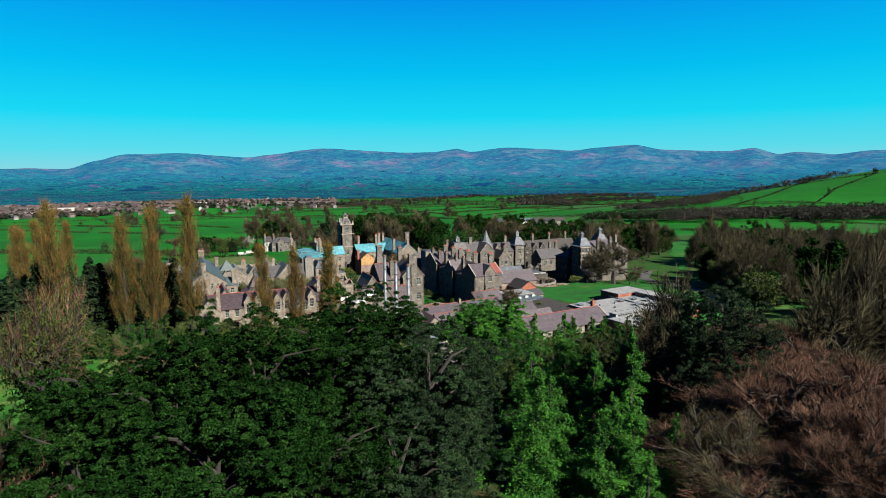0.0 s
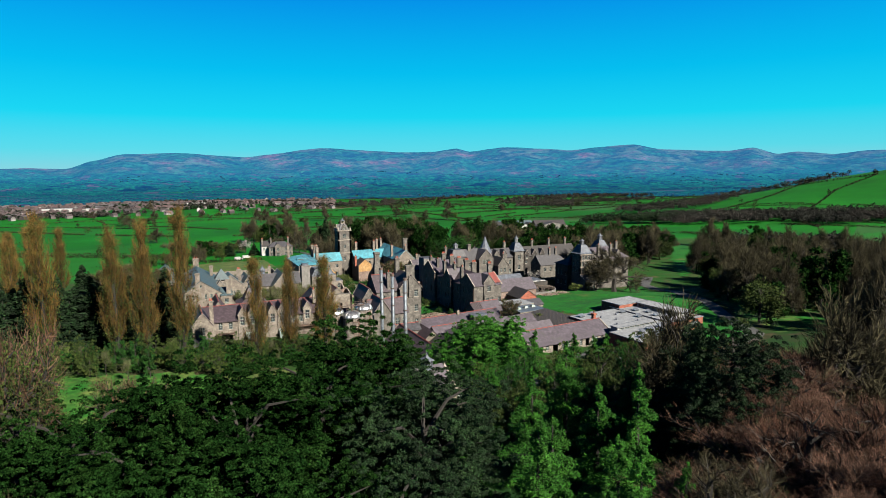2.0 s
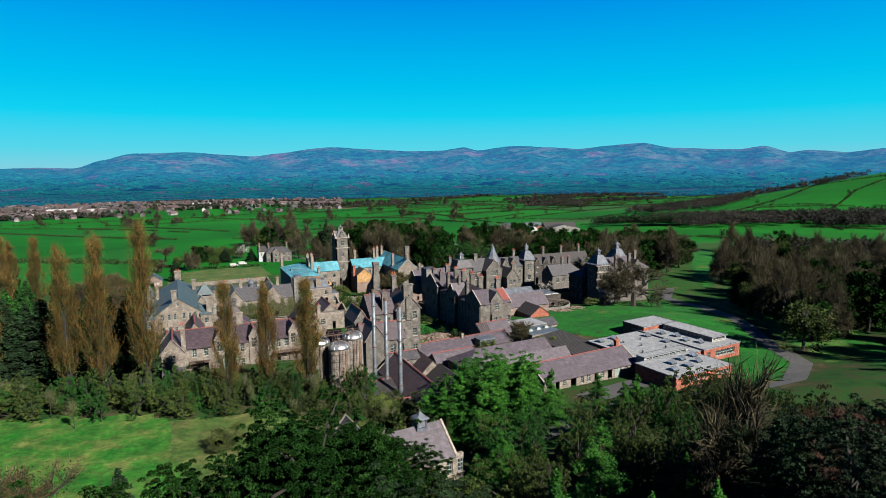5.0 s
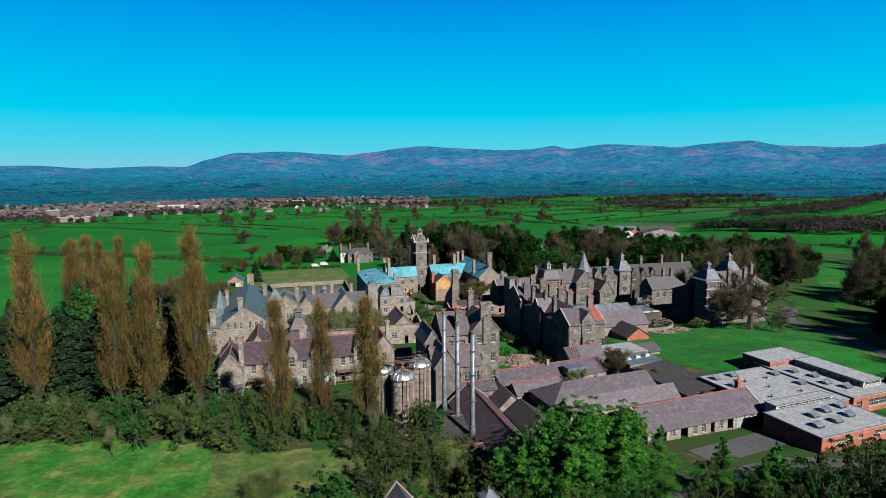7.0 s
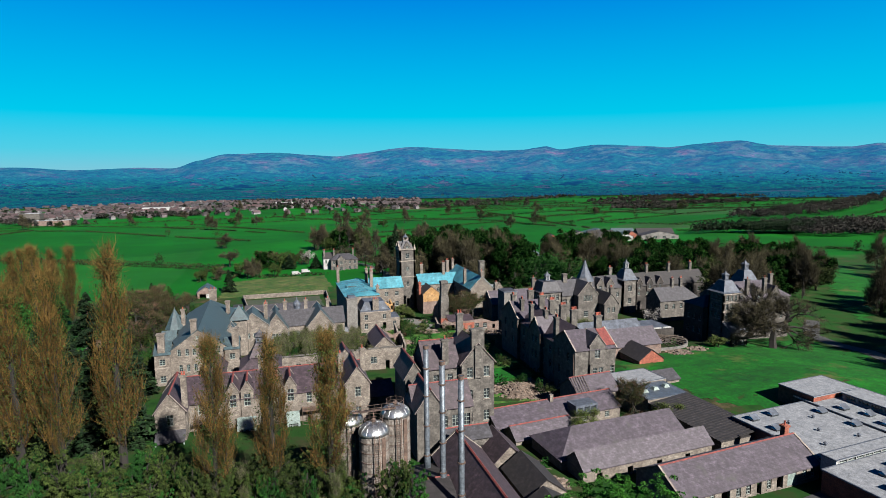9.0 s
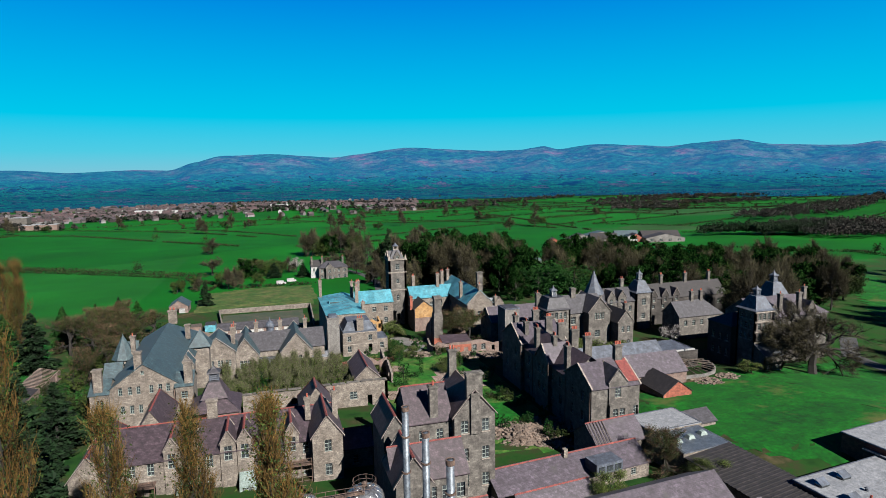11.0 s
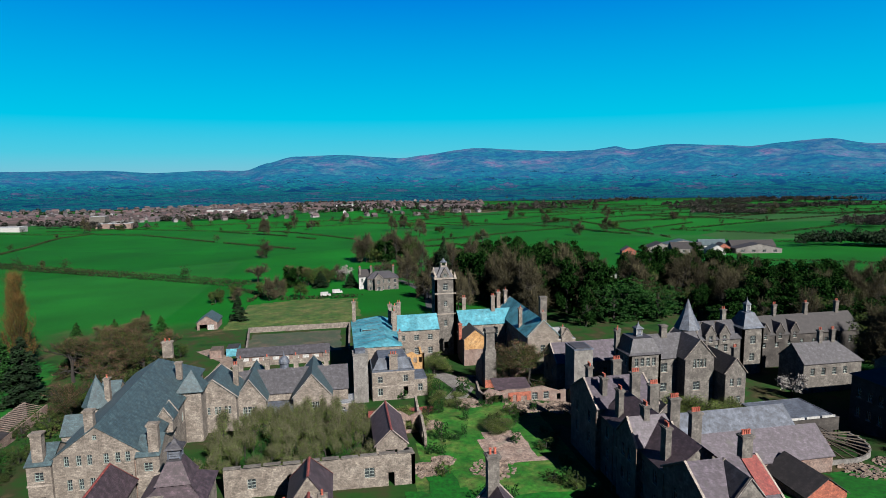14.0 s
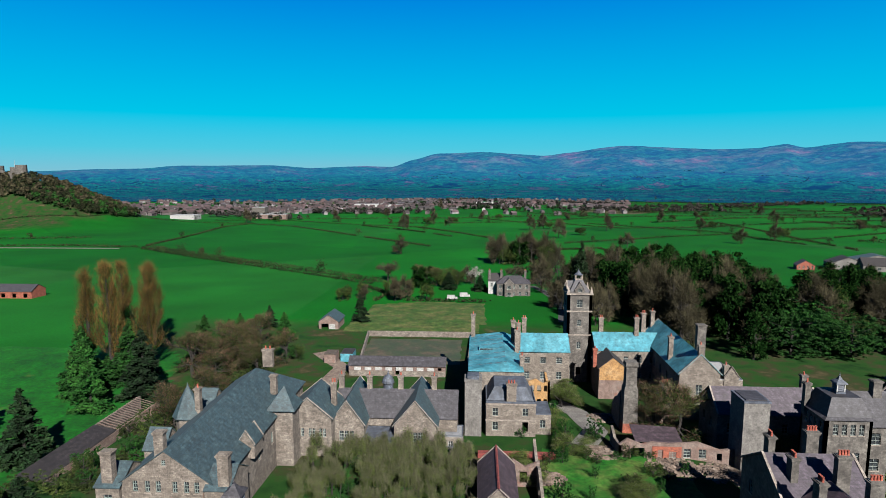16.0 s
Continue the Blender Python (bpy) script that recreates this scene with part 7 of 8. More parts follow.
def twigs(base, count, length, rad, seed, up=0.4):
    """Thin pointed twigs, each a three-sided sliver, sprouting from given points and ways."""
    g = np.random.default_rng(seed)
    p, d = base
    n = len(p)
    idx = g.integers(0, n, count)
    o = p[idx] + g.normal(size=(count, 3)) * 0.12
    w = d[idx] + g.normal(size=(count, 3)) * 0.55
    w[:, 2] += up
    w /= np.linalg.norm(w, axis=1)[:, None]
    L = length * g.uniform(0.5, 1.3, count)[:, None]
    s = np.cross(w, g.normal(size=(count, 3)))
    s /= np.linalg.norm(s, axis=1)[:, None] + 1e-9
    q = np.cross(w, s)
    bend = g.normal(size=(count, 3)) * 0.12 * L
    v = np.stack([o + s * rad, o - s * rad * 0.5 + q * rad, o + w * L * 0.55 + bend + s * rad * 0.6, o + w * L * 0.55 + bend - s * rad * 0.6, o + w * L + bend * 0.4], 1).reshape(-1, 3)
    k = np.arange(count)[:, None] * 5
    f = np.concatenate([k + np.array([0, 1, 2]), k + np.array([1, 3, 2]), k + np.array([2, 3, 4])], 0)
    return v, f


def bare(name, label, h, r, mat, seed, levels=4, count=2600, twig=1.0, rad=0.022, upright=0.35, column=False, group="", leaf=None, leaves=0, start=0.25):
    """A leafless tree: forking limbs grown level by level, ending in many fine twigs."""
    g = np.random.default_rng(seed)
    b = local(name, label, "tree", group)
    t = Mesh()
    tips_p, tips_d = [], []
    if column:
        t.tube([(0, 0, -0.6), (0, 0, h * 0.5), (0, 0, h * 0.95)], [h * 0.016 + 0.1, h * 0.01 + 0.05, 0.03], 6)
        for i in range(70):
            s = g.uniform(0.08, 0.93)
            a = g.random() * 2 * math.pi
            wid = r * min(1.0, 0.4 + s / 0.4) * (1 - s) ** 0.85 * 1.15 * g.uniform(0.55, 1.25)
            L = h * g.uniform(0.1, 0.2) * (0.45 + 0.55 * (1 - s))
            p0 = np.array([0, 0, h * s])
            p1 = p0 + np.array([math.cos(a) * wid * 0.7, math.sin(a) * wid * 0.7, L * 0.6])
            p2 = p0 + np.array([math.cos(a) * wid, math.sin(a) * wid, L * 1.5])
            p2[2] = min(p2[2], h * g.uniform(0.9, 1.0))
            t.tube([p0, p1, p2], [0.05, 0.035, 0.015], 3)
            for q in np.linspace(0.3, 1, 6):
                tips_p.append(p0 + (p1 - p0) * min(1, q * 2) + (p2 - p1) * max(0, q * 2 - 1) * 1.0)
                tips_d.append((p2 - p1) / np.linalg.norm(p2 - p1))
    else:
        def grow(p, d, L, rd, lev):
            q = p + d * L
            mid = p + d * L * 0.5 + g.normal(size=3) * L * 0.06
            t.tube([p, mid, q], [rd, rd * 0.8, rd * 0.6], 5 if lev > 2 else 3)
            if lev <= 1:
                for s in (0.35, 0.7, 1.0):
                    tips_p.append(p + (q - p) * s)
                    tips_d.append(d)
            if lev == 0:
                return
            for _ in range(int(g.integers(3, 5)) if lev < levels else 6):
                e = d + g.normal(size=3) * (0.62 if lev < levels else 0.8)
                e[2] += upright * 0.5
                e /= np.linalg.norm(e)
                e = e * np.array([1.0, 1.0, 0.85])
                grow(q if lev == levels else p + (q - p) * g.uniform(0.55, 1.0), e, L * g.uniform(0.6, 0.85), rd * 0.58, lev - 1)
        grow(np.array([0, 0, -0.5]), np.array([0, 0, 1.0]), h * start, h * 0.022 + 0.08, levels)
    P, D = np.array(tips_p), np.array(tips_d)
    # keep the crown within its height and breadth
    hh = max(P[:, 2].max(), 1e-3)
    ww = np.percentile(np.hypot(P[:, 0], P[:, 1]), 96)
    sc = np.array([r * 0.93 / ww, r * 0.93 / ww, h * 0.95 / hh]) if not column else np.ones(3)
    P = P * sc
    t.v = [(x * sc[0], y * sc[1], z * sc[2] if z > 0 else z) for x, y, z in t.v]
    t.make("trunk", BARK, b)
    leaf_mesh("crown", *twigs((P, D), count, twig, rad, seed, upright), mat, b)
    if leaf:
        idx = g.integers(0, len(P), leaves)
        leaf_mesh("young_leaves", *kites(P[idx] + g.normal(size=(leaves, 3)) * 0.45, 0.11 if h > 7.5 else 0.09, 0.2, seed + 1), leaf, b)
    return b


def put(ob, places, first=True):
    """Stands copies of a tree at (x, y, height factor, width factor); the first place takes the tree itself."""
    for i, (x, y, sh, sw) in enumerate(places):
        m = Matrix.Translation((x, y, zg(x, y))) @ Matrix.Rotation((x * 7.3 + y * 3.1) % 6.28, 4, "Z") @ Matrix.Diagonal((sw, sw, sh, 1))
        if i == 0 and first:
            ob.matrix_basis = m
        else:
            copy_thing(ob, m)


def top(x, y, z, h):
    """The height factor that brings a tree of height h up to z."""
    return (z - zg(x, y)) / h


# the pines by the start
P1 = spread("pine_tree", "broad dark green pine with a dense billowing crown", 21, 7.2, NEEDLE, 21, 130, 1350, 0.115, 0.3, 0.5, 22, tufts=17, tuft=0.3)
P2 = spread("pine_tree", "broad dark green pine with a dense billowing crown", 21, 6.6, NEEDLE, 22, 120, 1350, 0.115, 0.3, 0.5, 20, tufts=17, tuft=0.3)
put(P1, [(-6, 58, top(-6, 58, 32.4, 21), 0.85), (-8.5, 52, top(-8.5, 52, 31.6, 21), 0.7), (-1, 48.5, top(-1, 48, 36.6, 21), 0.9), (13.5, 56.5, top(13, 56, 36.8, 21), 0.95), (9, 40, 0.86, 0.9)])
put(P2, [(5.5, 50.5, top(5, 50, 36.6, 21), 1.05), (2.5, 40.5, 0.84, 0.9), (20, 63.5, top(20, 63, 34.2, 21), 0.95), (27.5, 85.5, 0.46, 0.8), (12, 66, 0.8, 0.8), (33, 81, 0.42, 0.75), (-5.5, 43, 0.82, 0.8)])
Y1 = spread("dark_broadleaf_tree", "dense dark evergreen oak with fine foliage", 19, 6.6, FIR, 31, 110, 1100, 0.11, 0.2, 0.7, 16, shell=0.5, tufts=14, tuft=0.3)
put(Y1, [(20.5, 47.5, top(20, 48, 34.2, 19), 1.05), (14.5, 39.5, 0.78, 0.85), (25, 55, 0.8, 0.9)])
F1 = conifer("black_fir", "tall ragged fir in near-black needle", 22, 7.6, FIR, 41, 30000, 0.2, 0.3, 0.45)
Y2 = spread("dark_cedar", "broad near-black cedar with a rounded dense crown", 22, 6.4, FIR, 33, 120, 1000, 0.13, 0.12, 0.6, 18, shell=0.5, tufts=14, tuft=0.36)
put(Y2, [(55, 45.0, top(55, 45, 36.6, 22), 0.82), (62, 57, 0.7, 0.7)])
put(F1, [(57, 52, 0.75, 0.85),  (62, 60, 0.62, 0.8), (67.5, 61.5, 0.85, 0.9)])
L1 = conifer("larch_tree", "young larch in fresh bright green needle", 19, 4.8, LARCH, 51, 24000, 0.13, 0.42, 0.55)
L2 = conifer("larch_tree", "slender larch in fresh bright green needle", 19, 4.1, LARCH, 52, 20000, 0.13, 0.42, 0.6)
put(L1, [(27.5, 40.5, 0.84, 1.0), (33.5, 47, 0.8, 0.95), (47, 63, 0.95, 1.05), (53, 99.5, 0.86, 1.05), (61, 100.5, 0.8, 1.05), (57.5, 105.5, 0.78, 1.0), (64, 107, 0.66, 0.9), (38.5, 58, 0.86, 0.95), (34, 84, 0.46, 0.9), (36, 38, 0.74, 0.95)])
put(L2, [(44, 47, 0.85, 1.0), (40, 37, 0.66, 0.9), (31, 36.5, 0.7, 1.0), (38.5, 43.5, 0.68, 1.05), (55, 60, 0.68, 1.0), (49, 103, 0.74, 0.95), (69.5, 103.5, 0.62, 1.05), (43.5, 52.5, 0.8, 1.0), (76, 99, 0.54, 1.0), (29, 55, 0.62, 0.9), (72, 88, 0.56, 1.0), (48, 84, 0.45, 1.0), (26.5, 75, 0.5, 0.9), (33, 33, 0.6, 0.9), (81, 95, 0.5, 1.0)])

G1 = spread("fresh_green_tree", "broad larch clump in fresh bright green needle", 16, 4.6, LARCH, 55, 60, 700, 0.14, 0.12, 0.8, 14, tufts=10, tuft=0.4)
put(G1, [(54, 100.5, 0.92, 0.95), (60.5, 101.5, 0.98, 1.0), (57, 106, 1.0, 0.95), (64, 106, 0.86, 0.95), (49.5, 103.5, 0.78, 0.9)])

# bare trees
B1 = bare("bare_beech", "wide bare tree with fine reddish-brown twigs", 16, 8.5, TWIG, 61, 5, 26000, 1.2, 0.014, 0.7, start=0.13)
B2 = bare("bare_oak", "bare brown tree with spreading limbs", 15, 7.0, TWIG_BROWN, 62, 4, 7500, 1.4, 0.022, 0.4)
B3 = bare("bare_ash", "upright bare tree with brown twigs", 15, 5.0, TWIG, 63, 4, 7500, 1.1, 0.014, 0.9)
DOME = bare("bare_dome_tree", "great spreading bare tree with fine brown twigs", 19, 12.8, TWIG_BROWN, 66, 5, 30000, 1.6, 0.018, 0.25, start=0.17)
put(DOME, [(163.5, 187, 1.0, 1.0)])
put(B1, [(52.5, 31.5, 0.96, 1.0), (58.5, 38.5, 0.88, 0.95), (66, 47, 0.8, 0.95), (47.5, 24.5, 0.86, 0.9), (60, 27, 0.9, 1.0), (75, 52, 0.85, 1.0)])
put(B2, [(41, 31, 0.8, 0.9), (46.5, 39, 0.82, 0.85), (-16, 40, 1.1, 0.9), (-22, 50, 1.1, 0.95), (-30, 62, 1.1, 0.95), (-10, 50, 1.22, 0.75), (-7.5, 38, 0.95, 0.7), (-3, 30.5, 0.55, 0.6), (-12, 68, 1.2, 0.9), (3, 446, 0.95, 1.1), (120, 324, 0.9, 0.9), (72, 436, 0.95, 1.05), (-27, 44, 1.0, 0.9)])
put(B3, [(-14, 29, 0.92, 1.5), (-10, 28, 0.7, 1.3), (-18, 36, 1.0, 1.5), (-16, 24, 0.8, 1.5), (-7, 25, 0.6, 1.3), (44, 30, 0.7, 1.4), (49, 35, 0.8, 1.4), (-3.5, 27, 0.5, 0.9), (1.5, 31, 0.42, 0.9), (-6, 33, 0.62, 0.9), (-11, 45, 1.1, 0.9)])
O1 = bare("olive_leafing_tree", "tree coming into thin olive-yellow leaf", 13, 5.2, TWIG, 71, 4, 3000, 1.1, 0.022, 0.5, leaf=SPRING, leaves=11000)
O2 = bare("green_leafing_tree", "small tree coming into bright green leaf", 11, 4.4, TWIG_PALE, 72, 4, 1600, 0.9, 0.02, 0.5, leaf=YOUNG, leaves=16000)
put(O1, [(-24, 58, 1.25, 1.0), (-10.5, 60, 1.55, 0.95), (-14, 76, 1.35, 1.0), (-33, 72, 0.95, 1.0), (-17, 52, 1.35, 0.9), (26, 428, 0.62, 1.1), (31, 433, 0.6, 1.0), (22, 436, 0.66, 1.0), (92.5, 243.5, 0.68, 1.35), (88, 246, 0.6, 1.1), (197, 143, 0.9, 1.1), (99, 217, 0.55, 1.1), (94.5, 153.8, 0.5, 0.8), (186, 150, 0.7, 1.0), (-4, 84, 0.9, 1.0), (3, 76, 0.8, 1.0)])
put(O2, [(112, 208, 0.8, 1.15), (117, 206.5, 0.72, 1.1), (122, 208.5, 0.82, 1.2), (126.5, 212, 0.75, 1.0), (107.5, 217, 0.7, 1.0), (115.5, 213, 0.95, 1.2), (102, 213, 0.7, 0.9), (81, 147.5, 0.62, 0.6), (99, 147.5, 0.5, 0.7), (113, 212, 0.62, 1.2), (118, 208, 0.55, 1.1), (122, 212.5, 0.5, 1.0), (70, 232, 0.4, 0.8), (66.8, 246, 0.42, 0.9), (146, 188.5, 0.36, 0.6), (77, 218, 0.32, 0.8), (59.5, 223, 0.4, 0.9), (104, 203.5, 0.6, 0.9), (116, 216, 0.75, 1.0), (108, 216, 0.6, 0.8), (104.5, 233, 0.8, 1.1), (71, 259, 0.55, 0.9), (73, 268, 0.45, 0.8), (113, 237, 0.6, 1.2), (17, 118, 0.5, 0.7), (43, 118, 0.55, 0.8), (35, 110, 0.5, 0.8)])

# poplars
C1 = bare("lombardy_poplar", "tall narrow poplar with upswept ochre twigs", 18, 2.2, TWIG_OCHRE, 81, 4, 4600, 1.5, 0.019, 1.5, True, "row of poplars", leaf=SPRING, leaves=4200)
C2 = bare("lombardy_poplar", "tall narrow poplar with upswept ochre twigs", 18, 1.9, TWIG_OCHRE, 82, 4, 4200, 1.5, 0.019, 1.5, True, "row of poplars", leaf=SPRING, leaves=4200)
put(C1, [(18.5, 138.5, 1.36, 1.3), (33.8, 137.2, 1.0, 1.25), (-3.9, 152, 1.34, 1.15), (-36, 188, 1.2, 1.2), (-48, 279, 1.24, 1.35), (-60, 305, 1.1, 1.3), (-38, 281, 1.2, 1.3)])
put(C2, [(26.0, 138.6, 1.3, 1.3), (4.0, 152.5, 1.48, 1.3), (-10.2, 155, 1.29, 1.3), (-24.5, 158, 1.44, 1.35), (-54, 279, 1.18, 1.35), (-51, 306, 1.1, 1.35), (-49, 196, 1.04, 1.1)])

# firs west of the hall
F2 = conifer("fir_tree", "dense dark green fir tree", 15, 3.9, FIR, 91, 4200, 0.42, 0.3, 0.25, 0.03)
F3 = conifer("fir_tree", "broad fir in mid-green needle", 13, 4.0, LEAF, 92, 3600, 0.4, 0.3, 0.2, 0.02)
fw = []
g = np.random.default_rng(5)
for k in range(44):
    x, y = g.uniform(-66, -10), g.uniform(166, 232)
    if x > -46 and y > 207:
        continue
    fw.append((x, y, g.uniform(0.8, 1.25), g.uniform(0.9, 1.35)))
fw += [(-23, 172, 1.2, 1.3), (-15, 173, 1.1, 1.2), (-30, 178, 1.35, 1.4), (-8, 178, 0.95, 1.1), (-38, 170, 1.2, 1.3), (-46, 176, 1.3, 1.4), (-12, 188, 1.1, 1.2), (-2, 190, 0.9, 1.0), (-19, 183, 1.25, 1.3)]
for k in range(22):
    fw.append((-58 + 2.85 * k + g.normal() * 1.2, 166 + 7 * g.random(), g.uniform(1.15, 1.5), g.uniform(1.15, 1.4)))
put(F2, [(-31, 226, 0.95, 1.3), (-28.5, 261, 1.15, 1.25), (-52, 296, 0.9, 1.1), (-56, 231, 1.0, 1.3), (-8, 186, 0.62, 0.9), (-2.5, 180, 0.55, 0.9), (8.5, 341, 0.72, 0.7), (-22, 330, 0.55, 0.6), (3.4, 93.3, 0.62, 0.62)] + fw)
put(F2, [(200 + 5.2 * k, 283 - 3.1 * k + (k % 3), 0.62 + 0.06 * (k % 4), 0.62) for k in range(8)], False)
put(F2, [(37.9, 416.6, 0.62, 0.9), (53.3, 413, 0.55, 0.8), (101, 408, 1.75, 1.1)], False)
put(F3, [(-36, 252, 0.95, 1.2), (-34, 305, 0.8, 0.9), (-30, 292, 0.8, 0.8), (-25, 303, 0.75, 0.8), (-44, 262, 1.1, 1.2), (-50, 270, 1.2, 1.2), (-40, 274, 1.15, 1.15), (-46, 284, 1.1, 1.1), (-42, 268, 0.62, 0.9), (-20, 296, 0.75, 0.75), (-26, 314, 0.7, 0.75), (-14, 322, 0.6, 0.7), (25.5, 112.5, 0.42, 0.7)])
put(O1, [(-14, 286, 0.8, 1.2), (-20, 292, 0.75, 1.1), (-9, 282, 0.75, 1.1), (-24, 276, 0.8, 1.2), (-16, 304, 0.7, 1.1), (-12, 262, 0.75, 1.1), (-8, 250, 0.7, 1.0), (-18, 276, 0.7, 1.1), (-6, 275, 0.65, 1.0), (-3, 290, 0.6, 0.9), (-26, 285, 0.6, 0.9), (-10, 240, 0.65, 0.9)], False)

# scrub and shrubs
S1 = spread("shrub", "rounded shrub in mid-green leaf", 4, 2.6, LEAF, 101, 26, 220, 0.11, 0.1, 0.8, 6, tufts=6, tuft=0.22)
S2 = spread("scrub_bush", "rough shrub in thin olive leaf", 4, 2.6, SPRING, 102, 26, 200, 0.1, 0.1, 0.8, 10, tufts=6, tuft=0.25)
S3 = bare("sapling", "thin bare sapling of self-sown scrub", 7.2, 1.5, TWIG_PALE, 103, 3, 620, 1.4, 0.016, 1.9, leaf=YOUNG, leaves=2200, start=0.3)
s1, s2, s3 = [], [], []
g = np.random.default_rng(6)
for k in range(190):
    u = k / 189
    x = -66 + 108 * u + g.normal() * 1.5
    y = 157 - 12 * u * u - 12 * u + g.normal() * 3.0
    (s1 if g.random() < 0.35 else s2 if g.random() < 0.6 else s3).append((x, y, g.uniform(0.5, 1.5), g.uniform(0.6, 1.25)))
for k in range(150):
    y = g.uniform(200.5, 226.5)
    s3.append((g.uniform(21.5, 51.5), y, g.uniform(0.8, 1.15) * (0.9 + (y - 202) * 0.026), g.uniform(0.75, 1.15)))
for k in range(46):
    x, y = g.uniform(28, 49), g.uniform(112, 133)
    if math.hypot(x - 40, y - 136) < 7 or (y > 125 and x > 42):
        continue
    (s2 if g.random() < 0.6 else s3).append((x, y, g.uniform(0.5, 1.1), g.uniform(0.6, 1.2)))
for k in range(110):
    x, y = g.uniform(20, 100), g.uniform(62, 112)
    if (x < 48 and y > 82 and y < 100) or y > 118 - (x > 70) * 14 or (x > 60 and y > 92 and abs(y - 103) < 6):
        continue
    (s1 if g.random() < 0.5 else s2).append((x, y, g.uniform(0.7, 1.6), g.uniform(0.9, 1.7)))
for x, y in ((66, 186), (68, 190), (71, 188), (65, 214), (67, 228), (69, 239), (68, 252), (69, 256), (84, 238), (86, 180), (84, 174), (63, 168), (67, 172), (74, 180), (146, 190), (104, 200), (61, 143), (66, 137), (62, 118), (46, 116), (99, 205), (12, 247), (27, 249), (75, 240), (83, 256)):
    s1.append((x, y, g.uniform(0.4, 0.9), g.uniform(0.5, 1.0)))
for k in range(60):
    x, y = g.uniform(60, 88), g.uniform(172, 252)
    if 66 < x < 78 and 191 < y < 213 or y > 238 and x > 76:
        continue
    (s1 if g.random() < 0.45 else s2).append((x, y, g.uniform(0.25, 0.6), g.uniform(0.3, 0.7)))
for k in range(34):
    s1.append((g.uniform(28, 52), g.uniform(202, 227), g.uniform(0.35, 0.7), g.uniform(0.4, 0.8)))
for k in range(40):
    x, y = g.uniform(100, 150), g.uniform(204, 222)
    if x > 122 and y < 214 or 104 < x < 111 and y < 215:
        continue
    (s1 if g.random() < 0.5 else s2).append((x, y, g.uniform(0.4, 1.0), g.uniform(0.5, 1.0)))
for k in range(60):
    x, y = g.uniform(-20, 4), g.uniform(205, 300)
    (s2 if g.random() < 0.7 else s1).append((min(x, -1.5 if y < 245 else 4), y, g.uniform(0.4, 1.1), g.uniform(0.5, 1.1)))
for k in range(46):
    x, y = g.uniform(58, 112), g.uniform(60, 92)
    k = 0.5 if x > 84 else 1.0
    (s1 if g.random() < 0.35 else s2).append((x, y, k * g.uniform(0.9, 1.7), g.uniform(0.8, 1.4)))
put(S1, s1)
put(S2, s2)
put(S3, s3)
W1 = spread("blossom_tree", "small tree covered in pale blossom", 6, 2.8, BLOSSOM, 111, 24, 50, 0.22, 0.25, 0.8, 8)
put(W1, [(150.5, 224.5, 1.0, 1.1), (50.6, 438, 1.5, 1.3)])

# woods
FB = bare("woodland_tree", "bare woodland tree with brown twigs", 13, 4.8, TWIG_BROWN, 121, 4, 3000, 1.8, 0.04, 0.5, group="woodland")
FG = spread("woodland_pine", "woodland pine in dark green needle", 14, 4.2, NEEDLE, 122, 40, 110, 0.4, 0.1, 0.6, 6, group="woodland")
FO = spread("woodland_leafing_tree", "woodland tree in thin olive leaf", 11, 4.4, SPRING, 123, 44, 80, 0.32, 0.1, 0.7, 8, group="woodland")
FS = spread("bright_green_tree", "full round tree in bright green leaf", 13, 6.2, LEAF, 124, 60, 200, 0.28, 0.12, 0.8, 10, tufts=8, tuft=0.35)
put(FS, [(146, 306, 1.05, 1.2), (162, 304, 0.95, 1.1), (154, 312, 1.1, 1.2), (214, 172, 0.36, 0.8)])
fb, fg, fo = [], [], []
g = np.random.default_rng(8)


def within(x, y, poly):
    """Whether a place lies inside an outline on the plan."""
    odd = False
    for (ax, ay), (bx, by) in zip(poly, poly[1:] + poly[:1]):
        if (ay > y) != (by > y) and x < ax + (y - ay) * (bx - ax) / (by - ay):
            odd = not odd
    return odd


def glade(x, y):
    """Open ground: pastures, the roadside, the plots of the white house and the bright green trees."""
    if within(x, y, HILL_MEADOW) or within(x, y, [(196, 188), (222, 196), (262, 246), (244, 244), (212, 216), (192, 202)]) or within(x, y, [(182, 124), (176, 104), (149, 82), (126, 66), (128, 80), (150, 104)]):
        return True
    return 325 < y < 400 and abs((x - 184) - (y - 390) * 0.45) < 8 or 138 < x < 178 and 270 < y < 316


def scatter(n, x0, x1, y0, y1, wts, lo=0.8, hi=1.25, skip=None, wide=1.0):
    for _ in range(n):
        x, y = g.uniform(x0, x1), g.uniform(y0, y1)
        if glade(x, y) or skip and skip(x, y):
            continue
        u = g.random()
        dest = fb if u < wts[0] else fg if u < wts[0] + wts[1] else fo
        dest.append((x, y, g.uniform(lo, hi), g.uniform(lo, hi) * wide))


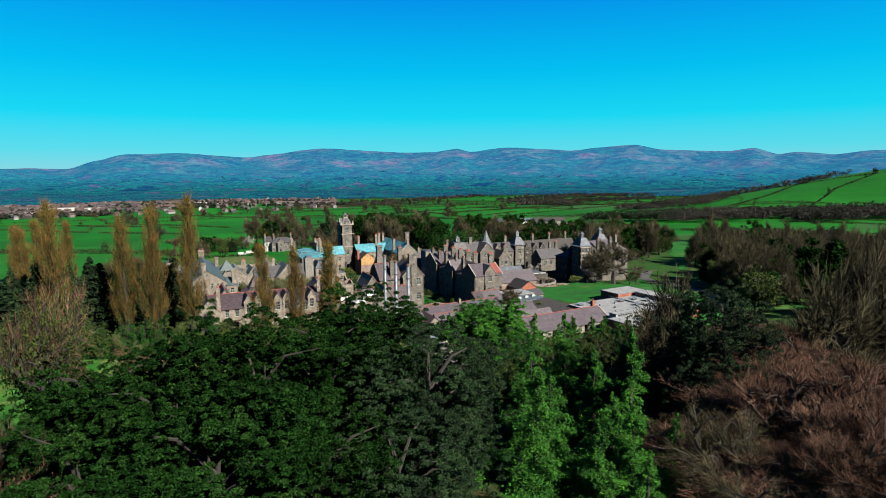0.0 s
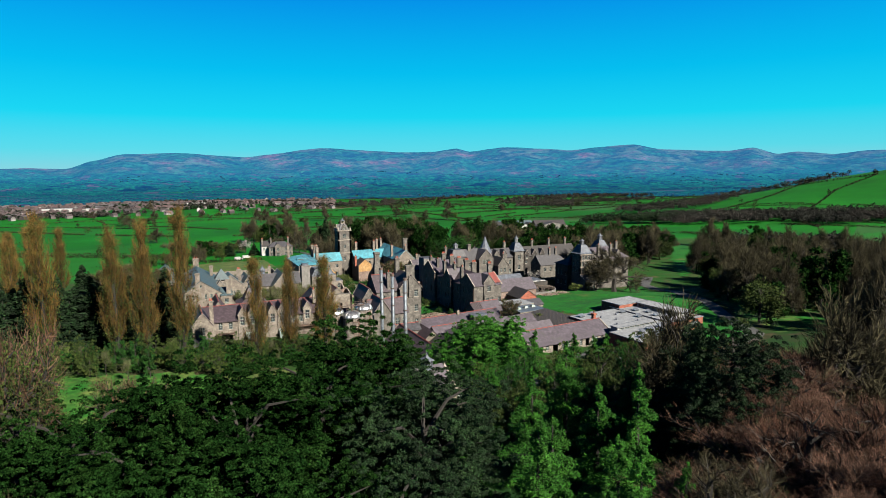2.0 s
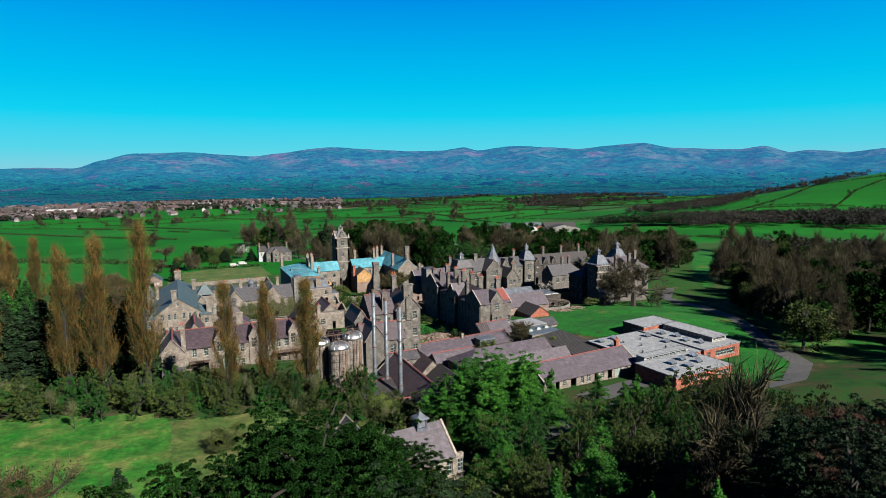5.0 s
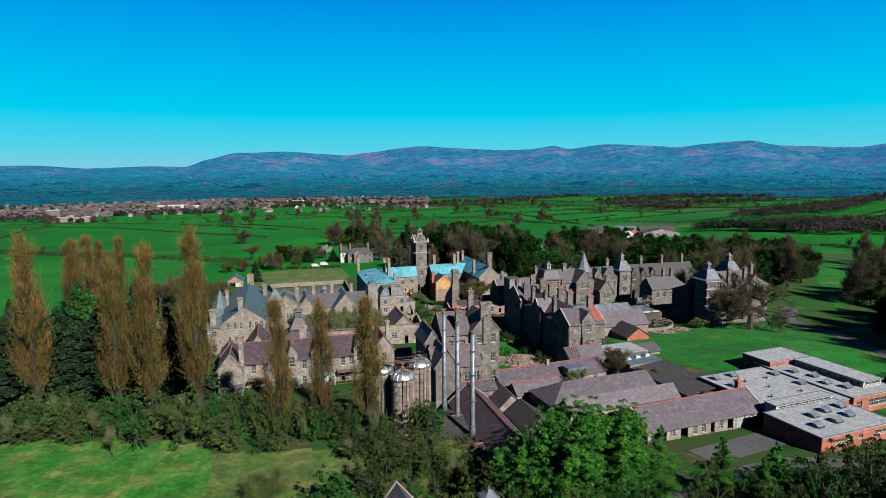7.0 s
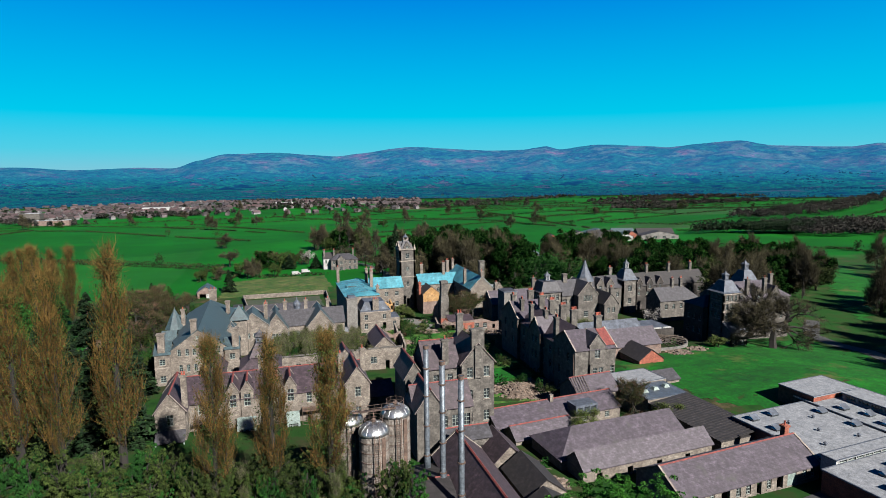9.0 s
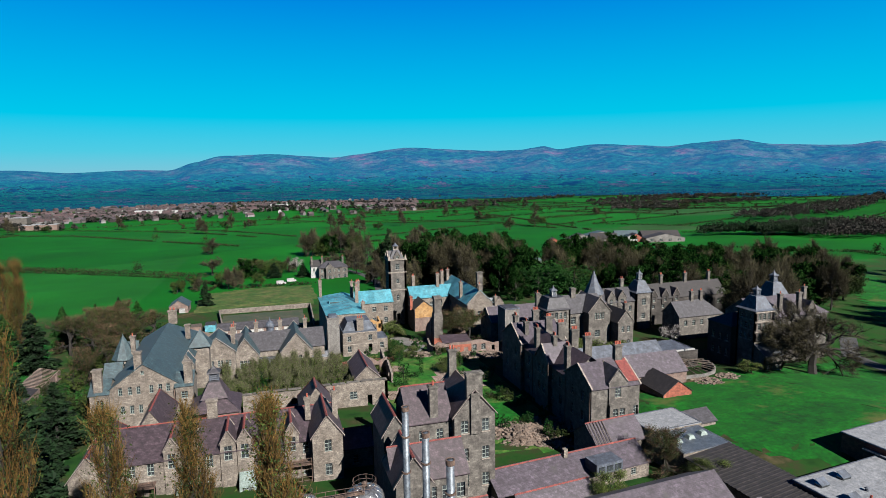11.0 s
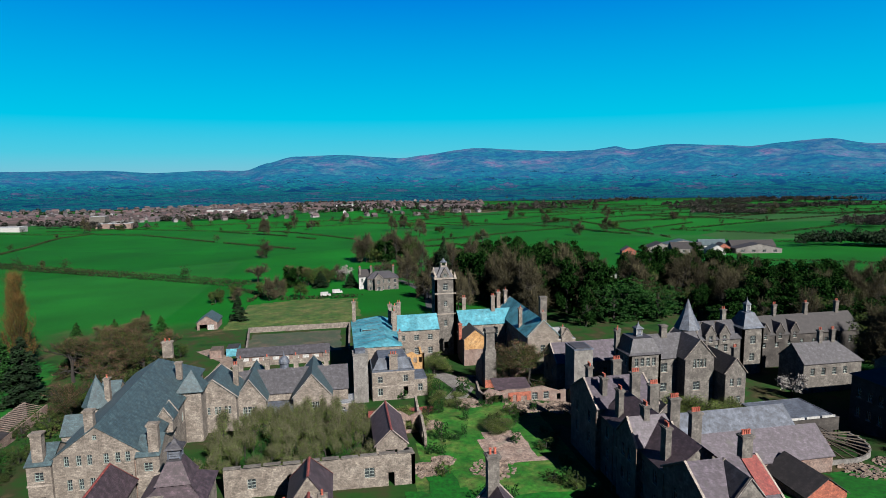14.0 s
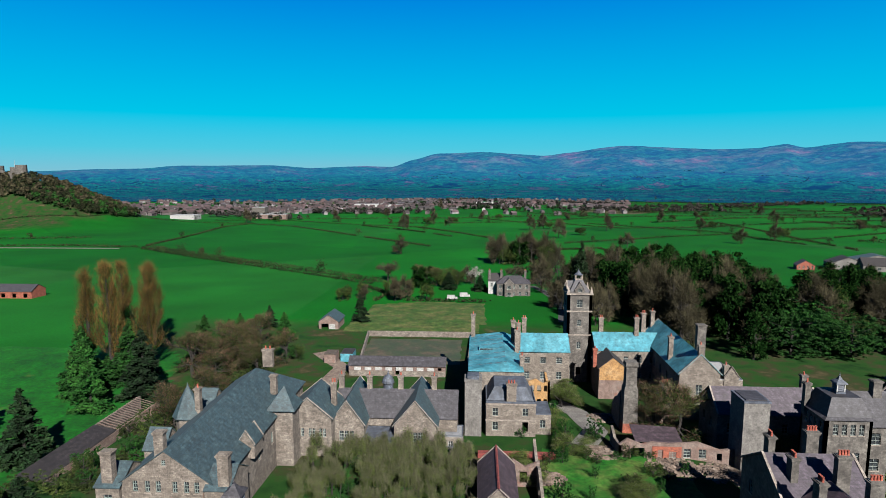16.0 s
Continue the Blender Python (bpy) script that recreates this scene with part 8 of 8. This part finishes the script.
scatter(18, 108, 150, 318, 372, (0.45, 0.5, 0.05), 1.1, 1.55, None, 0.85)
scatter(42, 140, 225, 296, 372, (0.2, 0.62, 0.18), 0.85, 1.3, lambda x, y: 172 < x < 192 and 372 < y < 398, 0.95)
scatter(100, 190, 290, 240, 335, (0.4, 0.36, 0.24), 0.75, 1.1, None, 1.1)
scatter(30, 158, 200, 262, 300, (0.4, 0.5, 0.1), 0.65, 0.95, None, 1.15)
scatter(44, 106, 178, 345, 440, (0.34, 0.5, 0.16), 0.9, 1.45, lambda x, y: 170 < x and y > 380)
scatter(36, 190, 260, 330, 430, (0.45, 0.35, 0.2), 0.6, 0.95)
scatter(26, 112, 180, 292, 340, (0.55, 0.3, 0.15), 0.6, 0.95)
scatter(14, 84, 104, 330, 372, (0.75, 0.1, 0.15), 0.5, 0.9)
scatter(250, 140, 262, 56, 250, (0.62, 0.14, 0.24), 0.7, 1.2, lambda x, y: x < 150 + (y - 122) * 0.62 + 8 + 22 * (y < 112) * (112 - y) / 50 or y > 190 and x < 215 or (x - 205) ** 2 / 900 + (y - 196) ** 2 / 300 < 1)
scatter(70, 255, 340, 80, 330, (0.6, 0.12, 0.28), 0.7, 1.1)
scatter(20, 52, 100, 518, 560, (0.55, 0.05, 0.4), 0.8, 1.2)
scatter(10, 20, 52, 418, 440, (0.3, 0.1, 0.6), 0.5, 0.8)
scatter(14, 82, 112, 410, 450, (0.5, 0.35, 0.15), 0.8, 1.2)
scatter(10, -12, 30, 384, 400, (0.3, 0.0, 0.7), 0.4, 0.7)
scatter(40, 95, 180, 20, 108, (0.75, 0.1, 0.15), 0.8, 1.1, lambda x, y: y > 62 + (x - 95) * 0.2)
scatter(24, 60, 120, -10, 60, (0.85, 0.05, 0.1), 0.9, 1.2)
scatter(24, -70, -24, 20, 100, (0.7, 0.05, 0.25), 0.8, 1.15)
fb += [(190, 224, 1.1, 1.2), (198, 230, 1.2, 1.2), (206, 238, 1.1, 1.15), (187, 233, 1.15, 1.1), (214, 246, 1.0, 1.1), (201, 243, 1.1, 1.1), (222, 253, 0.95, 1.1), (232, 262, 1.0, 1.1)]
put(FB, fb)
put(FG, fg)
put(FO, fo)

# ---- the vale ----


def hedge(pts, height=1.6, width=1.7, size=0.55, seed=0, label="clipped dark field hedge between green pastures", rate=9.0, trees=0.03):
    """A field hedge of leaf clumps along points."""
    g2 = np.random.default_rng(seed)
    cs = []
    for (ax, ay), (bx, by) in zip(pts, pts[1:]):
        n = math.hypot(bx - ax, by - ay)
        k = int(n * rate)
        u = g2.random(k)
        gap = np.array([noise.noise(((ax + (bx - ax) * q) * 0.02, (ay + (by - ay) * q) * 0.02, 4.0)) for q in u])
        u = u[gap > -0.5]
        x = ax + (bx - ax) * u + g2.normal(size=len(u)) * width * 0.35
        y = ay + (by - ay) * u + g2.normal(size=len(u)) * width * 0.35
        z = np.array([zg(p, q) for p, q in zip(x, y)]) + g2.random(len(u)) * height
        cs.append(np.stack([x, y, z], 1))
        for q in g2.random(int(n * 0.09 * trees * 2 + g2.random())):
            tx, ty, tr = ax + (bx - ax) * q, ay + (by - ay) * q, g2.uniform(2.0, 4.2)
            e = g2.normal(size=(int(18 * rate), 3)) * np.array([tr * 0.5, tr * 0.5, tr * 0.55])
            cs.append(e + np.array([tx, ty, zg(tx, ty) + 2 + tr]))
    v, f = kites(np.concatenate(cs), size, 0.2, seed)
    me = bpy.data.meshes.new("hedge")
    me.from_pydata(v.tolist(), [], f.tolist())
    me.materials.append(HEDGE)
    tagged(new("hedge", me), label, "hedge", kind="stuff")


LINES = (
    ((-240, 618), (-311, 629), (-420, 612)), ((-232, 609), (-166, 556), (-68, 481), (-3, 433)), ((-226, 616), (-160, 563), (-62, 488), (0, 441)), ((-238, 626), (-263, 749), (-288, 909), (-280, 989)),
    ((-273, 972), (-205, 940), (-76, 771), (10, 642)), ((-527, 813), (-447, 852), (-393, 958), (-280, 989)), ((-120, 997), (-39, 885), (24, 777)), ((100, 611), (155, 633), (159, 591)),
    ((59, 1563), (183, 1329), (353, 1388), (633, 1599)), ((416, 1048), (388, 779), (363, 627)), ((176, 1099), (247, 939), (401, 952)), ((134, 686), (259, 786), (339, 818)), ((368, 741), (514, 823)),
    ((36, 1243), (154, 1063)), ((440, 895), (583, 928)), ((311, 450), (356, 415), (400, 351)), ((415, 550), (483, 536)), ((551, 1068), (600, 870), (990, 1142)), ((225, 1077), (342, 836), (353, 685)),
    ((-365, 1045), (-268, 1089), (-34, 967), (67, 756)), ((58, 610), (136, 623)), ((511, 1688), (817, 1584)), ((-10, 430), (10, 400), (6, 384)), ((20, 385), (56, 384)),
    ((520, 370), (545, 285)), ((590, 480), (575, 300)), ((640, 500), (640, 330)), ((553, 372), (513, 329)), ((395, 367), (383, 294), (370, 225)), ((690, 560), (720, 420), (700, 330)),
)
for k, line in enumerate(LINES):
    hedge(line, 2.4 if k in (1, 2) else 1.6, 3.2 if k in (1, 2) else 1.7, seed=200 + k)


def hedge_net():
    """The farther pastures: a warped lattice of hedges with taller trees standing in them."""
    g2 = np.random.default_rng(77)
    cw, cd, turn = 190.0, 120.0, 0.32

    def node(i, j):
        u, v = i * cw + 55 * noise.noise((i * 0.7, j * 0.7, 1.0)), j * cd + 40 * noise.noise((i * 0.7, j * 0.7, 5.0))
        return 50 + u * math.cos(turn) - v * math.sin(turn), 100 + u * math.sin(turn) + v * math.cos(turn)

    for i in range(-16, 22):
        for j in range(-6, 26):
            a = node(i, j)
            for b, keep in ((node(i + 1, j), 0.88), (node(i, j + 1), 0.6)):
                mx, my = (a[0] + b[0]) / 2, (a[1] + b[1]) / 2
                r, way = math.hypot(mx - 50, my - 100), math.degrees(math.atan2(mx - 50, my - 100))
                near = -430 < mx < 430 and my < 1060
                if near or r < 560 or r > 2000 or way < -44 or way > 76 or g2.random() > keep:
                    continue
                if math.hypot(mx + 590, my - 925) < 260 or (way < 3 and 1150 < r < 1900 and g2.random() < 0.7):
                    continue
                far = min(1.0, max(0.0, (r - 600) / 1600))
                hedge((a, (mx + g2.normal() * 6, my + g2.normal() * 6), b), 1.7 + 1.0 * far, 1.8 + 1.2 * far, 0.9 + 1.0 * far, 3000 + i * 40 + j, rate=2.6 - 1.2 * far, trees=0.05)


hedge_net()


def far_wood(outline, n, mat, label, size=2.6, height=11, seed=0):
    """A distant wood: a rough mass of crowns inside an ellipse (x, y, rx, ry, turn)."""
    x0, y0, rx, ry, turn = outline
    g2 = np.random.default_rng(seed)
    k = max(8, n // 40)
    a, q = g2.random(k) * 2 * math.pi, np.sqrt(g2.random(k))
    cx = x0 + q * rx * np.cos(a) * math.cos(turn) - q * ry * np.sin(a) * math.sin(turn)
    cy = y0 + q * rx * np.cos(a) * math.sin(turn) + q * ry * np.sin(a) * math.cos(turn)
    pts = []
    for px, py in zip(cx, cy):
        hh = height * g2.uniform(0.6, 1.15)
        d = g2.normal(size=(60, 3))
        d /= np.linalg.norm(d, axis=1)[:, None]
        d[:, 2] = np.abs(d[:, 2]) * 1.25 - 0.35
        e = d * np.array([3.6, 3.6, hh * 0.42]) * g2.uniform(0.75, 1.2) * g2.uniform(0.8, 1.05, 60)[:, None]
        pts.append(e + np.array([px, py, zg(px, py) + hh * 0.5]))
    v, f = kites(np.concatenate(pts), size, 0.1, seed)
    me = bpy.data.meshes.new("far_wood")
    me.from_pydata(v.tolist(), [], f.tolist())
    me.materials.append(mat)
    tagged(new("far_wood", me), label, "wood", kind="stuff")


BROWN, DARK = "distant bare brown wood in the vale", "distant dark wood in the vale"
for k, (o, n, mt) in enumerate((
        ((1000, 1250, 270, 45, 0.05), 5200, TWIG_BROWN), ((-610, 925, 175, 70, 0.0), 9000, TWIG_BROWN), ((-500, 905, 90, 50, 0.0), 3200, HEDGE), ((-470, 890, 60, 30, 0.3), 900, LEAF), ((360, 190, 45, 90, 0.2), 4600, TWIG_BROWN), ((600, 385, 90, 45, -1.0), 5200, TWIG_BROWN), ((545, 470, 80, 40, -1.0), 4200, HEDGE), ((640, 300, 80, 40, -1.0), 3600, TWIG_BROWN), ((360, 130, 60, 60, 0.0), 2600, TWIG_BROWN), ((560, 350, 40, 30, 0.4), 1600, TWIG_BROWN), ((680, 980, 60, 30, -0.9), 1400, TWIG_BROWN), ((1180, 1500, 360, 70, 0.2), 3600, HEDGE), ((430, 1500, 200, 40, 0.1), 1600, HEDGE), ((700, 660, 130, 60, 0.2), 5200, TWIG_BROWN),
        ((464, 482, 34, 16, -0.7), 3000, FIR), ((500, 430, 50, 30, -0.8), 1600, TWIG_BROWN), ((330, 1750, 120, 50, 0.1), 1000, FIR), ((60, 1900, 140, 60, 0.0), 1400, HEDGE), ((700, 1700, 260, 50, 0.1), 1800, HEDGE),
        ((-330, 1120, 90, 20, -0.2), 900, TWIG_BROWN), ((-160, 1340, 130, 25, 0.1), 900, HEDGE), ((90, 1560, 120, 30, 0.1), 900, HEDGE), ((1000, 700, 160, 90, 0.5), 3000, HEDGE), ((440, 520, 40, 18, 0.3), 900, FIR),
        ((1500, 1700, 400, 120, 0.3), 2600, HEDGE), ((-60, 2300, 500, 70, 0.0), 1800, HEDGE), ((600, 2400, 600, 80, 0.0), 2200, HEDGE), ((1300, 2200, 500, 90, 0.3), 2200, HEDGE), ((-700, 2200, 300, 60, -0.3), 1400, HEDGE),
        ((-250, 2550, 400, 60, 0.1), 1400, TWIG_BROWN), ((300, 2000, 200, 50, 0.1), 1400, FIR), ((250, 2650, 500, 60, 0.1), 1400, HEDGE), ((950, 2000, 300, 60, 0.3), 1600, TWIG_BROWN))):
    if math.hypot(o[0], o[1]) > 2000:
        continue
    far_wood(o, int(n * (3.0 if o[1] < 500 else 2.6)), FAR_WOOD if o[0] > 300 and mt != FIR or o[1] > 900 and o[0] > -400 else mt, BROWN if mt == TWIG_BROWN else DARK, 0.95 if o[1] < 720 else 1.7 if o[1] < 1300 else 2.6, 11, 500 + k)
# single field trees
lone = [(340, 1074), (-44, 889), (-17, 1056), (143, 950), (139, 766), (215, 883), (147, 1000), (301, 700), (352, 742), (-8, 585), (120, 900), (250, 1250), (420, 1150), (-120, 1250), (60, 1150), (-30, 1450), (520, 880), (180, 640), (330, 880), (205, 1160), (480, 1010), (-180, 1080), (-60, 1030), (390, 1330), (110, 1380), (560, 1220), (700, 900), (760, 1080), (-300, 1010), (10, 1010)]
put(FB, [(x, y, 1.0 + 0.3 * math.sin(x), 1.2) for x, y in lone], False)
put(FO, [(x + 31, y + 44, 0.8, 1.2) for x, y in lone[::2]], False)

ROOFS = material("town_roofs", ((0.0176, 0.0136, 0.016), (0.032, 0.0176, 0.0184), (0.0256, 0.0256, 0.032)), 0.004, 0.85, fine=0.05, bump=0.0, island=0.5)
WALLS = material("town_walls", ((0.016, 0.0136, 0.0136), (0.032, 0.0272, 0.0264), (0.128, 0.124, 0.128)), 0.02, 0.85, fine=0.1, bump=0.0, island=0.45)


def town():
    """The market town across the fields: streets of small gabled houses, past counting."""
    g2 = np.random.default_rng(900)
    m, slots = Mesh(), []
    for k in range(1500):
        a = g2.uniform(-33, 14)
        near = 1180 + 130 * max(0.0, (a + 20) / 14) if a > -26 else 1150
        r = near + abs(g2.normal()) * 420 + 120 * g2.random()
        if a > -4 and g2.random() < 0.45:
            continue
        r = min(r, 1180 + 750 * g2.random()) if r > 1930 else r
        x, y = 50 + r * math.sin(radians(a)), 120 + r * math.cos(radians(a))
        z = zg(x, y)
        w, d, h = g2.uniform(8, 17), g2.uniform(6, 9), g2.uniform(4, 6.2)
        t = round(g2.uniform(0, 3)) * 0.8 + noise.noise((x * 0.004, y * 0.004, 2)) * 2
        c, s = math.cos(t), math.sin(t)
        R = lambda u, v, q: (x + u * c - v * s, y + u * s + v * c, z + q)
        q = [R(-w / 2, -d / 2, -1), R(w / 2, -d / 2, -1), R(w / 2, d / 2, -1), R(-w / 2, d / 2, -1), R(-w / 2, -d / 2, h), R(w / 2, -d / 2, h), R(w / 2, d / 2, h), R(-w / 2, d / 2, h), R(-w / 2, 0, h + d * 0.4), R(w / 2, 0, h + d * 0.4)]
        m.add(q, [(0, 1, 5, 4), (1, 2, 6, 9, 5), (2, 3, 7, 6), (3, 0, 4, 8, 7)])
        slots += [1, 1, 1, 1]
        o = 0.5
        q = [R(-w / 2 - o, -d / 2 - o, h - 0.3), R(w / 2 + o, -d / 2 - o, h - 0.3), R(w / 2 + o, 0, h + d * 0.42), R(-w / 2 - o, 0, h + d * 0.42), R(w / 2 + o, d / 2 + o, h - 0.3), R(-w / 2 - o, d / 2 + o, h - 0.3)]
        m.add(q, [(0, 1, 2, 3), (3, 2, 4, 5)])
        slots += [0, 0]
    ob = m.make("town_houses", ROOFS)
    ob.data.materials.append(WALLS)
    ob.data.polygons.foreach_set("material_index", slots)
    tagged(ob, "small town of red-roofed houses across the vale", "town", kind="stuff")


town()
for k in range(34):
    a = radians(g.uniform(-32, 8))
    r = g.uniform(1180, 1750)
    far_wood((50 + r * math.sin(a), 120 + r * math.cos(a), 60, 14, -a), 320, FIR if k % 2 else FAR_WOOD, DARK if k % 2 else BROWN, 2.6, 10, 700 + k)
for x, y, lx, ly, h, mt in ((-296, 1118, 52, 22, 8, PLASTER), (-222, 1590, 60, 26, 9, WHITE), (-150, 1560, 40, 20, 7, WHITE), (70, 1640, 44, 18, 7, WHITE), (-420, 1060, 40, 24, 7, WHITE), (-345, 1190, 24, 20, 16, STONE_GREY)):
    z = zg(x, y)
    b = thing("works_shed", x, y, z, "long pale works shed at the town's edge", "shed", "sheds at the town's edge")
    flat_block(b, x - lx / 2, y - ly / 2, x + lx / 2, y + ly / 2, z - 2, z + h, mt, WHITE, parapet=0.3)


def castle():
    """The ruined castle on its wooded hill."""
    b = thing("castle_ruin", -590, 925, zg(-590, 925), "grey ruined castle on a wooded hilltop", "castle")
    z = zg(-590, 925)
    for x, y, r, h in ((-575, 915, 7, 17), (-590, 922, 6, 14), (-612, 918, 8, 16), (-640, 912, 7, 14)):
        Mesh().turned(x, y, [(r * 1.05, z - 6), (r, z + 2), (r * 0.96, z + h), (r * 0.7, z + h), (r * 0.7, z + h - 2)], 10).make("tower", STONE_GREY, b)
    for p, q in (((-612, 912), (-575, 909)), ((-640, 906), (-612, 912)), ((-670, 900), (-640, 906))):
        n = math.hypot(q[0] - p[0], q[1] - p[1])
        wall(b, p, q, z - 8, [(0, z + 8), (n * 0.3, z + 10), (n * 0.5, z + 6), (n * 0.8, z + 9), (n, z + 7)], STONE_GREY, [(n * 0.4, z + 1, 2, 3, "void")], 2.0)
    Mesh().tube([(-590, 922, z + 14), (-590, 922, z + 24)], [0.25, 0.15], 5).make("flagpole", WHITE, b)


castle()
Mesh().box(-420, 606, zg(-330, 612) - 1, -250, 607.2, zg(-330, 612) + 0.8).make("field_wall", STONE_GREY)
tagged(bpy.data.objects["field_wall"], "pale stone wall along the pasture lane", "wall", kind="structure")
